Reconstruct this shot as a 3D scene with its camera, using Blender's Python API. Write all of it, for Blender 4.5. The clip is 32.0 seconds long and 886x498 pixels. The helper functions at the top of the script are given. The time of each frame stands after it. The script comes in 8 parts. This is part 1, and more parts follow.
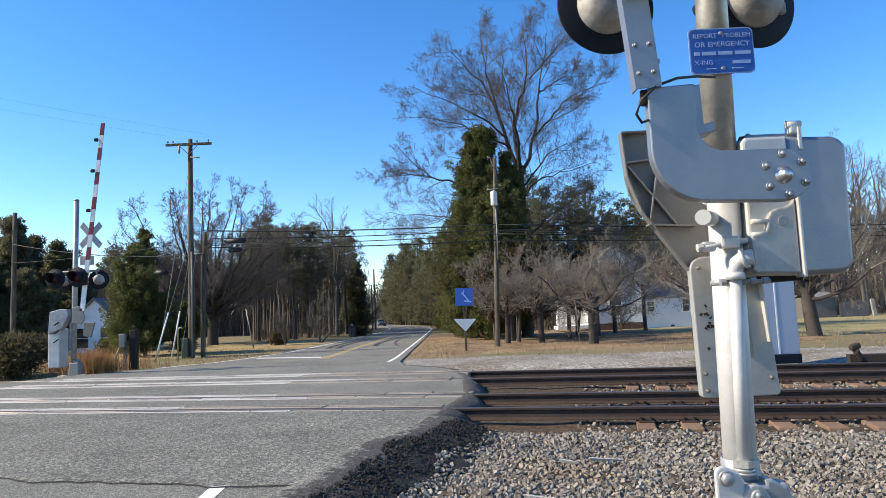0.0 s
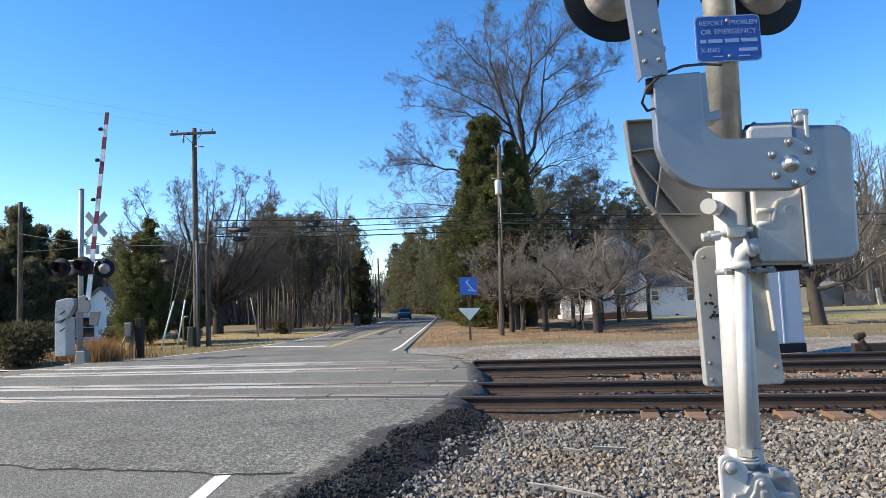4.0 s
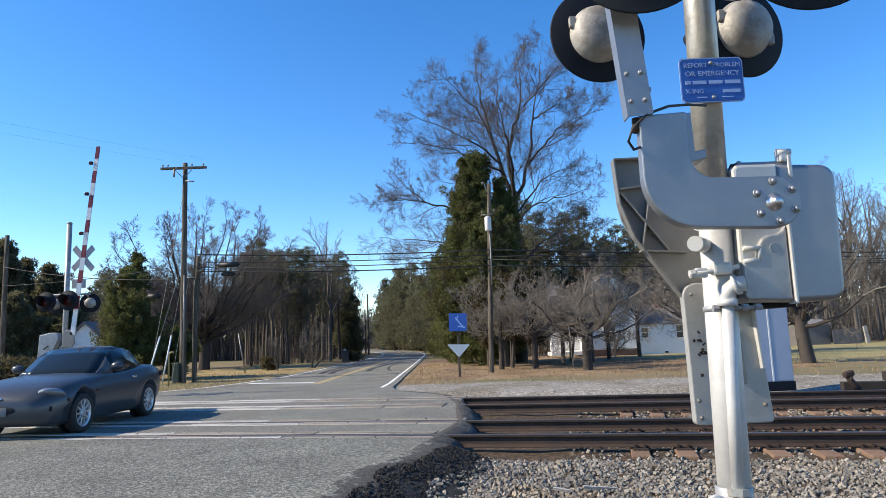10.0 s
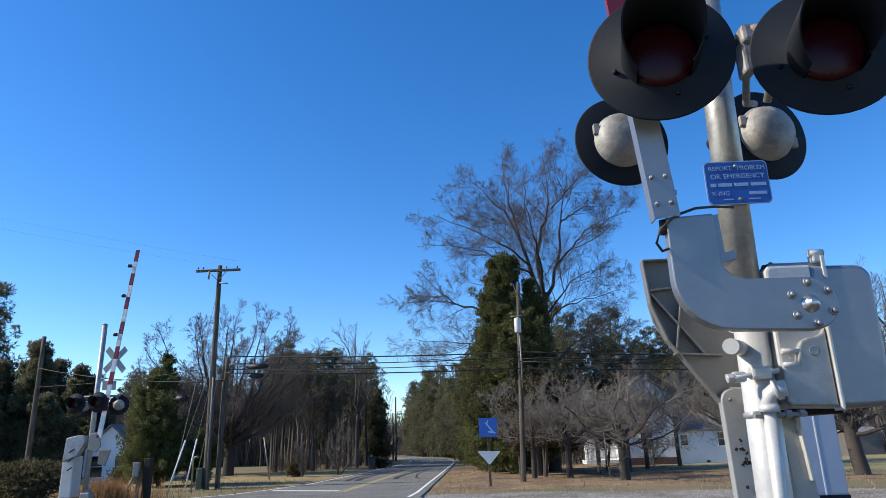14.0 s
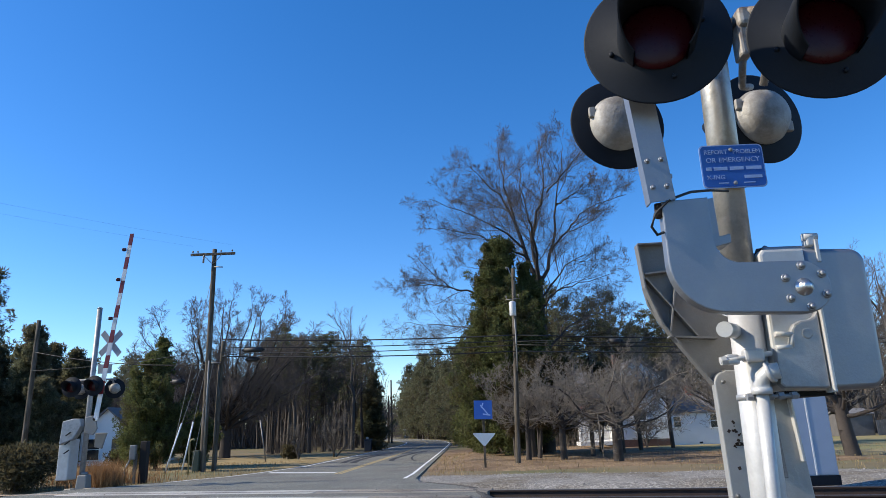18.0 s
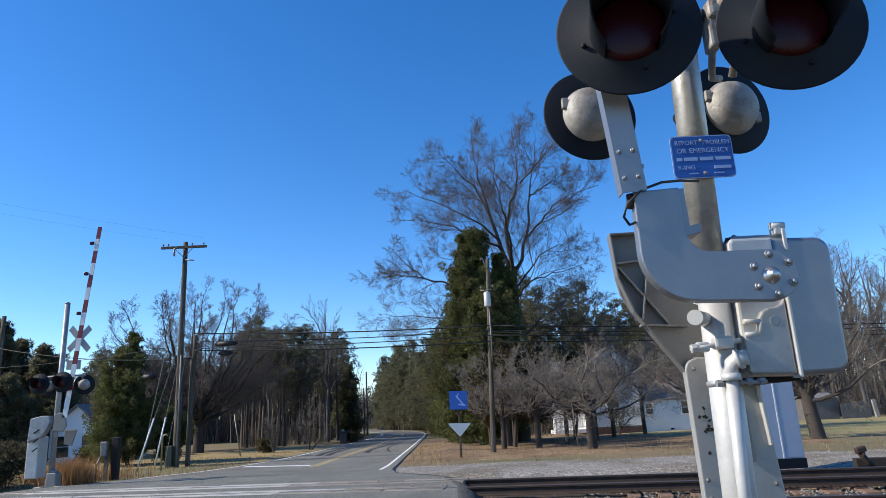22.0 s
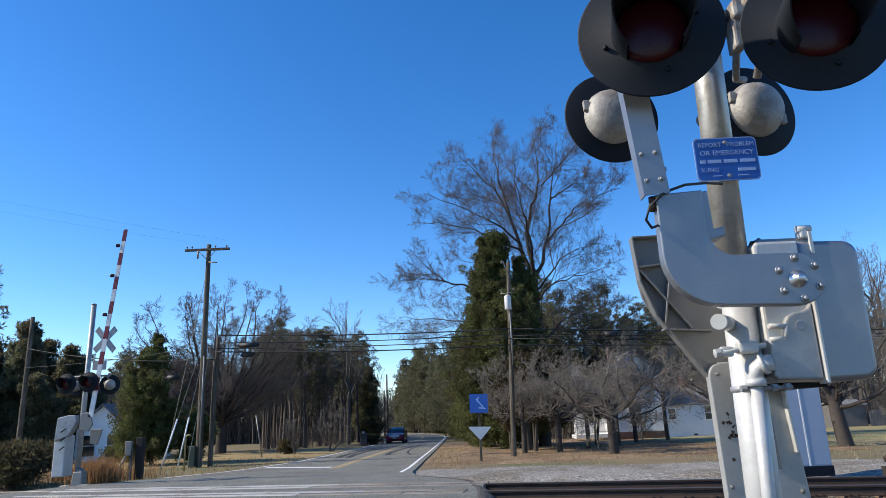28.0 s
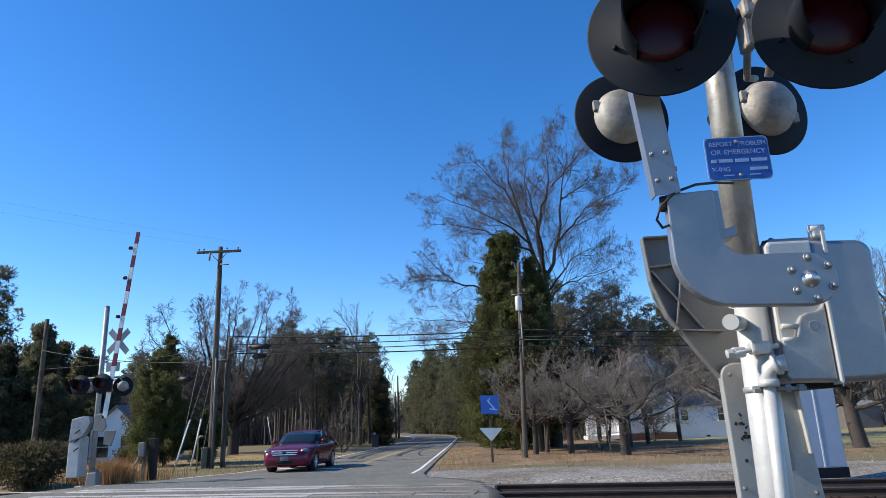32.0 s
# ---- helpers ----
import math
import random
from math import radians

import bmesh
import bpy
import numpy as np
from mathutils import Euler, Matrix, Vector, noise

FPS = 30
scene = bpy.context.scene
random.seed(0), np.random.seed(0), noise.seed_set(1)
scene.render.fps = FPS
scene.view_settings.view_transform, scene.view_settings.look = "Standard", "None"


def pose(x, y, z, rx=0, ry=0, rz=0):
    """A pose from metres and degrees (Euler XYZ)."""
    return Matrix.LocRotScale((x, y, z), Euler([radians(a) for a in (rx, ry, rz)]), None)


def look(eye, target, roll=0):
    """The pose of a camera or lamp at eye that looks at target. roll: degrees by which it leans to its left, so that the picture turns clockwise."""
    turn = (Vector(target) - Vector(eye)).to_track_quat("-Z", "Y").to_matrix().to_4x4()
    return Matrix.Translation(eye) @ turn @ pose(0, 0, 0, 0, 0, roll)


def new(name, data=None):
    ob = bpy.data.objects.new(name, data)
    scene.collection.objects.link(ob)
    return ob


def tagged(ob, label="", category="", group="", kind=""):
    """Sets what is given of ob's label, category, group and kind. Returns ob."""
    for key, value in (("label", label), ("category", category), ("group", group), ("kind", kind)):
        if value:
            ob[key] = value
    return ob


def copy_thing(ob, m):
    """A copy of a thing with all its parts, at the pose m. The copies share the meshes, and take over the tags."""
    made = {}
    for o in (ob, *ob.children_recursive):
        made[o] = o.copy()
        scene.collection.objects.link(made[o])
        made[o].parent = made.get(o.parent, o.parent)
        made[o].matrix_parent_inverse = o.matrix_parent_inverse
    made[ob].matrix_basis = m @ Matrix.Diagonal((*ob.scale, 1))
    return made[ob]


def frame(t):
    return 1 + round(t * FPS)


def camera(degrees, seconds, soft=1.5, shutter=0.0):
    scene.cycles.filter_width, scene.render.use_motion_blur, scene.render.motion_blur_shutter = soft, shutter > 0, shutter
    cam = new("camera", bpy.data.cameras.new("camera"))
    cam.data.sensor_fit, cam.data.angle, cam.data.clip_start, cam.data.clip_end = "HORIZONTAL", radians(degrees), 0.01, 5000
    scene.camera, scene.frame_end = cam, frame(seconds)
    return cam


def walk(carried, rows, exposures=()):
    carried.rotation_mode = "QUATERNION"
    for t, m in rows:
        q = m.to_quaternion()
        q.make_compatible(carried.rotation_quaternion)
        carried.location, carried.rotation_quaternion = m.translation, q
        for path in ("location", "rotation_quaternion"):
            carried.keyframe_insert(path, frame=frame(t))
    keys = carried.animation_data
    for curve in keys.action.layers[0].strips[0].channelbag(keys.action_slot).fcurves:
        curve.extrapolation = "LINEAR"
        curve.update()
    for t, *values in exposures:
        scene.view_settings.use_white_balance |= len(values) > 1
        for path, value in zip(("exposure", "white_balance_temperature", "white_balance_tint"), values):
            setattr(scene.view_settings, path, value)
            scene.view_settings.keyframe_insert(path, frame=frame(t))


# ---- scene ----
cam = camera(67.4, 32.0, soft=0.65)
PATH = [
    (0, pose(-0.0012, 0.0025, 1.3496, 95.435, 2.482, 0.213)),
    (0.5, pose(-0.0015, 0.0025, 1.3501, 95.400, 2.496, 0.228)),
    (1, pose(-0.0014, 0.0023, 1.3490, 95.315, 2.476, 0.267)),
    (1.5, pose(-0.0007, 0.0017, 1.3493, 95.170, 2.459, 0.347)),
    (2, pose(-0.0014, 0.0014, 1.3498, 94.961, 2.497, 0.428)),
    (2.5, pose(-0.0023, 0.0026, 1.3489, 94.805, 2.464, 0.458)),
    (3, pose(-0.0012, 0.0023, 1.3492, 94.682, 2.467, 0.519)),
    (3.5, pose(-0.0023, 0.0028, 1.3497, 94.584, 2.465, 0.549)),
    (5.5, pose(-0.0019, 0.0020, 1.3487, 94.415, 2.463, 0.665)),
    (6, pose(-0.0014, 0.0032, 1.3491, 94.404, 2.487, 0.692)),
    (6.5, pose(-0.0005, 0.0031, 1.3495, 94.395, 2.488, 0.708)),
    (7, pose(-0.0017, 0.0034, 1.3494, 94.365, 2.465, 0.674)),
    (7.5, pose(0.0003, 0.0042, 1.3458, 94.383, 2.393, 0.639)),
    (8, pose(-0.0009, 0.0029, 1.3492, 94.375, 2.465, 0.698)),
    (8.5, pose(-0.0020, 0.0036, 1.3478, 94.307, 2.384, 0.411)),
    (9, pose(-0.0010, 0.0030, 1.3490, 93.575, 2.592, -1.015)),
    (9.5, pose(0.0006, 0.0044, 1.3472, 95.059, 2.189, -0.978)),
    (10, pose(0.0021, 0.0004, 1.3480, 97.578, 2.222, -0.329)),
    (10.5, pose(0.0025, 0.0009, 1.3475, 99.303, 2.181, 0.240)),
    (11, pose(0.0040, 0.0004, 1.3497, 100.635, 2.107, 0.821)),
    (11.5, pose(0.0029, -0.0029, 1.3473, 102.346, 1.968, 1.266)),
    (12, pose(0.0036, -0.0033, 1.3479, 104.161, 1.860, 1.686)),
    (12.5, pose(0.0051, -0.0030, 1.3486, 105.565, 1.804, 1.904)),
    (13, pose(0.0042, -0.0028, 1.3498, 106.329, 1.856, 2.072)),
    (13.5, pose(0.0046, -0.0032, 1.3503, 106.550, 1.849, 2.147)),
    (14, pose(0.0053, -0.0037, 1.3493, 106.384, 1.777, 2.141)),
    (14.5, pose(0.0063, -0.0035, 1.3497, 106.141, 1.835, 2.126)),
    (16.5, pose(0.0050, -0.0034, 1.3483, 105.319, 1.875, 1.926)),
    (17, pose(0.0043, -0.0031, 1.3491, 105.168, 1.874, 1.857)),
    (17.5, pose(0.0041, -0.0032, 1.3493, 105.041, 1.871, 1.812)),
    (18, pose(0.0042, -0.0041, 1.3497, 104.957, 1.905, 1.748)),
    (18.5, pose(0.0051, -0.0043, 1.3488, 104.811, 1.874, 1.740)),
    (19, pose(0.0049, -0.0035, 1.3487, 104.738, 1.878, 1.680)),
    (19.5, pose(0.0069, -0.0048, 1.3482, 104.653, 1.856, 1.670)),
    (20, pose(0.0032, -0.0020, 1.3476, 104.574, 2.045, 1.410)),
    (20.5, pose(0.0044, -0.0037, 1.3485, 104.413, 2.446, 0.693)),
    (21, pose(0.0044, -0.0031, 1.3488, 104.243, 2.698, 0.111)),
    (21.5, pose(0.0043, -0.0025, 1.3481, 104.159, 2.754, -0.183)),
    (22, pose(0.0040, -0.0035, 1.3498, 104.119, 2.856, -0.287)),
    (22.5, pose(0.0050, -0.0033, 1.3484, 104.113, 2.856, -0.265)),
    (23, pose(0.0044, -0.0039, 1.3488, 104.119, 2.874, -0.202)),
    (23.5, pose(0.0045, -0.0032, 1.3485, 104.124, 2.853, -0.074)),
    (24, pose(0.0055, -0.0029, 1.3489, 104.137, 2.825, 0.103)),
    (24.5, pose(0.0058, -0.0030, 1.3471, 104.156, 2.727, 0.216)),
    (25, pose(0.0042, -0.0039, 1.3471, 104.157, 2.647, 0.318)),
    (25.5, pose(0.0050, -0.0034, 1.3484, 104.163, 2.680, 0.437)),
    (27.5, pose(0.0063, -0.0043, 1.3483, 104.374, 2.328, 1.177)),
    (28, pose(0.0046, -0.0026, 1.3495, 104.448, 2.307, 1.403)),
    (28.5, pose(0.0058, -0.0036, 1.3487, 104.506, 2.176, 1.463)),
    (29, pose(0.0054, -0.0026, 1.3474, 104.514, 2.121, 1.432)),
    (29.5, pose(0.0055, -0.0028, 1.3480, 104.525, 2.074, 1.469)),
    (30, pose(0.0045, -0.0025, 1.3491, 104.554, 2.140, 1.614)),
    (30.5, pose(0.0055, -0.0041, 1.3496, 104.554, 2.165, 1.786)),
    (31, pose(0.0062, -0.0051, 1.3498, 104.582, 2.162, 2.018)),
    (31.5, pose(0.0062, -0.0041, 1.3486, 104.612, 2.256, 2.111)),
    (32, pose(0.0061, -0.0047, 1.3483, 104.585, 2.313, 2.330)),
]
walk(cam, PATH, exposures=[(0.0, 0.88, 7300, 10), (8.5, 0.9, 7300, 10), (13.0, 0.53, 6650, 10), (20.0, 0.49, 6650, 10), (32.0, 0.54, 6650, 10)])

# ---- light ----
SUN_AZ, SUN_EL = 265.0, 36.0
world = bpy.data.worlds.new("sky")
scene.world = world
world.use_nodes = True
wn = world.node_tree.nodes
sky = wn.new("ShaderNodeTexSky")
sky.sky_type = "NISHITA"
sky.sun_disc = False
sky.sun_elevation, sky.sun_rotation = radians(SUN_EL), radians(SUN_AZ)
sky.altitude, sky.air_density, sky.dust_density, sky.ozone_density = 1500, 1.0, 0.5, 3.0
wn["Background"].inputs["Strength"].default_value = 0.16
depth = wn.new("ShaderNodeHueSaturation")
depth.inputs["Saturation"].default_value, depth.inputs["Hue"].default_value = 1.32, 0.506
world.node_tree.links.new(sky.outputs["Color"], depth.inputs["Color"])
world.node_tree.links.new(depth.outputs["Color"], wn["Background"].inputs["Color"])
sun = new("sun", bpy.data.lights.new("sun", "SUN"))
sun.data.energy, sun.data.angle, sun.data.color = 4.2, radians(0.53), (1.0, 0.92, 0.78)
to_sun = Vector((math.sin(radians(SUN_AZ)) * math.cos(radians(SUN_EL)), math.cos(radians(SUN_AZ)) * math.cos(radians(SUN_EL)), math.sin(radians(SUN_EL))))
sun.matrix_world = look(to_sun * 60, (0, 0, 0))


# ---- materials ----
def mat(name, base, rough=0.6, metal=0.0, vary=0.25, scale=6.0, fine=60.0, bump=0.2, other=None, amount=0.5, mix_scale=None, per_object=0.0, per_island=0.0, emit=0.0, stretch=(1, 1, 1), spec=0.5, leaf=0.0, speck=0.0, speck_scale=80.0):
    """A worn surface: base colour varied at two scales, a second colour in patches, relief."""
    m = bpy.data.materials.new(name)
    m.use_nodes = True
    n, l = m.node_tree.nodes, m.node_tree.links
    b = n["Principled BSDF"]
    b.inputs["Metallic"].default_value, b.inputs["Specular IOR Level"].default_value = metal, spec
    co = n.new("ShaderNodeTexCoord")
    mp = n.new("ShaderNodeMapping")
    mp.inputs["Scale"].default_value = stretch
    l.new(co.outputs["Object"], mp.inputs["Vector"])

    def cloud(s, detail, rgh=0.6):
        t = n.new("ShaderNodeTexNoise")
        t.inputs["Scale"].default_value, t.inputs["Detail"].default_value, t.inputs["Roughness"].default_value = s, detail, rgh
        l.new(mp.outputs[0], t.inputs["Vector"])
        return t.outputs["Fac"]

    def ramp(fac, lo, hi):
        r = n.new("ShaderNodeMapRange")
        r.inputs["From Min"].default_value, r.inputs["From Max"].default_value = lo, hi
        l.new(fac, r.inputs["Value"])
        return r.outputs["Result"]

    def blend(a, c, fac, mode="MIX"):
        x = n.new("ShaderNodeMix")
        x.data_type, x.blend_type = "RGBA", mode
        for socket, v in ((6, a), (7, c), (0, fac)):
            if isinstance(v, (tuple, list)):
                x.inputs[socket].default_value = (*v[:3], 1)
            elif isinstance(v, float):
                x.inputs[socket].default_value = v
            else:
                l.new(v, x.inputs[socket])
        return x.outputs[2]

    big, small = cloud(scale, 4), cloud(fine, 3, 0.7)
    col = base
    if other is not None:
        patch = cloud(mix_scale or scale * 0.6, 5, 0.65)
        k = 0.62 - 0.3 * amount
        col = blend(base, other, ramp(patch, k - 0.06, k + 0.12))
    v = ramp(big, 0.3, 0.7)
    w = ramp(small, 0.25, 0.75)
    g = n.new("ShaderNodeMath")
    g.operation = "ADD"
    l.new(v, g.inputs[0])
    l.new(w, g.inputs[1])
    last = g.outputs[0]
    half = 1.0
    for strength, info, out in ((per_object, "ShaderNodeObjectInfo", "Random"), (per_island, "ShaderNodeNewGeometry", "Random Per Island")):
        if strength:
            oi = n.new(info)
            q = n.new("ShaderNodeMath")
            q.operation = "MULTIPLY_ADD"
            l.new(oi.outputs[out], q.inputs[0])
            q.inputs[1].default_value = 2 * strength / max(vary, 0.01)
            l.new(last, q.inputs[2])
            last = q.outputs[0]
            half += strength / max(vary, 0.01)
    f = n.new("ShaderNodeMath")
    f.operation = "MULTIPLY_ADD"
    l.new(last, f.inputs[0])
    f.inputs[1].default_value, f.inputs[2].default_value = vary, 1 - vary * half
    if speck:
        vo = n.new("ShaderNodeTexVoronoi")
        vo.inputs["Scale"].default_value = speck_scale
        l.new(mp.outputs[0], vo.inputs["Vector"])
        hs = n.new("ShaderNodeSeparateColor")
        l.new(vo.outputs["Color"], hs.inputs[0])
        pw = n.new("ShaderNodeMath")
        pw.operation = "POWER"
        l.new(hs.outputs[0], pw.inputs[0])
        pw.inputs[1].default_value = 2.0
        ad = n.new("ShaderNodeMath")
        ad.operation = "MULTIPLY_ADD"
        l.new(pw.outputs[0], ad.inputs[0])
        ad.inputs[1].default_value, ad.inputs[2].default_value = 3 * speck, 1 - speck
        mu = n.new("ShaderNodeMath")
        mu.operation = "MULTIPLY"
        l.new(f.outputs[0], mu.inputs[0])
        l.new(ad.outputs[0], mu.inputs[1])
        f = mu
    sc = n.new("ShaderNodeVectorMath")
    sc.operation = "SCALE"
    if isinstance(col, (tuple, list)):
        sc.inputs[0].default_value = col[:3]
    else:
        l.new(col, sc.inputs[0])
    l.new(f.outputs[0], sc.inputs["Scale"])
    l.new(sc.outputs[0], b.inputs["Base Color"])
    rr = n.new("ShaderNodeMapRange")
    rr.inputs["To Min"].default_value, rr.inputs["To Max"].default_value = max(rough - 0.12, 0.02), min(rough + 0.12, 1)
    l.new(small, rr.inputs["Value"])
    l.new(rr.outputs[0], b.inputs["Roughness"])
    if bump:
        bp = n.new("ShaderNodeBump")
        bp.inputs["Strength"].default_value, bp.inputs["Distance"].default_value = bump, 0.02
        l.new(small, bp.inputs["Height"])
        l.new(bp.outputs[0], b.inputs["Normal"])
    if leaf:
        tr = n.new("ShaderNodeBsdfTranslucent")
        l.new(sc.outputs[0], tr.inputs["Color"])
        ms = n.new("ShaderNodeMixShader")
        ms.inputs[0].default_value = leaf
        l.new(b.outputs[0], ms.inputs[1])
        l.new(tr.outputs[0], ms.inputs[2])
        l.new(ms.outputs[0], n["Material Output"].inputs["Surface"])
    if emit:
        b.inputs["Emission Color"].default_value, b.inputs["Emission Strength"].default_value = (*base[:3], 1), emit
    return m


def clear(name, tint, rough=0.03, opaque=0.0):
    m = bpy.data.materials.new(name)
    m.use_nodes = True
    b = m.node_tree.nodes["Principled BSDF"]
    b.inputs["Base Color"].default_value = (*tint, 1)
    b.inputs["Roughness"].default_value = rough
    b.inputs["Transmission Weight"].default_value = 1 - opaque
    return m


M_GRASS = mat("winter_grass", (0.18, 0.13, 0.068), 0.9, vary=0.35, scale=0.5, fine=18, bump=0.6, other=(0.12, 0.115, 0.045), amount=0.45, mix_scale=0.12)
M_LAWN = mat("dormant_lawn", (0.31, 0.225, 0.10), 0.9, vary=0.25, scale=0.6, fine=14, bump=0.5, other=(0.22, 0.17, 0.07), amount=0.3, mix_scale=0.2)
M_LITTER = mat("brown_leaf_litter", (0.25, 0.175, 0.108), 0.95, vary=0.35, scale=0.9, fine=22, bump=0.7, other=(0.16, 0.105, 0.062), amount=0.4, mix_scale=0.35, speck=0.2, speck_scale=9, spec=0.15)
M_GREENLAWN = mat("green_lawn", (0.20, 0.19, 0.075), 0.9, vary=0.25, scale=0.6, fine=14, bump=0.5, other=(0.28, 0.22, 0.10), amount=0.5, mix_scale=0.15)
M_ASPH = mat("worn_asphalt", (0.182, 0.182, 0.156), 0.85, vary=0.3, scale=0.7, fine=60, bump=1.0, other=(0.165, 0.154, 0.134), amount=0.35, mix_scale=0.25, speck=0.34, speck_scale=78, spec=0.3)
M_ASPH2 = mat("patched_asphalt", (0.156, 0.156, 0.132), 0.85, vary=0.3, scale=0.9, fine=36, bump=1.0, other=(0.128, 0.125, 0.106), amount=0.3, mix_scale=0.35, speck=0.45, speck_scale=46, spec=0.4)
M_TAR = mat("broken_asphalt_edge", (0.026, 0.025, 0.024), 0.8, vary=0.4, scale=5, fine=50, bump=1.0, speck=0.3, speck_scale=50, spec=0.3)
M_WHITELINE = mat("white_road_paint", (0.72, 0.72, 0.70), 0.6, vary=0.12, scale=3, fine=60, bump=0.3)
M_YELLOW = mat("faded_yellow_paint", (0.46, 0.34, 0.14), 0.7, vary=0.3, scale=3, fine=50, bump=0.3)
M_SKID = mat("tyre_rubber_mark", (0.022, 0.022, 0.022), 0.8, vary=0.3, scale=2)
M_STONE = mat("ballast_stone", (0.215, 0.193, 0.163), 0.9, vary=0.25, scale=14, fine=120, bump=0.4, other=(0.23, 0.18, 0.125), amount=0.12, mix_scale=0.8, per_island=0.55, spec=0.3)
# earth brown, taken darker for the shade in gaps between stones
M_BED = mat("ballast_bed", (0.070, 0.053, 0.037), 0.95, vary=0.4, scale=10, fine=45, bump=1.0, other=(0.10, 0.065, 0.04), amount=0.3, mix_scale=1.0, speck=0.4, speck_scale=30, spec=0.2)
M_GRAVEL = mat("pale_gravel", (0.25, 0.232, 0.205), 0.9, vary=0.3, scale=3, fine=30, bump=0.8, other=(0.17, 0.145, 0.11), amount=0.4, mix_scale=0.4, speck=0.35, speck_scale=28, spec=0.2)
M_GRAVELSTONE = mat("pale_gravel_stone", (0.31, 0.29, 0.26), 0.9, vary=0.2, scale=10, fine=60, bump=0.3, per_island=0.4, spec=0.2)
M_RUST = mat("rusty_rail_steel", (0.044, 0.026, 0.018), 0.75, metal=0.1, vary=0.35, scale=4, fine=50, bump=0.4, other=(0.030, 0.019, 0.015), amount=0.5)
M_RAILTOP = mat("polished_rail_head", (0.22, 0.18, 0.15), 0.4, metal=0.9, vary=0.15, scale=3, fine=40, bump=0.05)
M_TIE = mat("weathered_tie", (0.22, 0.132, 0.082), 0.9, vary=0.35, scale=3, fine=40, bump=0.7, per_object=0.12, stretch=(1, 6, 1))
M_TIMBER = mat("grey_crossing_timber", (0.54, 0.52, 0.48), 0.85, vary=0.3, scale=2, fine=24, bump=0.7, other=(0.16, 0.14, 0.115), amount=0.3, mix_scale=1.1, stretch=(0.35, 12, 1), per_object=0.05)
# near-black colour for the shade in the gaps beside the rails
M_GROOVE = mat("grimy_flangeway", (0.03, 0.026, 0.022), 0.9, vary=0.4, scale=2, fine=30, bump=0.5)
M_OLDPIPE = mat("weathered_mast_paint", (0.50, 0.48, 0.44), 0.42, metal=0.55, vary=0.15, scale=8, fine=60, bump=0.1, other=(0.28, 0.26, 0.225), amount=0.35)
M_HOUSING = mat("dull_cast_housing", (0.36, 0.345, 0.32), 0.6, metal=0.15, vary=0.15, scale=9, fine=60, bump=0.25, other=(0.21, 0.19, 0.165), amount=0.3)
M_TIMBERDARK = mat("dark_crossing_timber", (0.34, 0.30, 0.25), 0.85, vary=0.35, scale=2, fine=30, bump=0.6, other=(0.09, 0.075, 0.06), amount=0.45, mix_scale=1.1, stretch=(0.35, 12, 1), per_object=0.14)
M_SILVER = mat("aluminium_paint", (0.53, 0.525, 0.51), 0.48, metal=0.2, vary=0.10, scale=5, fine=70, bump=0.06, other=(0.45, 0.44, 0.42), amount=0.25)
M_GALV = mat("cast_aluminium", (0.30, 0.315, 0.34), 0.5, metal=0.8, vary=0.1, scale=6, fine=80, bump=0.08, other=(0.33, 0.335, 0.345), amount=0.25)
M_DULL = mat("dull_galvanised_steel", (0.215, 0.21, 0.20), 0.55, metal=0.4, vary=0.15, scale=5, fine=60, bump=0.1, other=(0.25, 0.21, 0.17), amount=0.12)
M_BLACK = mat("matt_black_paint", (0.0075, 0.0105, 0.016), 0.65, vary=0.2, scale=5, fine=60, bump=0.05, spec=0.25)
M_RUBBER = mat("black_rubber", (0.02, 0.02, 0.021), 0.75, vary=0.2, scale=6)
M_LENS = mat("dark_red_lens", (0.04, 0.002, 0.005), 0.3, spec=0.25, vary=0.1, scale=8, fine=50, bump=0.03)
M_BLUE = mat("blue_sign_face", (0.014, 0.095, 0.40), 0.4, vary=0.12, scale=8, fine=50, bump=0.02)
M_SIGNW = mat("white_sign_lettering", (0.27, 0.39, 0.68), 0.5, vary=0.05)
M_WOODPOLE = mat("creosoted_pole", (0.078, 0.064, 0.046), 0.95, vary=0.3, scale=3, fine=35, bump=0.5, stretch=(5, 5, 0.5), other=(0.15, 0.13, 0.11), amount=0.4, spec=0.2)
M_BARK = mat("grey_bark", (0.10, 0.088, 0.078), 0.95, vary=0.3, scale=3, fine=25, bump=0.5)
M_TWIG = mat("bare_twigs", (0.125, 0.107, 0.095), 0.95, vary=0.2, scale=2, fine=20, bump=0.0, per_object=0.15, spec=0.2)
M_CROWN = mat("dark_bare_limbs", (0.062, 0.054, 0.050), 0.95, vary=0.25, scale=2, fine=20, bump=0.0, spec=0.15)
M_HAZE = mat("fine_grey_twigs", (0.120, 0.104, 0.098), 0.95, vary=0.2, scale=2, fine=20, bump=0.0, spec=0.15)
M_PALETWIG = mat("pale_lichened_twigs", (0.185, 0.162, 0.138), 0.95, vary=0.25, scale=2, fine=20, bump=0.0, spec=0.2)
M_DARKBARK = mat("dark_pine_bark", (0.062, 0.050, 0.043), 0.95, vary=0.3, scale=3, fine=25, bump=0.5, per_object=0.15)
M_BLACKBARK = mat("dark_fruit_bark", (0.045, 0.036, 0.030), 0.95, vary=0.35, scale=3, fine=25, bump=0.6, per_object=0.1)
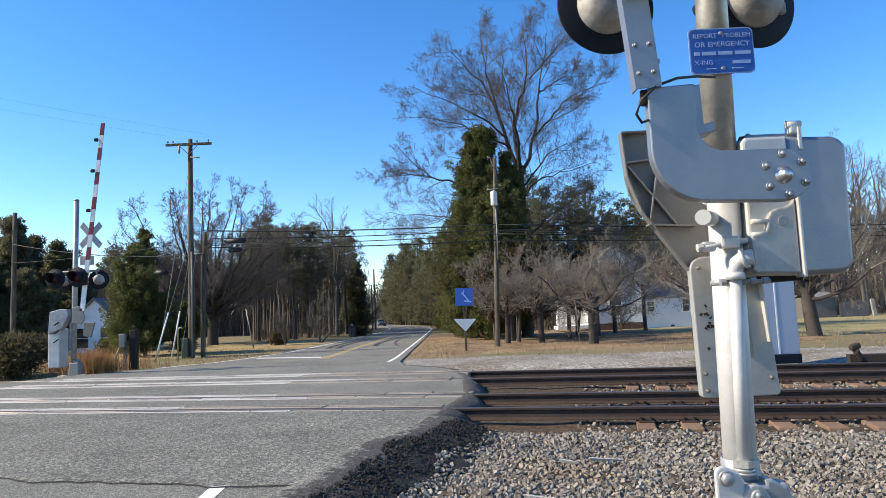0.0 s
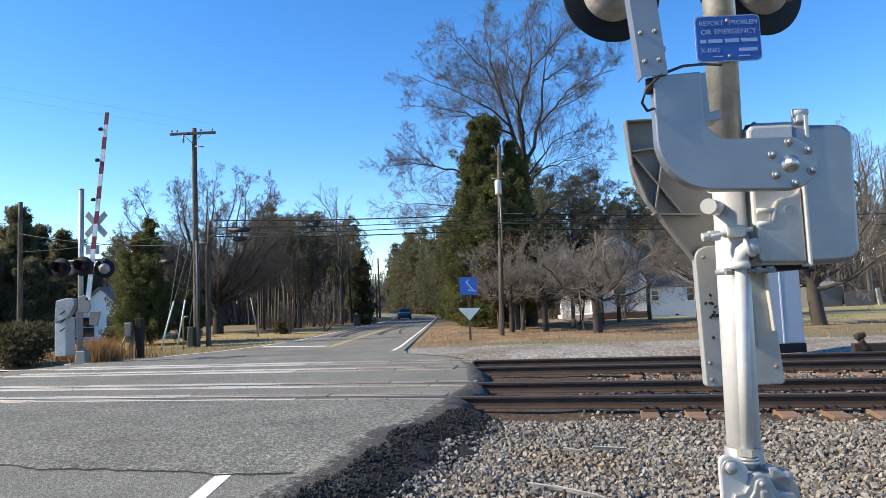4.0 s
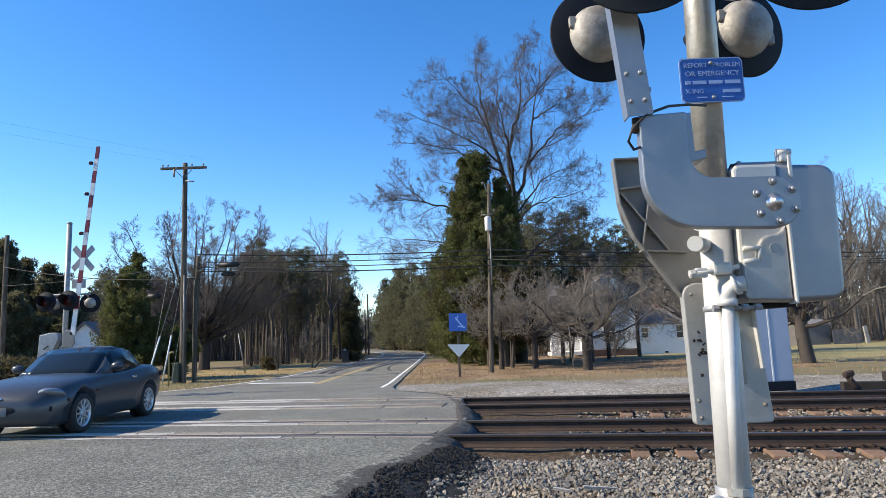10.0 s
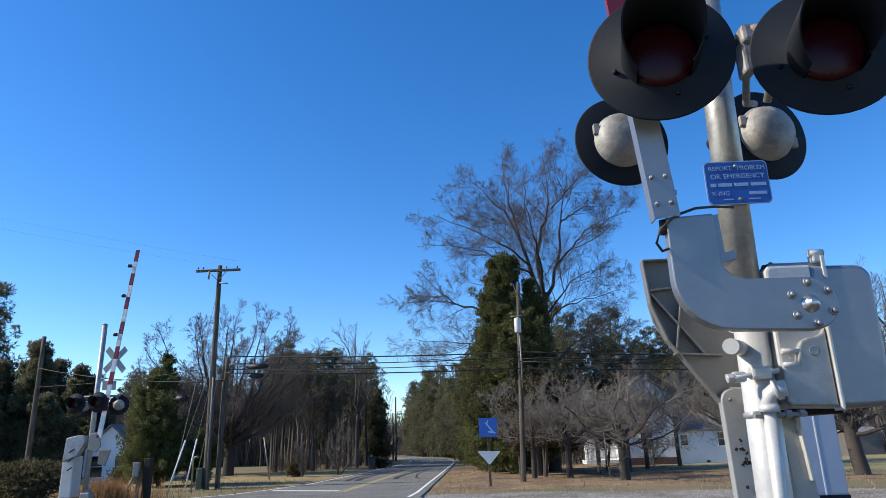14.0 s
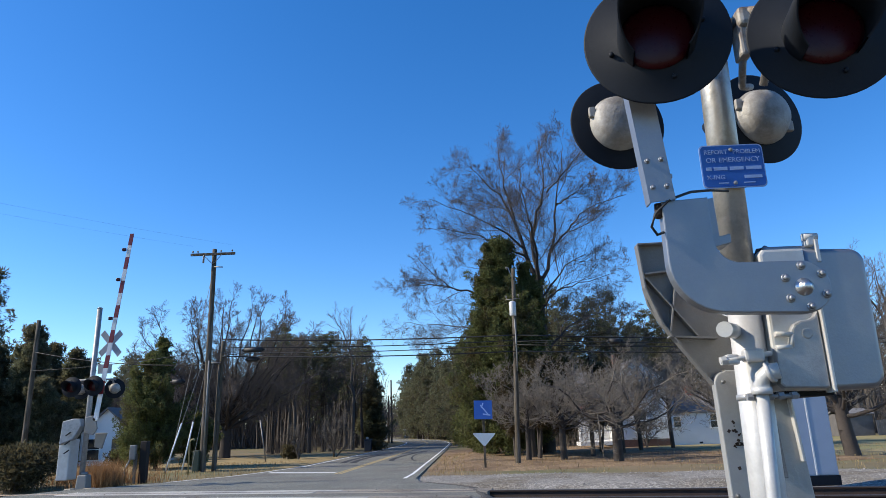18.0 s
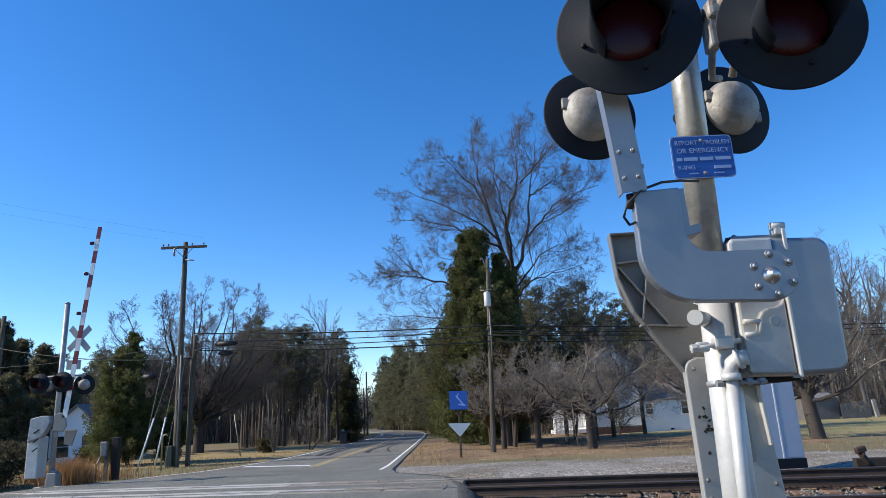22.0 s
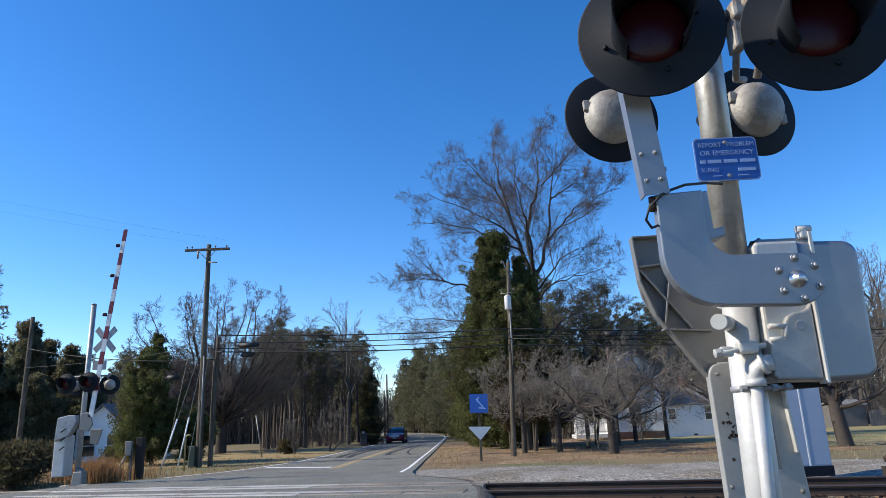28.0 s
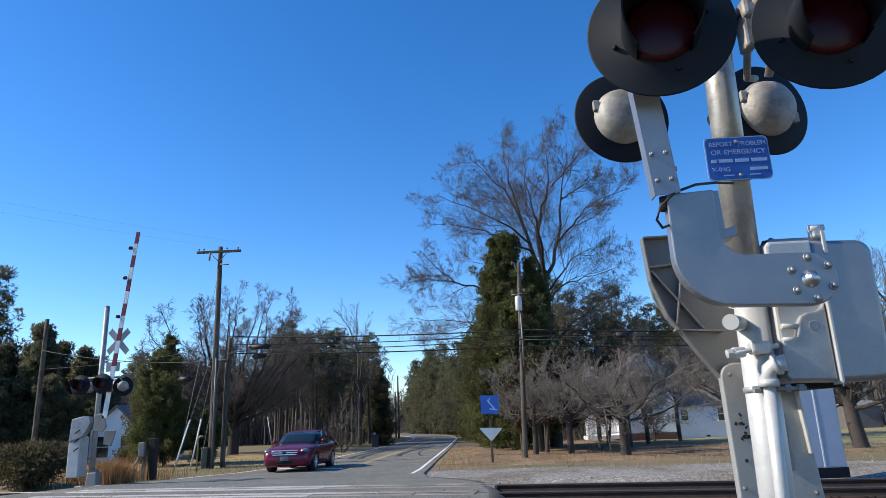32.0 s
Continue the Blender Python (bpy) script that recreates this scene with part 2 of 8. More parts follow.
M_CEDAR = mat("cedar_foliage", (0.122, 0.135, 0.05), 0.75, vary=0.3, scale=0.9, fine=10, bump=0.0, other=(0.11, 0.085, 0.047), amount=0.2, mix_scale=0.7, per_island=0.35, per_object=0.12, spec=0.2, leaf=0.4)
M_PINE = mat("pine_needles", (0.138, 0.142, 0.084), 0.75, vary=0.3, scale=0.6, fine=8, bump=0.0, other=(0.135, 0.115, 0.07), amount=0.35, mix_scale=0.4, per_island=0.35, per_object=0.15, spec=0.2, leaf=0.6)
M_RUSSET = mat("russet_foliage", (0.075, 0.055, 0.030), 0.85, vary=0.3, scale=1.5, fine=10, bump=0.0, other=(0.055, 0.06, 0.028), amount=0.4, mix_scale=0.9, per_island=0.35, spec=0.2, leaf=0.3)
M_BUSH = mat("brown_bush_leaves", (0.10, 0.085, 0.045), 0.85, vary=0.3, scale=2, fine=10, bump=0.0, per_island=0.4, spec=0.2, leaf=0.4)
M_DRYGRASS = mat("dry_broom_grass", (0.32, 0.18, 0.085), 0.9, vary=0.3, scale=3, fine=10, bump=0.0, per_island=0.3, spec=0.2, leaf=0.4)
M_SIDING = mat("white_clapboard", (0.76, 0.77, 0.78), 0.6, vary=0.08, scale=1.5, fine=20, bump=0.05)
M_ROOF = mat("grey_shingles", (0.17, 0.165, 0.165), 0.85, vary=0.25, scale=3, fine=20, bump=0.5)
M_REDROOF = mat("red_porch_roof", (0.24, 0.055, 0.045), 0.7, vary=0.2, scale=2, fine=20, bump=0.1)
M_BRICK = mat("dark_brick_footing", (0.16, 0.09, 0.07), 0.9, vary=0.3, scale=4, fine=20)
M_DARKGLASS = mat("dark_window_glass", (0.02, 0.025, 0.03), 0.08, vary=0.1, scale=2, bump=0.0)
M_CABLE = mat("black_cable", (0.015, 0.015, 0.016), 0.6, vary=0.1)
M_CONC = mat("pale_concrete", (0.47, 0.40, 0.30), 0.9, vary=0.15, scale=5, fine=50, bump=0.4, other=(0.34, 0.28, 0.2), amount=0.3)
M_BUSHPOT = mat("dark_green_box", (0.04, 0.055, 0.035), 0.6, vary=0.2, scale=5)
M_YELPIPE = mat("yellowed_pipe", (0.30, 0.25, 0.12), 0.7, vary=0.2, scale=5)
M_DARKPOST = mat("tarred_timber", (0.022, 0.017, 0.014), 0.95, vary=0.3, scale=4, fine=40, bump=0.5)
M_SIGNBACK = mat("sign_back_aluminium", (0.55, 0.57, 0.60), 0.35, metal=0.5, vary=0.1, scale=4)
# pale enamel darkened and blued to hold the shade on the front
M_CABINET = mat("cabinet_enamel", (0.34, 0.39, 0.48), 0.4, vary=0.06, scale=3, fine=40, bump=0.03)
M_BINDARK = mat("dark_bin_plastic", (0.02, 0.025, 0.035), 0.5, vary=0.1, scale=4)
M_SIDINGFLAT = mat("white_painted_block", (0.74, 0.75, 0.77), 0.65, vary=0.08, scale=1.5, fine=20, bump=0.05)
M_REDBRICK = mat("red_brick", (0.30, 0.10, 0.07), 0.9, vary=0.25, scale=4, fine=20)
M_DARKSHED = mat("weathered_dark_boards", (0.12, 0.115, 0.115), 0.9, vary=0.25, scale=2, fine=25)
M_PALEPOST = mat("bleached_post", (0.34, 0.32, 0.29), 0.9, vary=0.2, scale=4, fine=30)
M_DRYSTRAW = mat("dry_straw", (0.34, 0.25, 0.13), 0.9, vary=0.3, scale=3, fine=10, bump=0.0, per_island=0.35, spec=0.2, leaf=0.4)
M_CAST = mat("pale_cast_iron_paint", (0.34, 0.345, 0.35), 0.45, metal=0.35, vary=0.1, scale=7, fine=70, bump=0.1, other=(0.24, 0.24, 0.24), amount=0.35)
M_PLATEGREY = mat("weathered_silver_plate", (0.38, 0.375, 0.36), 0.55, metal=0.4, vary=0.12, scale=4, fine=60, bump=0.08, other=(0.34, 0.33, 0.31), amount=0.25)
M_HUB = mat("polished_steel", (0.55, 0.56, 0.58), 0.32, metal=0.9, vary=0.05, scale=8, bump=0.02)
# asphalt darkened to carry the shade of slopes turned from the sun
M_ASPH3 = mat("dark_packed_asphalt", (0.078, 0.072, 0.064), 0.88, vary=0.3, scale=1.5, fine=45, bump=1.0, speck=0.35, speck_scale=55, spec=0.3)


# ---- shape tools ----
def box(bm, c, size, turn=None, bevel=0.0, taper=1.0):
    r = bmesh.ops.create_cube(bm, size=1.0)
    vs = r["verts"]
    for v in vs:
        k = taper if v.co.z > 0 else 1.0
        v.co = Vector((v.co.x * size[0] * k, v.co.y * size[1] * k, v.co.z * size[2]))
    if bevel:
        es = list({e for v in vs for e in v.link_edges})
        out = bmesh.ops.bevel(bm, geom=es, offset=bevel, segments=2, affect="EDGES", profile=0.5)
        vs = list({v for f in out["faces"] for v in f.verts} | {v for v in vs if v.is_valid})
    m = Matrix.Translation(c) @ (turn.to_4x4() if turn is not None else Matrix())
    bmesh.ops.transform(bm, matrix=m, verts=vs)
    return vs


def rod(bm, a, b, r0, r1=None, n=12, caps=True):
    """A straight tapered round bar from a to b."""
    a, b = Vector(a), Vector(b)
    r1 = r0 if r1 is None else r1
    q = (b - a).to_track_quat("Z", "Y")
    rings = []
    for p, r in ((a, r0), (b, r1)):
        rings.append([bm.verts.new(p + q @ Vector((r * math.cos(2 * math.pi * i / n), r * math.sin(2 * math.pi * i / n), 0))) for i in range(n)])
    for i in range(n):
        f = bm.faces.new((rings[0][i], rings[0][(i + 1) % n], rings[1][(i + 1) % n], rings[1][i]))
        f.smooth = n > 6
    if caps:
        bm.faces.new(rings[0][::-1])
        bm.faces.new(rings[1])


def pipe(bm, pts, r, n=8):
    """A round bar along a line of points; r is one radius or one for each point."""
    pts = [Vector(p) for p in pts]
    rad = [r] * len(pts) if isinstance(r, (int, float)) else r
    rings, up = [], Vector((0.31, 0.17, 0.93))
    for i, p in enumerate(pts):
        d = (pts[min(i + 1, len(pts) - 1)] - pts[max(i - 1, 0)]).normalized()
        if abs(d.dot(up)) > 0.95:
            up = Vector((1, 0.2, 0))
        x = d.cross(up).normalized()
        y = d.cross(x)
        rings.append([bm.verts.new(p + rad[i] * (x * math.cos(2 * math.pi * k / n) + y * math.sin(2 * math.pi * k / n))) for k in range(n)])
    for a, b in zip(rings, rings[1:]):
        for k in range(n):
            f = bm.faces.new((a[k], b[k], b[(k + 1) % n], a[(k + 1) % n]))
            f.smooth = True
    bm.faces.new(rings[0])
    bm.faces.new(rings[-1][::-1])


def lathe(bm, profile, m=None, n=24):
    """A turned shape: profile of (radius, height) round z, then moved by m."""
    m = m or Matrix()
    rings = []
    for r, h in profile:
        if r < 1e-5:
            rings.append([bm.verts.new(m @ Vector((0, 0, h)))])
        else:
            rings.append([bm.verts.new(m @ Vector((r * math.cos(2 * math.pi * i / n), r * math.sin(2 * math.pi * i / n), h))) for i in range(n)])
    for a, b in zip(rings, rings[1:]):
        for i in range(n):
            j = (i + 1) % n
            if len(a) == 1 and len(b) == 1:
                continue
            if len(a) == 1:
                f = bm.faces.new((a[0], b[j], b[i]))
            elif len(b) == 1:
                f = bm.faces.new((a[i], a[j], b[0]))
            else:
                f = bm.faces.new((a[i], a[j], b[j], b[i]))
            f.smooth = True


def slab(bm, outline, y0, y1, bevel=0.0):
    """An upright plate: outline of (x, z), from depth y0 to y1."""
    a = [bm.verts.new((x, y0, z)) for x, z in outline]
    b = [bm.verts.new((x, y1, z)) for x, z in outline]
    n = len(a)
    faces = [bm.faces.new(a), bm.faces.new(b[::-1])]
    for i in range(n):
        faces.append(bm.faces.new((a[i], b[i], b[(i + 1) % n], a[(i + 1) % n])))
    bmesh.ops.recalc_face_normals(bm, faces=faces)
    if bevel:
        es = [e for e in {e for f in faces[:2] for e in f.edges}]
        bmesh.ops.bevel(bm, geom=es, offset=bevel, segments=2, affect="EDGES", profile=0.5)


def arc(cx, cz, r, a0, a1, n=8):
    return [(cx + r * math.cos(radians(a0 + (a1 - a0) * i / n)), cz + r * math.sin(radians(a0 + (a1 - a0) * i / n))) for i in range(n + 1)]


def mesh_of(name, bm, material, auto=True):
    me = bpy.data.meshes.new(name)
    bm.to_mesh(me)
    bm.free()
    for k in (material if isinstance(material, (list, tuple)) else [material]):
        me.materials.append(k)
    return me


def raw(name, verts, faces, material, smooth=False):
    me = bpy.data.meshes.new(name)
    verts, faces = np.asarray(verts, np.float32), np.asarray(faces, np.int32)
    k = faces.shape[1]
    me.vertices.add(len(verts))
    me.vertices.foreach_set("co", verts.ravel())
    me.loops.add(faces.size)
    me.loops.foreach_set("vertex_index", faces.ravel())
    me.polygons.add(len(faces))
    me.polygons.foreach_set("loop_start", np.arange(0, faces.size, k, dtype=np.int32))
    me.polygons.foreach_set("loop_total", np.full(len(faces), k, np.int32))
    me.polygons.foreach_set("use_smooth", np.full(len(faces), smooth, bool))
    me.update(calc_edges=True)
    me.validate()
    me.materials.append(material)
    return me


def part(name, bm, material, parent=None, label=""):
    ob = new(name, mesh_of(name, bm, material) if isinstance(bm, bmesh.types.BMesh) else bm)
    ob.parent = parent
    return tagged(ob, label)


def thing(name, at, label, category, group="", kind=""):
    ob = new(name)
    ob.empty_display_size = 0.1
    ob.matrix_world = at if isinstance(at, Matrix) else Matrix.Translation(at)
    return tagged(ob, label, category, group, kind)


# ---- the lie of the land ----
TH = radians(13.3)
SN, CN = math.sin(TH), math.cos(TH)
RAILS = (9.28, 10.79, 13.27, 14.78)


def along(u, s, z=0.0):
    """A place by its way along the track and across it."""
    return Vector((u * CN + s * SN, -u * SN + s * CN, z))


def track_s(x, y):
    return x * SN + y * CN


def road_z(x, y):
    return float(np.interp(track_s(x, y), (-60, -5, 3, 6.4, 8, 16, 19, 23, 30, 40, 50, 60, 75, 100, 150, 400), (-0.9, -0.32, -0.14, -0.03, 0, 0, -0.08, -0.2, -0.27, -0.38, -0.48, -0.56, -0.68, -0.85, -1.15, -2.0)))


def ground_z(x, y):
    s = track_s(x, y)
    z = float(np.interp(s, (-60, -5, 3, 6.5, 7.2, 17.0, 18.6, 23, 30, 40, 50, 60, 75, 100, 150, 400, 1500), (-1.0, -0.5, -0.42, -0.55, -0.75, -0.75, -0.22, -0.245, -0.305, -0.415, -0.515, -0.6, -0.725, -0.9, -1.21, -2.1, -4.0)))
    z += 0.26 * math.exp(-((x - 0.5) / 0.9) ** 2 - ((y - 37) / 5.0) ** 2)
    return z + 0.03 * noise.noise((x * 0.35, y * 0.35, 0)) * (1 if s > 18 else 0.3)


# ---- ground, road, track ----
def spaced(fine, step, far, grow=1.22):
    out, v, d = [], fine[1], step
    mid = list(np.arange(fine[0], fine[1] + 1e-6, step))
    while v < far:
        d *= grow
        v += d
        out.append(v)
    low, v, d = [], fine[0], step
    while v > -far:
        d *= grow
        v -= d
        low.append(v)
    return np.array(low[::-1] + mid + out)


def sheet(xs, ys, zf, name, material, smooth=True):
    gx, gy = np.meshgrid(xs, ys)
    z = np.array([zf(a, b) for a, b in zip(gx.ravel(), gy.ravel())])
    v = np.c_[gx.ravel(), gy.ravel(), z]
    w = len(xs)
    i = (np.arange(len(ys) - 1)[:, None] * w + np.arange(w - 1)[None]).ravel()
    return raw(name, v, np.c_[i, i + 1, i + w + 1, i + w], material, smooth)


ground = tagged(new("ground", sheet(spaced((-40, 40), 1.0, 1500), spaced((-10, 100), 1.0, 1500), ground_z, "ground", M_GRASS)), "dry winter grass, leaf litter and bare earth", "ground", kind="structure")


def ribbon(name, left, right, ys, lift, material, cols=10, thick=0.0):
    """A strip of ground cover between two edges given as functions of y."""
    v, f = [], []
    for y in ys:
        a, b = left(y), right(y)
        for k in range(cols + 1):
            x = a + (b - a) * k / cols
            v.append((x, y, road_z(x, y) + lift))
    w = cols + 1
    for j in range(len(ys) - 1):
        for k in range(cols):
            f.append((j * w + k, j * w + k + 1, (j + 1) * w + k + 1, (j + 1) * w + k))
    if thick:
        n = len(v)
        edge = [j * w for j in range(len(ys))], [j * w + cols for j in range(len(ys))]
        for side in edge:
            base, m = len(v), len(side)
            v += [v[i] for i in side] + [(v[i][0] + (0.05 if side is edge[1] else -0.05), v[i][1], v[i][2] - thick) for i in side]
            for j in range(m - 1):
                q = (base + j, base + j + 1, base + m + j + 1, base + m + j)
                f.append(q if side is edge[0] else q[::-1])
    return raw(name, v, f, material, True)


def bend(y):
    """How far the road has swung to the left by y."""
    return -0.0019 * max(y - 80, 0) ** 2 if y < 230 else -0.0019 * 150 ** 2 - 0.57 * (y - 230)


def road_right(y):
    return float(np.interp(y, (-30, 4.2, 5.0, 5.4, 5.9, 7.1, 7.6, 8.2, 9.5, 11, 14, 16, 18.5, 21, 24, 400), (-1.9, -1.80, -1.68, -1.42, -1.2, -0.95, -0.7, -0.35, -0.05, 0.3, 0.35, 0.1, -1.2, -1.5, -1.55, -1.55))) + bend(y)


def road_left(y):
    return float(np.interp(y, (-30, 5, 8, 16, 18, 20.5, 25, 30, 400), (-9.6, -9.6, -12.6, -12.6, -11.5, -10.2, -9.0, -8.0, -8.0))) + bend(y)


ROAD_YS = list(np.arange(-420, -30, 15.0)) + list(np.arange(-30, 3, 1.0)) + list(np.arange(3, 30, 0.25)) + list(np.arange(30, 300, 1.5))
road = tagged(new("road", ribbon("road", road_left, road_right, ROAD_YS, 0.0, M_ASPH, 14, 0.25)), "worn grey two-lane asphalt road over the crossing", "road", kind="structure")


def line_strip(name, xf, width, ys, material, label, lift=0.004):
    ob = new(name, ribbon(name, lambda y: xf(y) - width / 2, lambda y: xf(y) + width / 2, ys, lift, material, 1))
    return tagged(ob, label, "road marking", kind="structure")


line_strip("edge_line_right", lambda y: -1.83 + bend(y), 0.11, np.arange(20.8, 200, 1.0), M_WHITELINE, "white painted edge line along the road")
line_strip("edge_line_near", lambda y: -2.02 + 0.0 * y, 0.14, np.arange(-12, 6.3, 0.25), M_WHITELINE, "white painted edge line ending at the asphalt patch")
line_strip("edge_line_left", lambda y: float(np.interp(y, (20, 24, 28, 33, 400), (-9.9, -9.4, -8.4, -7.65, -7.65))) + bend(y), 0.13, np.arange(22.3, 200, 0.7), M_WHITELINE, "white painted edge line along the lawn")
for dx in (-0.09, 0.09):
    line_strip("centre_line", lambda y, dx=dx: -4.7 + dx + bend(y), 0.1, np.arange(25.5, 200, 1.0), M_YELLOW, "faded double yellow centre line")


bm = bmesh.new()
for x0, x1, y0, y1 in ((-7.9, -4.95, 27.9, 26.4),):
    vs = [bm.verts.new((x, y, road_z(x, y) + 0.005)) for x, y in ((x0, y0 - 0.25), (x1, y1 - 0.25), (x1, y1 + 0.3), (x0, y0 + 0.3))]
    bm.faces.new(vs)
tagged(new("stop_line", mesh_of("stop_line", bm, M_WHITELINE)), "white painted stop line across one lane", "road marking", kind="structure")


def skid(points, width=0.2):
    """A tyre mark swept along the road."""
    bm = bmesh.new()
    pts = [Vector((x, y, 0)) for x, y in points]
    fine = []
    for k in range(25):
        t = k / 24 * (len(pts) - 1)
        i = min(int(t), len(pts) - 2)
        u = t - i
        p0, p1, p2, p3 = (pts[max(min(i + d, len(pts) - 1), 0)] for d in (-1, 0, 1, 2))
        fine.append(0.5 * ((2 * p1) + (p2 - p0) * u + (2 * p0 - 5 * p1 + 4 * p2 - p3) * u * u + (3 * p1 - p0 - 3 * p2 + p3) * u ** 3))
    rows = []
    for k, p in enumerate(fine):
        d = (fine[min(k + 1, 24)] - fine[max(k - 1, 0)]).normalized()
        n = Vector((-d.y, d.x, 0)) * width * (0.5 - 0.35 * (k / 24) ** 3)
        rows.append([bm.verts.new((q.x, q.y, road_z(q.x, q.y) + 0.005)) for q in (p + n, p - n)])
    for a, b in zip(rows, rows[1:]):
        bm.faces.new((a[0], a[1], b[1], b[0]))
    return tagged(new("skid_mark", mesh_of("skid_mark", bm, M_SKID)), "dark curved tyre mark on the road", "tyre mark", "tyre marks", "structure")


skid([(-6.3, 35.5), (-6.55, 39), (-6.6, 44), (-6.35, 50), (-5.5, 57)], 0.34)
skid([(-5.75, 35.2), (-6.0, 39), (-6.05, 44), (-5.8, 50), (-4.9, 57)], 0.34)
skid([(-3.9, 36.5), (-4.1, 40), (-4.0, 45), (-3.6, 52), (-3.2, 58)], 0.30)
skid([(-2.6, 36.0), (-3.0, 39), (-3.3, 45), (-3.2, 52), (-3.0, 58)], 0.12)

# asphalt patch laid over the crossing, with a broken near edge
def patch_near(x):
    return 5.72 - 0.26 * (x + 1.3) + 0.10 * noise.noise((x * 1.7, 0, 5)) + 0.05 * noise.noise((x * 6, 0, 9))


v, f = [], []
px, ps_ = np.arange(-11.0, 0.01, 0.11), np.linspace(0, 1, 45)
for t in ps_:
    for x0 in px:
        ya = patch_near(x0)
        yb = (9.0 - x0 * SN) / CN
        y = ya + (yb - ya) * t
        x = min(x0, road_right(y) - 0.01)
        lip = 0.013 if t > 0 else 0.0
        v.append((x, y, road_z(x, y) + lip + 0.010 * noise.noise((x * 0.9, y * 0.9, 2))))
w = len(px)
i = (np.arange(len(ps_) - 1)[:, None] * w + np.arange(w - 1)[None]).ravel()
tagged(new("asphalt_patch", raw("asphalt_patch", v, np.c_[i, i + 1, i + w + 1, i + w], M_ASPH2, True)), "rougher grey asphalt patch in front of the rails", "road", kind="structure")
bm = bmesh.new()
pts = [(x, patch_near(x) - 0.012, road_z(x, patch_near(x)) + 0.004) for x in np.arange(-8.5, -1.0, 0.06)]
va = [bm.verts.new((x, y - 0.003 - 0.012 * max(0, noise.noise((x * 5, 0, 1))), z)) for x, y, z in pts]
vb = [bm.verts.new((x, y + 0.006, z + 0.011)) for x, y, z in pts]
for k in range(len(pts) - 1):
    bm.faces.new((va[k], va[k + 1], vb[k + 1], vb[k]))
tagged(new("patch_joint", mesh_of("patch_joint", bm, M_TAR)), "dark cracked joint at the patch edge", "road crack", kind="structure")

# the crumbling shoulder of the road: shade painted on the slope, black broken edge below
v, f = [], []
ys = np.arange(3.0, 8.9, 0.045)
cols = 24
for y in ys:
    for k in range(cols):
        t = k / (cols - 1)
        x = road_right(y) - 0.16 + t * 1.35
        drop = np.interp(t, (0, 0.08, 0.2, 0.35, 0.5, 0.65, 1), (-0.02, 0.002, -0.012, -0.055, -0.12, -0.20, -0.38))
        k2 = min(max(t - 0.2, 0.02) * 2, 1)
        v.append((x + 0.05 * k2 * noise.noise((y * 2.2, t, 3)), y - 0.25 * t, road_z(x, y) + 0.024 + float(drop) + 0.035 * k2 * noise.noise((x * 4, y * 4, 1)) + 0.018 * k2 * noise.noise((x * 21, y * 21, 4))))
i = (np.arange(len(ys) - 1)[:, None] * cols + np.arange(cols - 1)[None]).ravel()
shoulder = raw("asphalt_shoulder", v, np.c_[i, i + 1, i + cols + 1, i + cols], M_ASPH3, True)
shoulder.materials.append(M_TAR)
shoulder.materials.append(M_ASPH2)
for p in shoulder.polygons:
    ragged = 0.34 + 0.16 * noise.noise((p.center.x * 2.3, p.center.y * 2.3, 5)) + 0.12 * noise.noise((p.center.x * 11, p.center.y * 11, 5))
    across = (p.index % (cols - 1)) / (cols - 1)
    # ragged fade from the flat's asphalt into the shade-dark slope colour
    worn = 0.13 + 0.12 * noise.noise((p.center.x * 1.7, p.center.y * 1.7, 8)) + 0.16 * noise.noise((p.center.x * 9, p.center.y * 9, 8))
    p.material_index = 1 if across > ragged else 2 if across < worn else 0
tagged(new("asphalt_shoulder", shoulder), "crumbling asphalt shoulder, slope coloured shade-dark, broken black edge by the ballast", "road shoulder", kind="structure")


# asphalt rounded off where the rails leave the road
v = []
ys = np.arange(8.3, 18.2, 0.06)
cols = 14
for y in ys:
    for k in range(cols):
        t = k / (cols - 1)
        wide = 0.42 + 0.16 * noise.noise((y * 1.1, 0, 6)) + 0.08 * noise.noise((y * 4, 0, 6))
        x = road_right(y) - 0.12 + t * (0.12 + wide)
        drop = float(np.interp(t, (0, 0.2, 0.4, 0.65, 1), (-0.03, 0.006, -0.015, -0.09, -0.34)))
        v.append((x, y - x * 0.1 * t, road_z(x, y) + 0.012 + drop + 0.012 * min(3 * t, 1) * noise.noise((x * 9, y * 9, 2))))
i = (np.arange(len(ys) - 1)[:, None] * cols + np.arange(cols - 1)[None]).ravel()
# the lip takes the slope colour too, its shade painted in
tagged(new("asphalt_lip", raw("asphalt_lip", v, np.c_[i, i + 1, i + cols + 1, i + cols], M_ASPH3, True)), "rounded dark asphalt lip between the rails", "road shoulder", kind="structure")

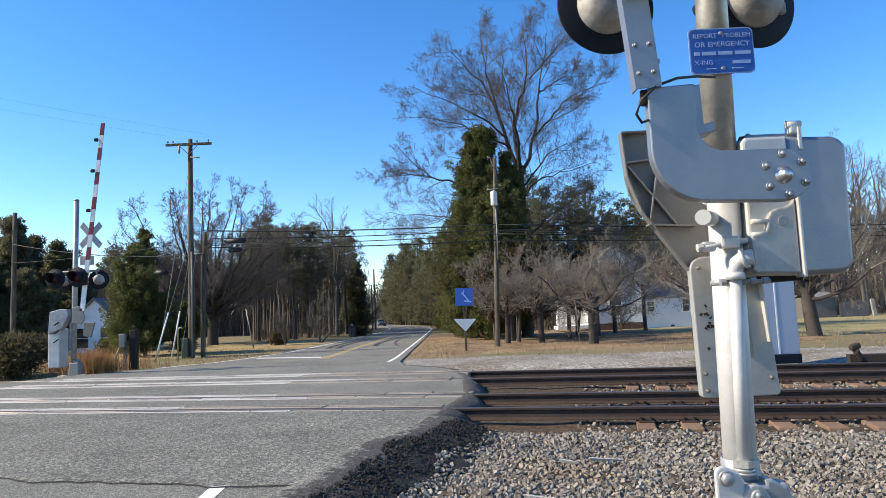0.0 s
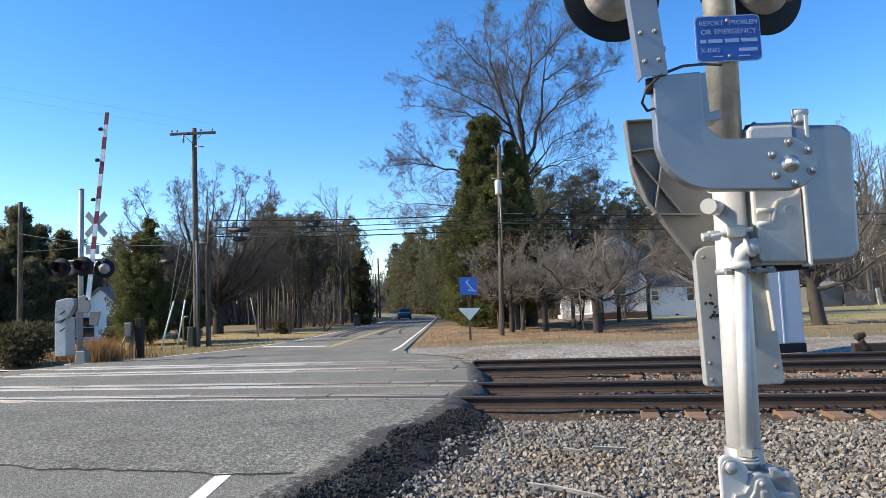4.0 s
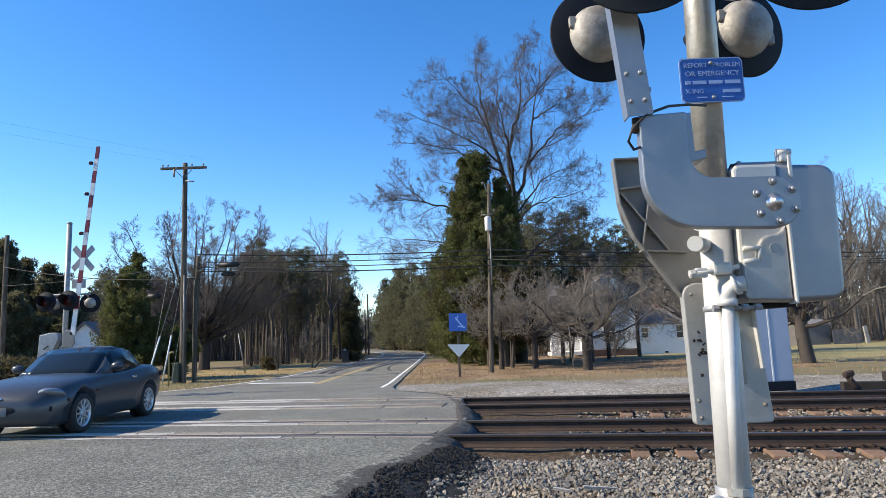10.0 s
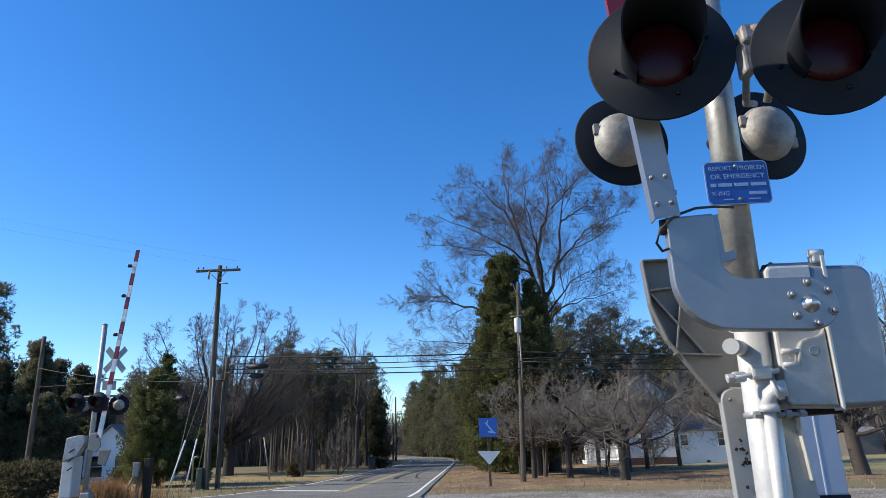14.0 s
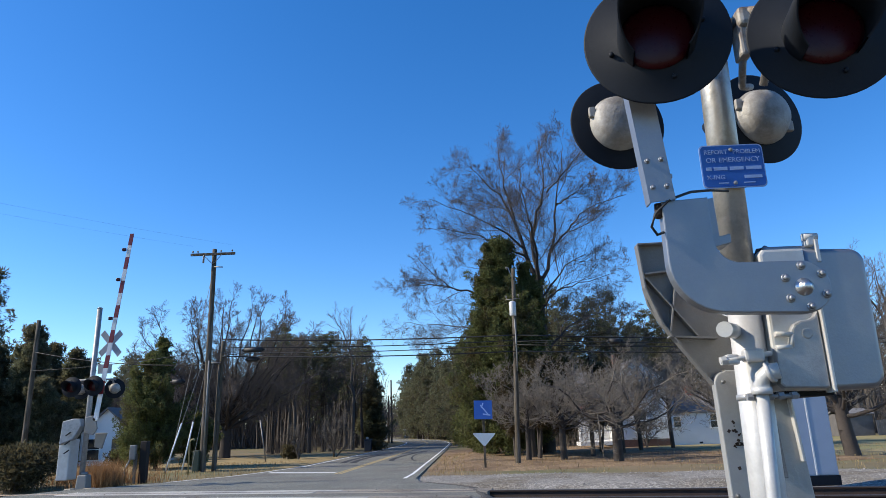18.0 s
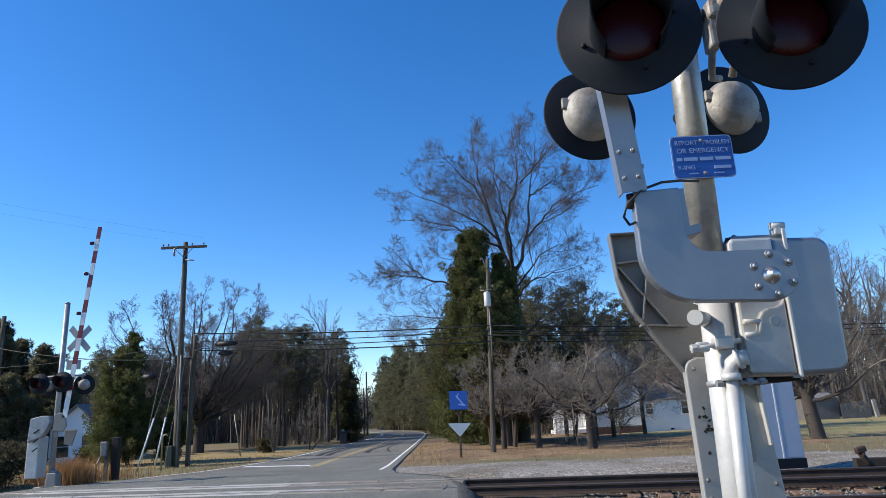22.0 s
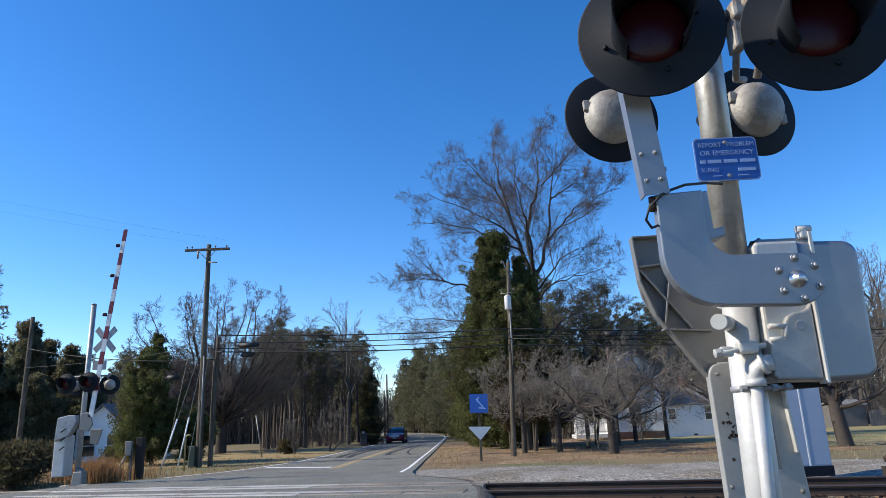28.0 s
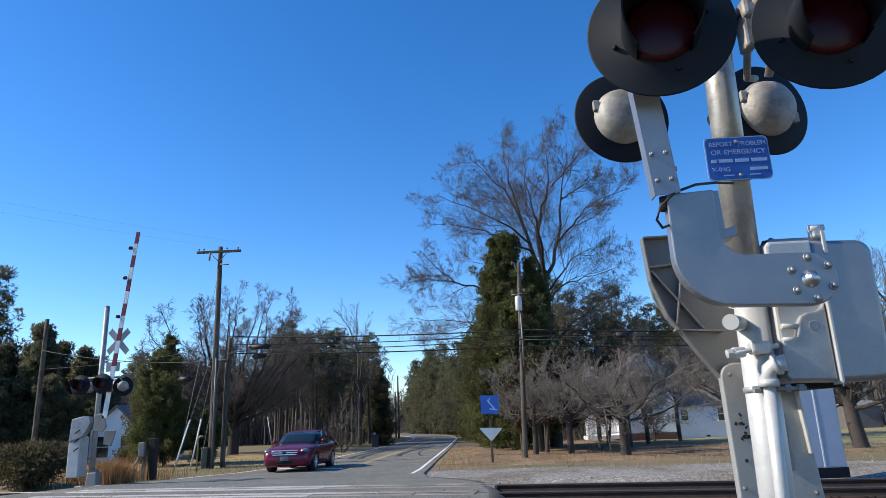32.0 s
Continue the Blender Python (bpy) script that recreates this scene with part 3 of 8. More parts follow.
# rails, ties and crossing timbers
def rail_mesh(length, name):
    """A flat-bottom rail, 172 mm high, running along x with its top at z = 0."""
    half = [(0.0, 0.0), (0.028, -0.001), (0.036, -0.009), (0.035, -0.036), (0.012, -0.048), (0.008, -0.09), (0.012, -0.135), (0.06, -0.158), (0.07, -0.162), (0.07, -0.172)]
    loop = [(-a, b) for a, b in half[:0:-1]] + half
    bm = bmesh.new()
    ends = [[bm.verts.new((x, a, b)) for a, b in loop] for x in (0, length)]
    n = len(loop)
    for i in range(n):
        j = (i + 1) % n
        f = bm.faces.new((ends[0][i], ends[0][j], ends[1][j], ends[1][i]))
        f.material_index = 1 if max(loop[i][1], loop[j][1]) > -0.0095 and min(loop[i][1], loop[j][1]) > -0.0095 else 0
    bm.faces.new(ends[0])
    bm.faces.new(ends[1][::-1])
    bmesh.ops.recalc_face_normals(bm, faces=bm.faces[:])
    return mesh_of(name, bm, [M_RUST, M_RAILTOP])


U0, U1 = -60.0, 60.0
track_turn = Matrix.Rotation(-TH, 4, "Z")
tracks = []
for k, (sa, sb) in enumerate((RAILS[:2], RAILS[2:])):
    t = thing("railway_track", Matrix.Translation(along(0, (sa + sb) / 2)) @ track_turn, "rusty steel railway track on ballast", "railway track", "two parallel tracks", "structure")
    tracks.append(t)
    rm = rail_mesh(U1 - U0, "rail")
    for y in (-0.755, 0.755):
        r = new("rail", rm)
        r.parent, r.location = t, (U0, y, 0.007)
    bm = bmesh.new()
    box(bm, (0, 0, -0.272), (0.23, 2.6, 0.18), bevel=0.012)
    tie = mesh_of("tie", bm, M_TIE)
    bm = bmesh.new()
    box(bm, (0, 0, -0.176), (0.19, 0.36, 0.012))
    for x in (-0.06, 0.06):
        for y in (-0.085, 0.085):
            box(bm, (x, y, -0.152), (0.022, 0.026, 0.05))
            box(bm, (x, y * 0.85, -0.135), (0.03, 0.05, 0.016))
    plate = mesh_of("tie_plate", bm, M_RUST)
    rnd = random.Random(5 + k)
    for i in range(-14, 60):
        u = 0.45 + i * 0.53 if i >= 0 else -14.6 + i * 0.53
        o = new("tie", tie)
        o.parent, o.location, o.rotation_euler = t, (u, rnd.uniform(-0.06, 0.06), rnd.uniform(-0.006, 0.006)), (0, 0, rnd.uniform(-0.02, 0.02))
        for y in (-0.755, 0.755):
            p = new("tie_plate", plate)
            p.parent, p.location = t, (u, y, 0)


# timbers along the rails across the road
def timber_run(parent, y, width, u0, u1, seed):
    rnd = random.Random(seed)
    u = u0
    while u < u1 - 0.3:
        n = min(rnd.uniform(2.0, 2.7), u1 - u)
        bm = bmesh.new()
        box(bm, (0, 0, 0), (n - 0.012, width, 0.12), bevel=0.012)
        for q in np.arange(-n / 2 + 0.2, n / 2, 0.62):
            rod(bm, (q, rnd.uniform(-0.03, 0.03), 0.05), (q, 0, 0.066), 0.016, n=8)
        for vv in bm.verts:
            vv.co.z += 0.008 * noise.noise((vv.co.x * 2 + u, vv.co.y * 9 + y, seed))
        o = part("timber", bm, M_TIMBER if u + n / 2 < u1 - 3.2 else M_TIMBERDARK, parent)
        o.location, o.rotation_euler = (u + n / 2, y + rnd.uniform(-0.008, 0.008), -0.046 + rnd.uniform(-0.006, 0.004)), (0, rnd.uniform(-0.004, 0.004), rnd.uniform(-0.003, 0.003))
        u += n


for k, t in enumerate(tracks):
    right = -0.18 if k == 0 else -0.95
    for j, y in enumerate((-0.755, 0.755)):
        for side in (-0.066, 0.066):
            # the gap's shade is a flat dark strip, level with the road
            bm = bmesh.new()
            box(bm, (0, 0, 0), (14.0 + right - 2.1, 0.08, 0.05))
            o = part("flangeway", bm, M_GROOVE, t, "dark strip standing for the shaded gap beside the rail")
            o.location = ((right - 2.1 - 14.0) / 2, y + side * 1.2, -0.0215)
        timber_run(t, y - 0.225, 0.21, -14.0, right - 2.1 + 0.1 * j, 20 + 4 * k + j)
        timber_run(t, y + 0.225, 0.21, -14.0, right - 2.15 + 0.15 * j, 30 + 4 * k + j)


def bed_z(s):
    return float(np.interp(s, (-4.0, -1.0, 2.0, 4.5, 6.6, 8.4, 8.8, 15.6, 16.4, 17.6, 18.6), (-0.62, -0.5, -0.34, -0.28, -0.30, -0.235, -0.225, -0.225, -0.25, -0.34, -0.40)))


def bed_at(u, s):
    p = along(u, s)
    return bed_z(s) + 0.035 * noise.noise((p.x * 1.3, p.y * 1.3, 3)) + 0.02 * noise.noise((p.x * 5, p.y * 5, 7))


# sheet under the loose stones; its dark colour holds their gap shade
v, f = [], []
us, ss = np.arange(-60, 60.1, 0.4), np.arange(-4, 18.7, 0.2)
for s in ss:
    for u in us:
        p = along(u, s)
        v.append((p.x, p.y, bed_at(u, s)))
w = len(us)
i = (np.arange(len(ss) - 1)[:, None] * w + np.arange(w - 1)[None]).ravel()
ballast_bed = tagged(new("ballast_bed", raw("ballast_bed", v, np.c_[i, i + 1, i + w + 1, i + w], M_BED, True)), "brown ballast bed under the tracks, darkened as the shade between stones", "ballast", kind="structure")


def stones(name, spots, sizes, seed, material):
    """Angular broken stones, each a battered block of its own."""
    rng = np.random.default_rng(seed)
    n = len(spots)
    cube = np.array([(x, y, z) for x in (-1, 1) for y in (-1, 1) for z in (-1, 1)], float)
    quads = np.array([(0, 1, 3, 2), (4, 6, 7, 5), (0, 4, 5, 1), (2, 3, 7, 6), (0, 2, 6, 4), (1, 5, 7, 3)])
    sh = cube[None] * (1 + rng.uniform(-0.45, 0.25, (n, 8, 3)))
    sh *= (sizes[:, None] * rng.uniform(0.55, 1.2, (n, 3)))[:, None, :] * 0.5
    q = rng.normal(size=(n, 4))
    q /= np.linalg.norm(q, axis=1, keepdims=True)
    a, b, c, d = q.T
    rot = np.stack([np.stack([1 - 2 * (c * c + d * d), 2 * (b * c - a * d), 2 * (b * d + a * c)], -1), np.stack([2 * (b * c + a * d), 1 - 2 * (b * b + d * d), 2 * (c * d - a * b)], -1), np.stack([2 * (b * d - a * c), 2 * (c * d + a * b), 1 - 2 * (b * b + c * c)], -1)], 1)
    sh = np.einsum("nij,nkj->nki", rot, sh) + np.asarray(spots)[:, None, :]
    faces = (np.arange(n)[:, None, None] * 8 + quads[None]).reshape(-1, 4)
    return raw(name, sh.reshape(-1, 3), faces, material)


rng = np.random.default_rng(11)


def scatter(n, u, s, size, keep=None):
    uu, sv = rng.uniform(*u, n), rng.uniform(*s, n)
    spots, sizes = [], []
    for a, b in zip(uu, sv):
        p = along(a, b)
        if keep and not keep(p.x, p.y):
            continue
        q = rng.uniform(*size)
        spots.append((p.x, p.y, bed_at(a, b) + rng.uniform(-0.2, 0.45) * q))
        sizes.append(q)
    return np.array(spots), np.array(sizes)


def off_road(x, y):
    return x > road_right(y) - 0.05


sp, sz = [], []
for n, u, s, size in ((42000, (-3, 6.5), (3.4, 8.6), (0.019, 0.048)), (5000, (6.5, 16), (5, 8.6), (0.03, 0.07)), (9000, (-0.5, 14), (8.6, 16.2), (0.025, 0.055))):
    a, b = scatter(n, u, s, size, off_road)
    sp.append(a)
    sz.append(b)
tagged(new("ballast_stones", stones("ballast_stones", np.concatenate(sp), np.concatenate(sz), 3, M_STONE)), "loose grey crushed ballast stones", "ballast", kind="stuff")

def shoulder_z(x, y):
    t = (x - road_right(y) + 0.16) / 1.35
    return road_z(x, y) + 0.024 + float(np.interp(t, (0, 0.08, 0.2, 0.35, 0.5, 0.65, 1), (-0.02, 0.002, -0.012, -0.055, -0.12, -0.20, -0.38)))


for count, lo, hi, size, m, name, label, category in ((30000, 0.30, 1.0, (0.008, 0.030), M_TAR, "asphalt_lumps", "loose black lumps of broken asphalt", "rubble"), (15000, 0.68, 1.15, (0.015, 0.05), M_STONE, "shoulder_stones", "grey stones spilled on the asphalt shoulder", "ballast")):
    a, b = scatter(count, (-4.6, 0.4), (3.4, 8.7), size, lambda x, y: 3.2 < y < 8.7 and lo + 0.12 * noise.noise((x * 2, y * 2, 1)) < (x - road_right(y) + 0.16) / 1.35 < hi + 0.1 * noise.noise((x * 3, y * 3, 0)))
    a[:, 2] = [shoulder_z(x, y + 0.12) + 0.008 for x, y, _ in a]
    tagged(new(name, stones(name, a, b, 8, m)), label, category, kind="stuff")


# gravel track behind the rails, lawns
def cover(name, inside, xs, ys, lift, material, label, category):
    """A thin ground cover where inside(x, y) is above nought, with a feathered rim."""
    idx, v, f = {}, [], []
    for j, y in enumerate(ys):
        for i, x in enumerate(xs):
            k = inside(x, y)
            if k > -0.6:
                idx[i, j] = len(v)
                v.append((x, y, ground_z(x, y) + lift * max(min(k * 3, 1), -0.6)))
    for (i, j) in idx:
        q = [(i, j), (i + 1, j), (i + 1, j + 1), (i, j + 1)]
        if all(c in idx for c in q):
            f.append([idx[c] for c in q])
    return tagged(new(name, raw(name, v, f, material, True)), label, category, kind="structure")


def gravel_in(x, y):
    s = track_s(x, y)
    n = 0.8 * noise.noise((x * 0.3, y * 0.3, 1)) + 0.3 * noise.noise((x * 1.3, y * 1.3, 1))
    return min(s - 17.6, np.interp(x, (-2, 8, 30), (22.2, 23.0, 21.5)) - s + n, x - road_right(y) + 0.2, 45 - x)


cover("gravel_track", gravel_in, np.arange(-2.5, 46, 0.5), np.arange(6, 25, 0.3), 0.03, M_GRAVEL, "pale gravel lane between the rails and the yard", "gravel")


def lawn_in(x, y):
    n = 2.0 * noise.noise((x * 0.12, y * 0.12, 4)) + 0.5 * noise.noise((x * 0.6, y * 0.6, 4))
    return min(road_left(y) - 0.35 - x, y - 31.5 + n * 0.5, 58 + n - y, x + 34 + n)


cover("front_lawn", lawn_in, np.arange(-38, -7, 0.6), np.arange(29, 62, 0.6), 0.035, M_LAWN, "golden dormant lawn beside the road", "lawn")


def green_in(x, y):
    n = 1.5 * noise.noise((x * 0.12, y * 0.12, 8)) + 0.5 * noise.noise((x * 0.6, y * 0.6, 8))
    return min(x - 13 + n, y - 31 + n + 0.1 * x, 62 - y, 70 - x)


def litter_in(x, y):
    n = 1.2 * noise.noise((x * 0.25, y * 0.25, 5)) + 0.4 * noise.noise((x * 1.1, y * 1.1, 5))
    return min(x - road_right(y) - 0.05, y - 25.2 + n, 58 - y, 15 + n * 2 - x)


cover("leaf_litter", litter_in, np.arange(-2, 18, 0.5), np.arange(24, 60, 0.5), 0.02, M_LITTER, "brown fallen leaves and bare earth under the yard trees", "ground")
cover("side_lawn", green_in, np.arange(10, 72, 1.0), np.arange(26, 64, 0.8), 0.03, M_GREENLAWN, "faded green lawn beside the house", "lawn")
a, b = [], []
rs = np.random.default_rng(19)
for x, y in zip(rs.uniform(-1.6, 22, 9000), rs.uniform(12, 24, 9000)):
    if 0 < gravel_in(x, y):
        a.append((x, y, ground_z(x, y) + 0.025))
        b.append(rs.uniform(0.012, 0.035))
tagged(new("gravel_stones", stones("gravel_stones", np.array(a), np.array(b), 21, M_GRAVELSTONE)), "loose pale gravel stones", "gravel", kind="stuff")


# ---- the near crossing signal ----
SIG = Vector((1.24, 3.0, 0.0))


def put(name, bm, material, parent, label="", base=SIG):
    bmesh.ops.translate(bm, verts=bm.verts[:], vec=-base)
    return part(name, bm, material, parent, label)


def facing(x, y, z, toward=-1, tilt=0.0, swing=0.0):
    """A pose whose z axis points along the road, to or from the camera."""
    return pose(x, y, z, 90 * (1 if toward < 0 else -1) + tilt, 0, swing)


def flasher(parent, base, x, y, z, toward, big, tilt=0.0, swing=0.0, mount=None):
    """A warning light: round black background, lens, hood and a domed housing behind it."""
    m = facing(x, y, z, toward, tilt, swing)
    bm = bmesh.new()
    lathe(bm, [(0.10, -0.004), (big - 0.006, -0.004), (big, -0.001), (big, 0.003), (big - 0.006, 0.006), (0.155, 0.006), (0.15, 0.012)], m, 48)
    back = put("background_disc", bm, M_BLACK, parent, "black round background plate", base)
    bm = bmesh.new()
    lathe(bm, [(0.152, 0.0), (0.152, 0.02), (0.13, 0.028), (0.09, 0.036), (0.045, 0.041), (0, 0.042)], m, 32)
    put("lens", bm, M_LENS, back, "dark red glass lens", base)
    bm = bmesh.new()
    n, rings, up_ = 28, [], 1 if toward < 0 else -1
    for q in range(2):
        for k, r in ((0, 0.158), (1, 0.165)):
            ring = []
            for i in range(n + 1):
                a = radians(-48 + 276 * i / n)
                reach = 0.37 * (0.16 + 0.84 * max(math.sin(a) * 0.5 + 0.5, 0) ** 0.75)
                ring.append(bm.verts.new(m @ Vector((r * math.cos(a), up_ * r * math.sin(a), 0.004 + (reach if q else 0)))))
            rings.append(ring)
    for a, b in ((0, 2), (3, 1), (2, 3)):
        for i in range(n):
            fc = bm.faces.new((rings[a][i], rings[a][i + 1], rings[b][i + 1], rings[b][i]))
            fc.smooth = (a, b) != (2, 3)
    put("hood", bm, M_BLACK, back, "black visor over the lens", base)
    bm = bmesh.new()
    lathe(bm, [(0.158, -0.004), (0.158, -0.028), (0.148, -0.034), (0.144, -0.06), (0.128, -0.09), (0.092, -0.112), (0.05, -0.121), (0, -0.123)], m, 32)
    for a in (20, 200):
        box(bm, m @ Vector((0.16 * math.cos(radians(a)), 0.16 * math.sin(radians(a)), -0.035)), (0.035, 0.03, 0.06), bevel=0.005)
    put("housing", bm, M_HOUSING, back, "domed grey cast housing", base)
    for a in (15, 100, 195, 285):
        bm = bmesh.new()
        lathe(bm, [(0.011, 0), (0.011, 0.012), (0.005, 0.016), (0, 0.016)], m @ Matrix.Translation((0.2 * math.cos(radians(a)), 0.2 * math.sin(radians(a)), 0.005)), 8)
        put("screw", bm, M_BLACK, back, "", base)
    return back


def bolt(bm, x, y, z, r=0.014, high=0.02):
    """A hex bolt head on a washer, facing the camera."""
    m = facing(x, y, z)
    lathe(bm, [(r * 1.5, 0), (r * 1.5, 0.004), (r, 0.004)], m, 16)
    lathe(bm, [(r, 0.002), (r, high * 0.8), (r * 0.85, high), (0, high)], m, 6)


def near_signal():
    sig = thing("crossing_signal", SIG, "silver-painted railway crossing signal with raised gate arm beside the track", "crossing signal", "pair of crossing signals")
    bm = bmesh.new()
    rod(bm, (1.258, 3.0, 0.32), (1.2875, 3.0, 1.95), 0.0705, n=40)
    put("mast", bm, M_SILVER, sig, "round silver-painted steel mast")
    bm = bmesh.new()
    rod(bm, (1.2875, 3.0, 1.95), (1.337, 3.0, 4.05), 0.0705, n=40)
    put("upper_mast", bm, M_OLDPIPE, sig, "dull weathered upper mast")
    # base casting on its foundation, with a bolted ear and a bell-shaped cover
    bm = bmesh.new()
    lathe(bm, [(0.088, -0.15), (0.088, 0.56), (0.084, 0.60), (0.079, 0.615), (0.079, 0.655), (0.0725, 0.66)], pose(1.262, 3.0, 0), 36)
    box(bm, (1.268, 2.90, 0.22), (0.27, 0.10, 0.72), bevel=0.02)
    put("base_casting", bm, M_CAST, sig, "silver cast base with an access cover")
    bm = bmesh.new()
    slab(bm, [(1.086, 0.0), (1.205, 0.0), (1.205, 0.60), (1.185, 0.635)] + arc(1.118, 0.630, 0.032, 60, 180, 6), 2.830, 2.858, 0.009)
    ear = put("clamp_ear", bm, M_SILVER, sig, "rounded lug of the split base")
    bm = bmesh.new()
    lathe(bm, [(0.033, 0), (0.033, 0.006), (0.026, 0.007)], facing(1.129, 2.833, 0.615), 20)
    lathe(bm, [(0.026, 0.004), (0.026, 0.028), (0.022, 0.033), (0, 0.034)], facing(1.129, 2.833, 0.615), 6)
    put("ear_bolt", bm, M_CAST, ear)
    bm = bmesh.new()
    slab(bm, [(1.30, 0.1), (1.425, 0.1), (1.425, 0.50), (1.395, 0.555), (1.33, 0.60), (1.30, 0.60)], 2.85, 2.92, 0.012)
    put("clamp_ear", bm, M_CAST, sig)

    def bell(grow):
        left = [(1.118 - grow, 0.10), (1.118 - grow, 0.485), (1.135 - grow, 0.51 + grow)]
        rise = [(1.172 - grow, 0.515 + grow), (1.188 - grow, 0.54 + grow)] + arc(1.24, 0.545, 0.045 + grow, 165, 15, 8) + [(1.292 + grow, 0.54 + grow), (1.31 + grow, 0.515 + grow)]
        return left + rise + [(1.372 + grow, 0.505 + grow), (1.392 + grow, 0.48), (1.392 + grow, 0.10)]
    bm = bmesh.new()
    slab(bm, bell(0.0), 2.805, 2.85, 0.006)
    cover_ = put("access_cover", bm, M_CAST, sig)
    bm = bmesh.new()
    slab(bm, bell(-0.018), 2.793, 2.81, 0.006)
    lathe(bm, [(0.013, 0), (0.013, 0.012), (0.006, 0.018), (0, 0.018)], facing(1.24, 2.797, 0.552), 12)
    box(bm, (1.243, 2.79, 0.50), (0.03, 0.02, 0.055), bevel=0.008)
    lathe(bm, [(0.026, 0), (0.026, 0.01), (0.018, 0.014), (0.014, 0.004), (0, 0.004)], facing(1.247, 2.794, 0.455), 20)
    put("cover_panel", bm, M_CAST, cover_)
    # conduit up the front of the mast
    bm = bmesh.new()
    rod(bm, (1.2335, 2.898, 0.62), (1.264, 2.898, 1.44), 0.027, n=24)
    conduit = put("conduit", bm, M_SILVER, sig, "silver-painted conduit strapped to the mast")
    bm = bmesh.new()
    rod(bm, (1.2345, 2.898, 0.642), (1.2355, 2.898, 0.672), 0.044, n=6)
    rod(bm, (1.234, 2.898, 0.612), (1.2342, 2.898, 0.624), 0.046, n=20)
    rod(bm, (1.234, 2.898, 0.626), (1.2342, 2.898, 0.638), 0.042, n=20)
    put("hex_union", bm, M_OLDPIPE, conduit, "hexagonal conduit union")
    bm = bmesh.new()
    box(bm, (1.25, 3.02, -0.10), (0.62, 0.62, 0.42), bevel=0.02)
    foundation = tagged(part("foundation", bm, M_CONC), "concrete signal foundation in the ballast", "foundation", kind="structure")
    # sign
    bm = bmesh.new()
    r, x0, x1, z0, z1 = 0.022, 1.148, 1.440, 2.362, 2.574
    rim = arc(x0 + r, z0 + r, r, 180, 270, 4) + arc(x1 - r, z0 + r, r, 270, 360, 4) + arc(x1 - r, z1 - r, r, 0, 90, 4) + arc(x0 + r, z1 - r, r, 90, 180, 4)
    slab(bm, rim, 2.905, 2.909)
    sign = put("emergency_sign", bm, M_SIGNW, sig, "blue emergency notice with pale lettering and border")
    bm = bmesh.new()
    cx, cz = (x0 + x1) / 2, (z0 + z1) / 2
    slab(bm, [(cx + (x - cx) * 0.965, cz + (z - cz) * 0.95) for x, z in rim], 2.9025, 2.906)
    put("sign_face", bm, M_BLUE, sign)
    for text, dx, zz, size in (("REPORT", -0.072, 2.537, 0.030), ("PROBLEM", 0.070, 2.537, 0.030), ("OR", -0.098, 2.497, 0.033), ("EMERGENCY", 0.032, 2.497, 0.033)):
        letters(sign, text, cx + dx, zz, size)
    for a, b, zz, h in ((-0.125, -0.1, 2.456, 0.026), (-0.09, -0.028, 2.456, 0.026), (-0.016, 0.046, 2.456, 0.026), (0.058, 0.128, 2.456, 0.026), (0.045, 0.125, 2.413, 0.024), (-0.075, -0.03, 2.385, 0.008), (0.04, 0.09, 2.385, 0.008)):
        bm = bmesh.new()
        box(bm, (cx + (a + b) / 2, 2.9015, zz), (b - a, 0.002, h * 0.62))
        put("number_bar", bm, M_SIGNW, sign)
    letters(sign, "X-ING", cx - 0.085, 2.413, 0.03)
    for zz in (2.548, 2.385):
        bm = bmesh.new()
        bolt(bm, cx, 2.9025, zz, 0.006, 0.008)
        put("sign_screw", bm, M_GALV, sign)
        bm = bmesh.new()
        box(bm, (1.305, 2.925, zz), (0.10, 0.03, 0.03), bevel=0.004)
        put("sign_clamp", bm, M_DULL, sig)
    # front arm support: a bent plate from the pivot to the gate arm
    out = [(0.872, 2.235), (1.068, 2.246)] + [(1.068, 2.06)] + arc(1.17, 2.06, 0.10, 180, 270, 8) + [(1.39, 1.958)] + arc(1.405, 1.85, 0.108, 95, -95, 16) + [(1.09, 1.752)] + arc(1.09, 1.972, 0.218, 270, 182, 10)
    bm = bmesh.new()
    slab(bm, out, 2.675, 2.735, 0.006)
    sup = put("arm_support", bm, M_GALV, sig, "bent cast-aluminium gate arm support")
    bm = bmesh.new()
    lathe(bm, [(0.036, 0.0), (0.036, 0.006), (0.027, 0.008), (0.026, 0.02), (0.019, 0.022), (0.016, 0.034), (0.011, 0.037), (0, 0.037)], facing(1.401, 2.675, 1.847), 24)
    put("pivot_hub", bm, M_HUB, sup, "polished steel pivot hub")
    for i in range(6):
        a = radians(95 + 60 * i)
        bm = bmesh.new()
        bolt(bm, 1.41 + 0.085 * math.cos(a), 2.674, 1.85 + 0.085 * math.sin(a), 0.012, 0.018)
        put("hub_bolt", bm, M_GALV, sup)
    bm = bmesh.new()
    slab(bm, [(1.066, 2.246), (1.10, 2.25), (1.105, 2.08), (1.15, 2.09), (1.15, 2.05), (1.068, 2.03)], 2.70, 2.82, 0.004)
    put("stop_lug", bm, M_GALV, sup)
    # gate arm
    lean = -0.083
    bm = bmesh.new()

    def arm_x(z):
        return 0.872 + lean * (z - 2.24)
    slab(bm, [(arm_x(2.2) - 0.056, 2.225), (arm_x(2.2) + 0.052, 2.235), (arm_x(3.12) + 0.056, 3.12), (arm_x(3.12) - 0.056, 3.12)], 2.655, 2.661)
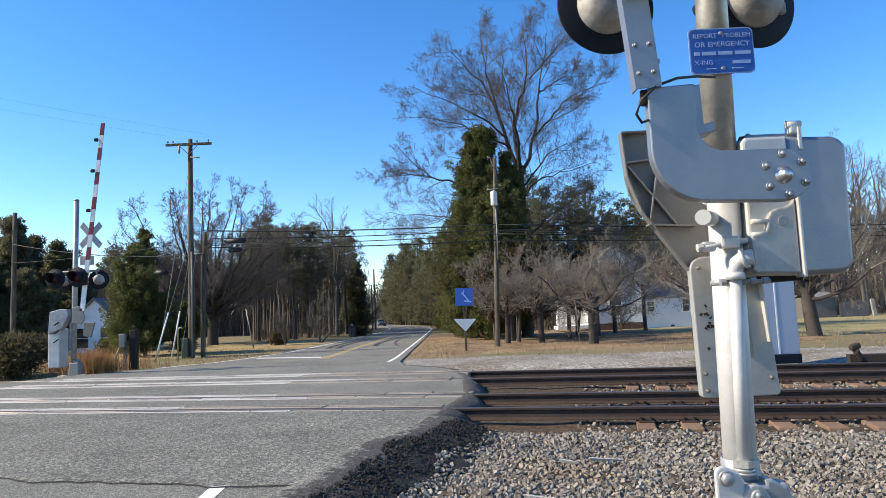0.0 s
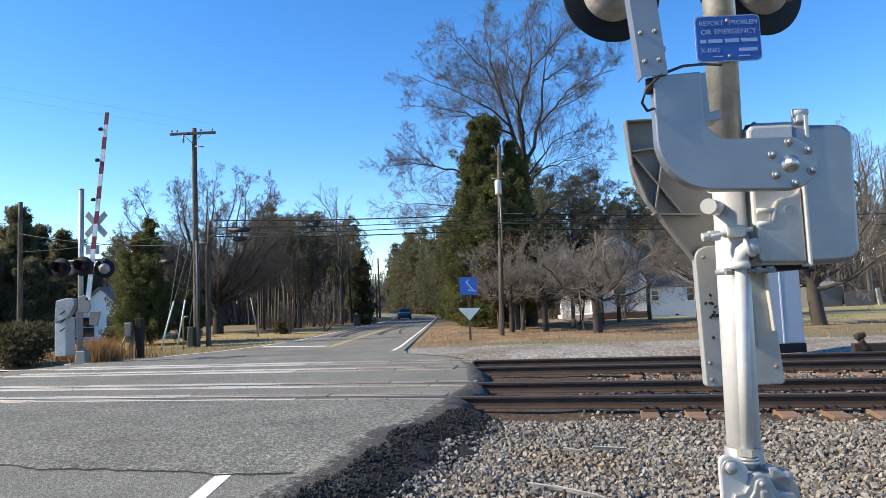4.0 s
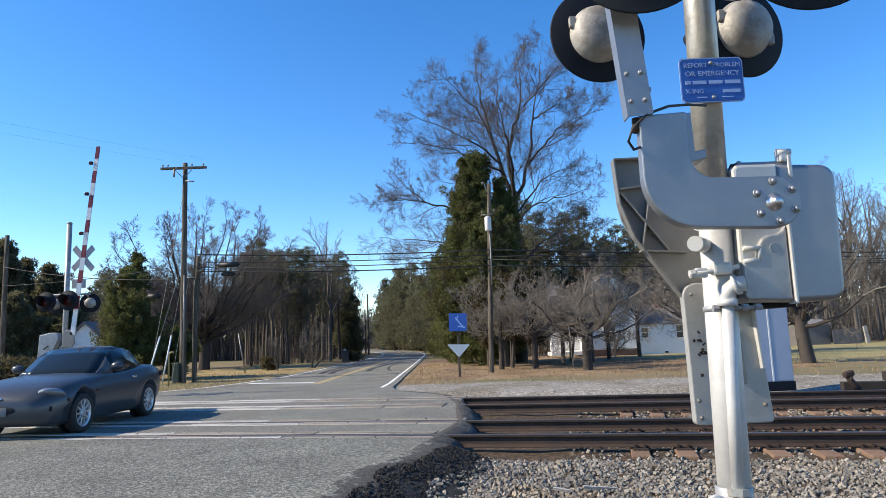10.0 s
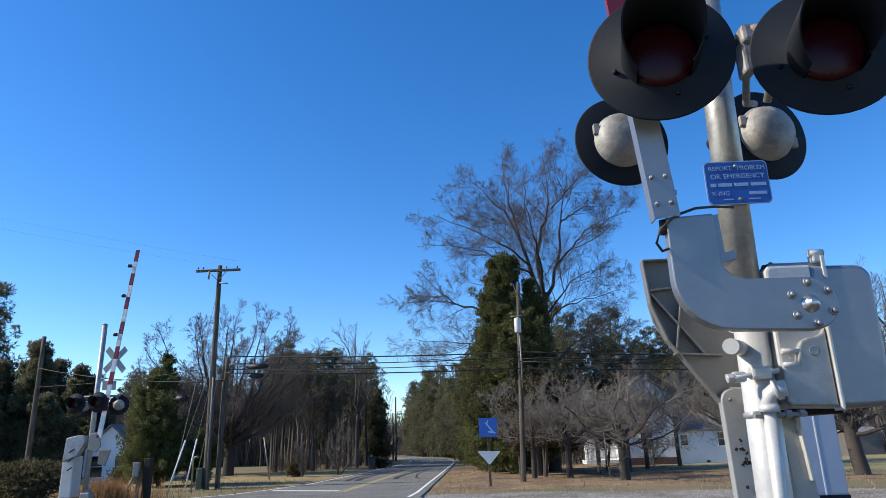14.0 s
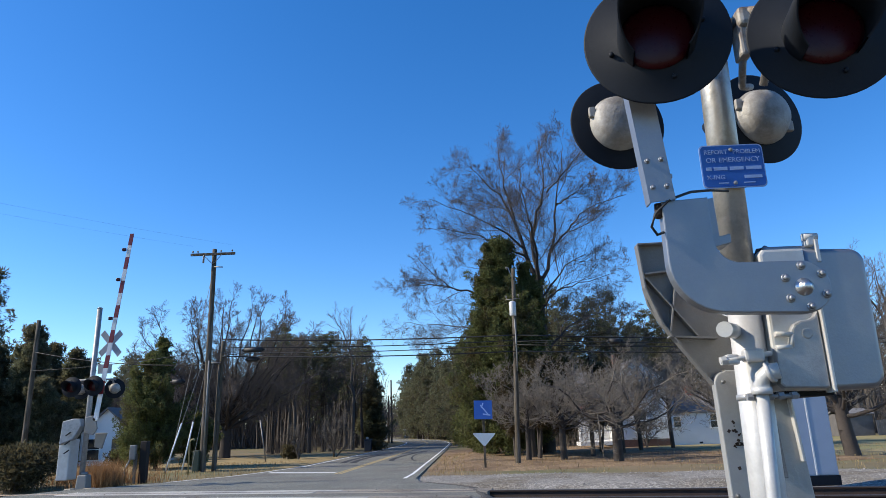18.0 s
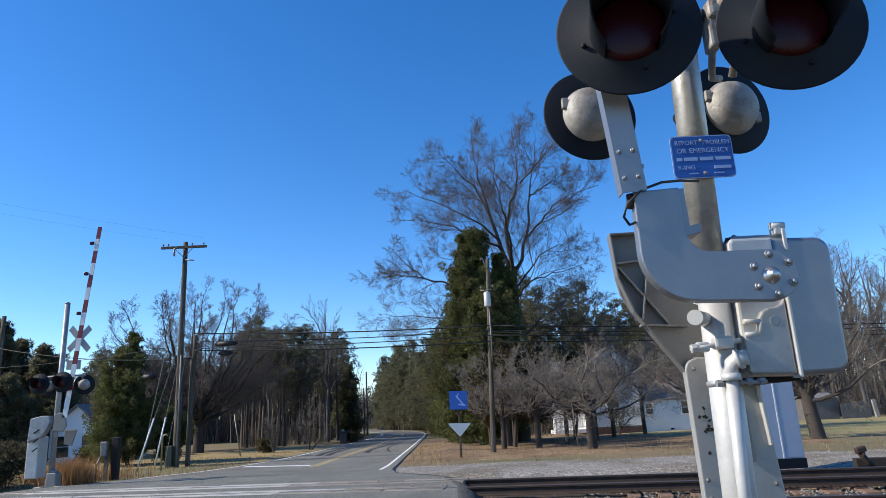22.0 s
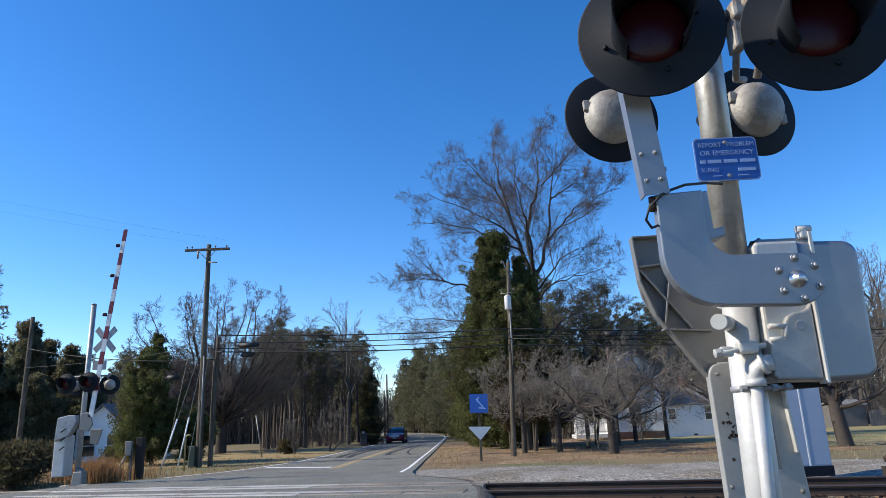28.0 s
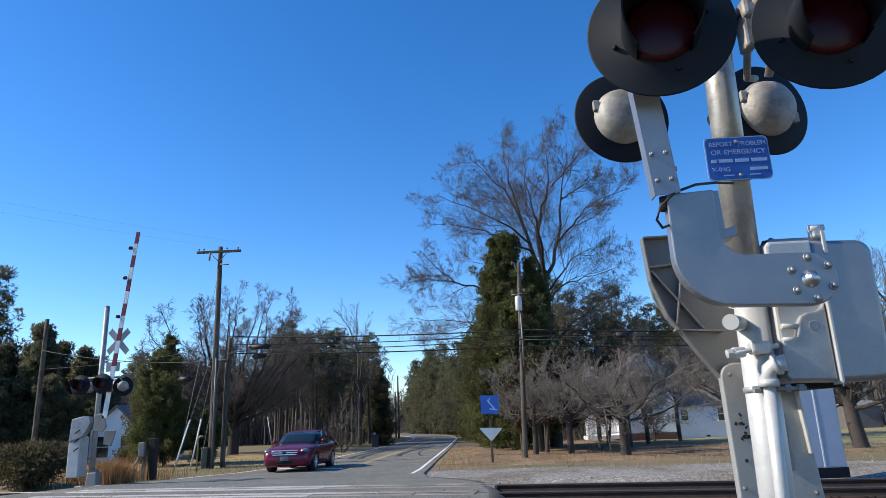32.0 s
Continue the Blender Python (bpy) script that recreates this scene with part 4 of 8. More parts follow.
    slab(bm, [(arm_x(2.2) - 0.056, 2.225), (arm_x(2.2) - 0.050, 2.225), (arm_x(3.12) - 0.050, 3.12), (arm_x(3.12) - 0.056, 3.12)], 2.661, 2.72)
    slab(bm, [(arm_x(2.2) + 0.046, 2.235), (arm_x(2.2) + 0.052, 2.235), (arm_x(3.12) + 0.056, 3.12), (arm_x(3.12) + 0.050, 3.12)], 2.661, 2.72)
    adapter = put("arm_channel", bm, M_GALV, sig, "bolted aluminium channel at the foot of the gate arm")
    for dx, z in ((-0.03, 2.29), (0.03, 2.295), (-0.03, 2.41), (0.03, 2.415), (-0.028, 2.95), (0.028, 2.95)):
        bm = bmesh.new()
        bolt(bm, arm_x(z) + dx, 2.655, z, 0.008, 0.013)
        put("channel_bolt", bm, M_GALV, adapter)
    bm = bmesh.new()
    box(bm, (0.92, 2.69, 2.35), (0.03, 0.02, 0.02), bevel=0.003)
    put("arm_clip", bm, M_GALV, sig)
    bm = bmesh.new()
    rod(bm, (0.865, 2.70, 2.17), (0.868, 2.70, 2.23), 0.02, n=12)
    put("shear_pin", bm, M_RUST, sig)
    z = 3.12
    for i in range(12):
        z2 = z + 0.41
        bm = bmesh.new()
        w0, w1 = 0.055 - 0.001 * i, 0.055 - 0.001 * (i + 1)
        slab(bm, [(arm_x(z) - w0, z), (arm_x(z) + w0, z), (arm_x(z2) + w1, z2), (arm_x(z2) - w1, z2)], 2.668, 2.70)
        put("arm_stripe", bm, M_ARMWHITE if i % 2 else M_ARMRED, sig, "" if i % 2 else "dark red reflective stripe")
        z = z2
    bm = bmesh.new()
    pipe(bm, [(1.24, 2.87, 2.335), (1.14, 2.82, 2.325), (1.02, 2.73, 2.29), (0.90, 2.66, 2.235), (0.835, 2.66, 2.175), (0.815, 2.66, 2.12), (0.835, 2.66, 2.085), (0.868, 2.68, 2.10)], 0.006, 8)
    put("lamp_cable", bm, M_CABLE, sig, "thin black looped cable")
    # mechanism housing
    bm = bmesh.new()
    slab(bm, arc(1.658, 1.503, 0.062, 270, 360, 8) + arc(1.668, 1.965, 0.062, 0, 90, 8) + [(1.47, 2.033), (1.47, 1.438)], 2.775, 3.29, 0.022)
    for f_ in bm.faces:
        f_.smooth = f_.calc_area() < 0.02
    put("mechanism_cover", bm, M_GALV, sig, "rounded grey gate mechanism cover")
    bm = bmesh.new()
    slab(bm, [(1.276, 1.465), (1.30, 1.445), (1.472, 1.44), (1.472, 2.03), (1.30, 2.03), (1.283, 2.01)], 2.762, 3.25, 0.012)
    mech = put("mechanism_body", bm, M_SILVER, sig, "silver cast gate mechanism body")
    bm = bmesh.new()
    slab(bm, [(1.2745, 1.468), (1.29, 1.452), (1.470, 1.445), (1.470, 1.76), (1.452, 1.735), (1.43, 1.724), (1.395, 1.72), (1.367, 1.706), (1.35, 1.68), (1.347, 1.655), (1.338, 1.62), (1.2785, 1.612)], 2.735, 2.78, 0.009)
    put("terminal_cover", bm, M_CAST, mech, "raised cast cover with a moulded finger pull")
    bm = bmesh.new()
    for a, b in (((1.280, 1.612), (1.345, 1.615)), ((1.345, 1.615), (1.352, 1.665)), ((1.352, 1.665), (1.284, 1.668))):
        rod(bm, (a[0], 2.742, a[1]), (b[0], 2.742, b[1]), 0.011, n=10)
    put("finger_pull", bm, M_SILVER, mech)
    bm = bmesh.new()
    lathe(bm, [(0.024, -0.004), (0.021, 0.002), (0.012, -0.001), (0, -0.002)], facing(1.412, 2.735, 1.665), 20)
    put("cast_boss", bm, M_CAST, mech)
    bm = bmesh.new()
    slab(bm, [(1.474, 1.43), (1.487, 1.43), (1.487, 1.78), (1.474, 1.78)], 2.722, 2.79, 0.004)
    put("cover_flange", bm, M_SILVER, mech)
    bm = bmesh.new()
    box(bm, (1.44, 2.95, 2.035), (0.24, 0.3, 0.035), bevel=0.012)
    rod(bm, (1.33, 2.85, 2.03), (1.36, 2.85, 2.055), 0.018, n=12)
    put("lid", bm, M_GALV, mech)
    bm = bmesh.new()
    box(bm, (1.515, 2.80, 2.065), (0.035, 0.05, 0.045), bevel=0.008)
    rod(bm, (1.49, 2.79, 2.085), (1.55, 2.79, 2.085), 0.016, n=12)
    box(bm, (1.535, 2.775, 2.02), (0.016, 0.012, 0.10), bevel=0.003)
    put("lid_latch", bm, M_SILVER, mech)
    bm = bmesh.new()
    pipe(bm, [(1.29, 2.83, 1.93), (1.285, 2.83, 1.99), (1.31, 2.83, 2.045), (1.345, 2.83, 2.05)], 0.008, 8)
    put("mechanism_cable", bm, M_CABLE, mech)
    bm = bmesh.new()
    box(bm, (1.44, 3.0, 1.435), (0.2, 0.3, 0.03), bevel=0.006)
    put("bottom_plate", bm, M_BLACK, mech)
    # the mechanism hangs beside the mast, a little behind its arm
    eye = Vector((0, 0, 1.35)) - SIG
    grow_ = Matrix.Translation(eye) @ Matrix.Scale(1.055, 4) @ Matrix.Translation(-eye)
    for o in [q for q in sig.children if q.name.startswith("mechanism_")] + list(mech.children):
        o.data.transform(grow_)
    # brackets on the mast
    bm = bmesh.new()
    box(bm, (1.255, 2.91, 1.60), (0.085, 0.06, 0.055), bevel=0.012)
    box(bm, (1.165, 2.91, 1.585), (0.06, 0.04, 0.045), bevel=0.012)
    rod(bm, (1.11, 2.90, 1.58), (1.33, 2.90, 1.605), 0.012, n=10)
    rod(bm, (1.112, 2.90, 1.58), (1.135, 2.90, 1.583), 0.02, n=6)
    put("mast_clamp", bm, M_SILVER, sig, "bolted silver mast clamp")
    bm = bmesh.new()
    lathe(bm, [(0.072, -0.012), (0.0765, -0.01), (0.0765, 0.01), (0.072, 0.012)], pose(1.277, 3.0, 1.428), 32)
    rod(bm, (1.205, 2.915, 1.428), (1.42, 2.905, 1.425), 0.009, n=8)
    for x in (1.215, 1.30, 1.345, 1.40):
        rod(bm, (x - 0.012, 2.908, 1.427), (x + 0.012, 2.908, 1.427), 0.017, n=6)
    put("mast_collar", bm, M_CAST, sig, "thin clamp band with threaded ends")
    bm = bmesh.new()
    pipe(bm, [(1.264, 2.895, 1.44), (1.265, 2.893, 1.475), (1.273, 2.885, 1.505), (1.293, 2.87, 1.525), (1.33, 2.85, 1.53)], 0.034, 16)
    rod(bm, (1.264, 2.895, 1.435), (1.2645, 2.895, 1.465), 0.042, n=20)
    rod(bm, (1.293, 2.874, 1.522), (1.306, 2.864, 1.527), 0.044, n=20)
    put("conduit_elbow", bm, M_SILVER, sig, "silver conduit elbow below the mechanism")
    bm = bmesh.new()
    rod(bm, (1.10, 2.78, 1.70), (1.22, 2.98, 1.715), 0.033, n=20)
    put("buffer_stub", bm, M_SILVER, sig)
    # rear arm with its ribs, and the counterweights
    y0 = 3.30
    out = [(0.913, 2.205), (1.10, 2.205), (1.13, 2.0), (1.25, 1.86), (1.40, 1.80), (1.40, 1.40), (1.27, 1.40), (1.13, 1.62)] + [(0.995, 1.80), (0.945, 1.90), (0.93, 1.98)]
    bm = bmesh.new()
    slab(bm, out, y0, y0 + 0.02, 0.003)
    rear = put("rear_arm", bm, M_DULL, sig, "ribbed grey cast rear support arm")
    bm = bmesh.new()
    for a, b in (((0.915, 2.205), (0.932, 1.98)), ((0.932, 1.98), (0.995, 1.80)), ((0.995, 1.80), (1.27, 1.405)), ((0.935, 2.05), (1.10, 2.065)), ((0.94, 2.03), (1.16, 1.735)), ((1.09, 2.04), (1.03, 1.76)), ((1.02, 1.735), (1.25, 1.72)), ((0.915, 2.205), (1.10, 2.207))):
        d = Vector((b[0] - a[0], 0, b[1] - a[1]))
        box(bm, ((a[0] + b[0]) / 2, y0 - 0.022, (a[1] + b[1]) / 2), (d.length, 0.05, 0.009), Matrix.Rotation(-math.atan2(d.z, d.x), 3, "Y"), 0.002)
    put("rib", bm, M_DULL, rear)
    r = 0.06
    for y, x0, x1, z0, z1 in ((3.24, 1.20, 1.588, 0.885, 1.56),):
        sl = -0.012
        out = arc(x1 - 0.02, z0 + 0.02, 0.02, 270, 360, 4) + [(x1 - 0.05, z1)] + [(x0 + 0.05, z1 + 0.005)] + arc(x0 + 0.06, z1 - 0.06, 0.06, 95, 180, 6) + arc(x0 + 0.03, z0 + 0.02, 0.02, 180, 270, 4)
        bm = bmesh.new()
        slab(bm, out, y, y + 0.05, 0.006)
        cw = put("counterweight", bm, M_PLATEGREY, sig, "grey steel counterweight plate with rust spots")
        bm = bmesh.new()
        box(bm, (x1 - 0.05, y - 0.012, 1.28), (0.012, 0.03, 0.28), Matrix.Rotation(radians(-4), 3, "Y"), 0.003)
        put("edge_bar", bm, M_SILVER, cw)
        # no opening is cut: a darker bar gives the slot's shadow
        bm = bmesh.new()
        box(bm, (x1 - 0.135, y - 0.003, 1.20), (0.025, 0.012, 0.26), Matrix.Rotation(radians(-3), 3, "Y"), 0.003)
        put("slot", bm, M_DULLDARK, cw, "adjustment slot drawn as a shadow-dark bar")
        rnd = random.Random(4)
        bm = bmesh.new()
        for k in range(22):
            a, q = rnd.gauss(1.275, 0.022), rnd.gauss(1.22, 0.05)
            box(bm, (a, y - 0.001, q), (rnd.uniform(0.004, 0.014), 0.004, rnd.uniform(0.004, 0.018)), Matrix.Rotation(rnd.uniform(0, 3), 3, "Y"))
        tagged(put("rust_patch", bm, M_RUST, cw, "flaking rust on the plate"), kind="stuff")
        for k in ((1.24, 0.92), (1.235, 1.0), (1.55, 0.97), (1.24, 1.51)):
            bm = bmesh.new()
            bolt(bm, k[0], y, k[1], 0.007, 0.008)
            put("plate_rivet", bm, M_DULL, cw)
    # lamps on their cross arm
    zc = 2.94
    bm = bmesh.new()
    rod(bm, (0.95, 3.0, zc + 0.30), (1.72, 3.0, zc + 0.30), 0.03, n=16)
    put("cross_arm", bm, M_GALV, sig, "grey cast lamp cross arm")
    bm = bmesh.new()
    box(bm, (1.465, 2.93, zc + 0.30), (0.085, 0.12, 0.10), bevel=0.02)
    box(bm, (1.45, 2.95, zc + 0.20), (0.055, 0.10, 0.20), bevel=0.014)
    pipe(bm, [(1.45, 2.96, zc + 0.12), (1.455, 3.0, zc + 0.06), (1.50, 3.12, zc + 0.04), (1.60, 3.24, zc + 0.10)], 0.018, 10)
    pipe(bm, [(1.47, 2.9, zc + 0.33), (1.56, 2.80, zc + 0.28), (1.60, 2.72, zc + 0.16)], 0.024, 10)
    pipe(bm, [(1.40, 2.95, zc + 0.30), (1.32, 2.92, zc + 0.31)], 0.03, 10)
    put("lamp_bracket", bm, M_GALVWORN, sig, "weathered cast bracket between the lamps")
    bm = bmesh.new()
    lathe(bm, [(0.078, -0.06), (0.098, -0.055), (0.098, 0.055), (0.078, 0.06)], pose(1.316, 3.0, zc + 0.30), 28)
    put("cross_arm_clamp", bm, M_GALV, sig)
    for x, y, z, tw, big, tilt, sw in ((0.897, 2.55, zc - 0.01, -1, 0.306, 0, -12), (1.605, 2.55, zc - 0.02, -1, 0.306, 0, -12), (0.925, 3.42, zc, 1, 0.266, 0, 6), (1.71, 3.42, zc, 1, 0.266, 0, 14)):
        flasher(sig, SIG, x, y, z, tw, big, tilt, sw)
        bm = bmesh.new()
        pipe(bm, [(x + (0.05 if x < 1.2 else -0.05), 3.0, zc + 0.30), (x, (y + 3.0) / 2, zc + 0.26), (x, y + 0.10 * (1 if tw < 0 else -1), zc + 0.15)], 0.022, 10)
        put("lamp_stem", bm, M_GALVWORN, sig)
    return sig


def letters(parent, text, x, z, size, y=2.901, material=None, base=SIG, mirror=False):
    """Flat lettering on a sign."""
    cu = bpy.data.curves.new("lettering", "FONT")
    cu.body, cu.size, cu.align_x, cu.align_y, cu.extrude = text, size, "CENTER", "CENTER", 0.0006
    tmp = bpy.data.objects.new("lettering", cu)
    me = bpy.data.meshes.new_from_object(tmp)
    bpy.data.objects.remove(tmp)
    me.materials.clear()
    me.materials.append(material or M_SIGNW)
    ob = new("lettering", me)
    ob.parent = parent
    ob.matrix_local = pose(x - base.x, y - base.y, z - base.z, 90, 0, 0)
    return ob


M_ARMRED = mat("red_reflective_band", (0.20, 0.016, 0.024), 0.4, vary=0.15, scale=4, fine=60, bump=0.03)
M_ARMWHITE = mat("white_reflective_band", (0.70, 0.70, 0.69), 0.45, vary=0.08, scale=4, fine=60, bump=0.03)
M_DULLDARK = mat("shadowed_slot_steel", (0.20, 0.20, 0.20), 0.6, metal=0.3, vary=0.15, scale=5)
M_GALVWORN = mat("weathered_casting", (0.30, 0.28, 0.25), 0.6, metal=0.3, vary=0.2, scale=12, fine=60, bump=0.2, other=(0.16, 0.11, 0.08), amount=0.3)
near_signal()


# ---- the far crossing signal ----
def far_signal():
    base = Vector((-11.08, 20.0, -0.17))
    sig = thing("crossing_signal", base, "grey railway crossing signal with upright striped gate arm and crossbuck", "crossing signal", "pair of crossing signals")
    P = lambda n, bm, m, parent, label="": put(n, bm, m, parent, label, base)
    bm = bmesh.new()
    rod(bm, (-11.14, 20, 0.25), (-11.10, 20, 5.22), 0.075, n=20)
    rod(bm, (-11.10, 20, 5.22), (-11.10, 20, 5.26), 0.085, 0.05, 20)
    P("mast", bm, M_CAST, sig, "grey steel mast with a cap")
    bm = bmesh.new()
    box(bm, (-11.07, 20, 0.08), (0.34, 0.34, 0.52), bevel=0.03, taper=0.8)
    rod(bm, (-11.07, 20, 0.33), (-11.07, 20, 0.42), 0.12, 0.09, 20)
    P("base_casting", bm, M_DULL, sig, "cast base on a foundation")
    for dx in (-0.28, 0.26):
        bm = bmesh.new()
        box(bm, (-11.07 + dx, 19.85, -0.1), (0.2, 0.35, 0.16), bevel=0.02)
        P("foundation_block", bm, M_CONC, sig)
    bm = bmesh.new()
    box(bm, (-11.66, 20.1, 0.78), (0.34, 0.5, 1.15), bevel=0.03)
    mech = P("mechanism_case", bm, M_SILVER, sig, "pale grey gate mechanism case")
    bm = bmesh.new()
    slab(bm, [(-11.76, 1.2), (-11.36, 1.35), (-11.16, 1.72), (-11.2, 1.92), (-11.4, 1.93), (-11.72, 1.86)], 19.72, 19.95, 0.02)
    P("mechanism_lid", bm, M_CAST, mech)
    for z in (1.0, 1.25, 1.5):
        bm = bmesh.new()
        box(bm, (-11.5, 19.7, z), (0.18, 0.02, 0.03), Matrix.Rotation(radians(-35), 3, "Y"))
        P("vent_slot", bm, M_BLACK, mech)
    bm = bmesh.new()
    slab(bm, [(-11.05, 1.5), (-10.78, 1.45), (-10.68, 1.62), (-10.74, 1.9), (-10.85, 2.0), (-11.05, 1.95)], 19.72, 19.78, 0.015)
    P("arm_support", bm, M_DULL, sig)
    bm = bmesh.new()
    slab(bm, [(-10.95, 1.1), (-10.72, 1.05), (-10.6, 1.5), (-10.95, 1.5)], 20.15, 20.22, 0.015)
    P("counterweight", bm, M_DULL, sig)
    x0, x1, z0, z1 = -10.76, -10.17, 1.85, 7.52
    n = 15
    for i in range(n):
        za, zb = z0 + (z1 - z0) * i / n, z0 + (z1 - z0) * (i + 1) / n
        xa, xb = x0 + (x1 - x0) * i / n, x0 + (x1 - x0) * (i + 1) / n
        w = 0.068 - 0.0008 * i
        bm = bmesh.new()
        slab(bm, [(xa - w, za), (xa + w, za), (xb + w - 0.003, zb), (xb - w + 0.003, zb)], 19.72, 19.76)
        P("arm_stripe", bm, M_ARMWHITE if i % 2 or i < 1 else M_ARMRED, sig, "" if i % 2 or i < 1 else "dark red reflective stripe")
    for z in (4.75, 5.95, 6.9):
        xx = x0 + (x1 - x0) * (z - z0) / (z1 - z0)
        bm = bmesh.new()
        box(bm, (xx - 0.12, 19.7, z + 0.1), (0.12, 0.08, 0.1), bevel=0.02)
        P("arm_lamp", bm, M_LENS, sig, "small red gate arm lamp")
    for k, (a, lbl) in enumerate(((42, "white crossbuck blade, greyed as if in shade"), (-44, ""))):
        bm = bmesh.new()
        box(bm, (-10.72, 20.12 + 0.02 * k, 4.15), (1.0, 0.012, 0.2), Matrix.Rotation(radians(-a), 3, "Y") , 0.003)
        bmesh.ops.scale(bm, verts=bm.verts[:], vec=(0.82, 1, 1), space=Matrix.Translation((10.72, -20.12, -4.15)))
        P("crossbuck_blade", bm, M_CROSSBUCK, sig, lbl)
    bm = bmesh.new()
    box(bm, (-10.83, 20.12, 3.38), (0.42, 0.02, 0.28), bevel=0.004)
    P("track_count_plate", bm, M_CROSSBUCK, sig, "small pale plate under the crossbuck")
    bm = bmesh.new()
    rod(bm, (-11.75, 20, 3.05), (-10.4, 20, 3.05), 0.03, n=12)
    P("cross_arm", bm, M_DULLDARK, sig)
    for x, y, z, tw, sw in ((-11.50, 19.62, 2.83, -1, 0), (-10.84, 19.62, 2.85, -1, 0), (-10.56, 20.3, 2.80, 1, 14), (-11.62, 20.35, 2.80, 1, 0)):
        flasher(sig, base, x, y, z, tw, 0.295, 0, sw)
        bm = bmesh.new()
        pipe(bm, [(x, 20.0, 3.05), (x, (y + 20) / 2, 3.02), (x, y + (0.1 if tw < 0 else -0.1), 2.95)], 0.025, 8)
        P("lamp_stem", bm, M_GALV, sig)


# white sign paint greyed down for the shade on its near face
M_CROSSBUCK = mat("weathered_white_sign", (0.36, 0.365, 0.38), 0.55, vary=0.15, scale=4, fine=30, bump=0.03)
far_signal()


# ---- trees ----
def limbs(segs, name, material, sides_at=(0.05, 7, 0.015, 5, 3)):
    """Tapered bars for all branch pieces (x0 y0 z0 r0 x1 y1 z1 r1), joined into one mesh."""
    segs = np.asarray(segs, float)
    if not len(segs):
        return None
    vs, fs, base = [], [], 0
    big = segs[:, 3] > sides_at[0]
    mid = (segs[:, 3] > sides_at[2]) & ~big
    for sel, n in ((big, sides_at[1]), (mid, sides_at[3]), (~big & ~mid, sides_at[4])):
        q = segs[sel]
        if not len(q):
            continue
        p0, r0, p1, r1 = q[:, :3], q[:, 3], q[:, 4:7], q[:, 7]
        d = p1 - p0
        d /= np.linalg.norm(d, axis=1, keepdims=True) + 1e-9
        up = np.where(np.abs(d[:, 2:3]) > 0.9, [[1.0, 0, 0]], [[0, 0, 1.0]])
        x = np.cross(d, up)
        x /= np.linalg.norm(x, axis=1, keepdims=True)
        y = np.cross(d, x)
        a = np.arange(n) * 2 * np.pi / n
        ring = x[:, None] * np.cos(a)[None, :, None] + y[:, None] * np.sin(a)[None, :, None]
        v = np.concatenate([p0[:, None] + ring * r0[:, None, None], p1[:, None] + ring * r1[:, None, None]], 1)
        i = np.arange(n)
        quad = np.stack([i, i + n, (i + 1) % n + n, (i + 1) % n], 1)
        fs.append((np.arange(len(q))[:, None, None] * 2 * n + quad[None] + base).reshape(-1, 4))
        vs.append(v.reshape(-1, 3))
        base += len(q) * 2 * n
    return raw(name, np.concatenate(vs), np.concatenate(fs), material, True)


def grow(rnd, segs, p, d, length, r, level, cfg, tips=None):
    """One branch and, out of it, its own branches."""
    kids, spread, ratio, lift, wob, minr = cfg["kids"], cfg["spread"], cfg["ratio"], cfg["lift"], cfg["wob"], cfg["minr"]
    n = max(3, int(length / cfg.get("step", 0.9))) if level < 3 else (3 if level < 5 else 2)
    n = min(n, 9)
    last = level >= len(kids)
    start = cfg["clear"] if level == 0 else cfg.get("first", 0.25)
    marks = [] if last else sorted(rnd.uniform(start, 1.0) for _ in range(rnd.randint(*kids[level])))
    pr, k = r, 0
    end_r = max(r * cfg.get("taper", 0.35), minr)
    for i in range(n):
        q = p + d * (length / n)
        nr = r + (end_r - r) * (i + 1) / n
        segs.append((*p, pr, *q, nr))
        while k < len(marks) and marks[k] <= (i + 1) / n:
            t = marks[k] * n - i
            at = p + (q - p) * t
            lo_a, hi_a = spread[min(level, len(spread) - 1)]
            ang = radians(rnd.uniform(lo_a, hi_a))
            low = 0.0
            if level == 0 and cfg.get("fan"):
                low = 1 - (marks[k] - start) / (1 - start)
                ang = radians(lo_a + (hi_a - lo_a) * low + rnd.uniform(-7, 7))
            turn = rnd.uniform(0, 2 * math.pi) if not (level == 0 and cfg.get("fan")) else k * 2.4 + rnd.uniform(-0.4, 0.4)
            side = d.orthogonal().normalized()
            side = Matrix.Rotation(turn, 3, d) @ side
            cd = (d * math.cos(ang) + side * math.sin(ang)).normalized()
            cl = length * ratio[min(level, len(ratio) - 1)] * rnd.uniform(0.7, 1.15) * (1.0 - 0.35 * marks[k] if level else 1.0 - 0.25 * marks[k] + cfg.get("low", 0.25) * low)
            grow(rnd, segs, at, cd, cl, max(min((pr + (nr - pr) * t) * cfg.get("thin", 0.6), r * 0.75), minr), level + 1, cfg, tips)
            k += 1
        p, pr = q, nr
        d = (d + Vector((rnd.gauss(0, wob), rnd.gauss(0, wob), rnd.gauss(0, wob * 0.6) + lift))).normalized()
    if tips is not None and level >= len(kids) - 1:
        tips.append(p.copy())


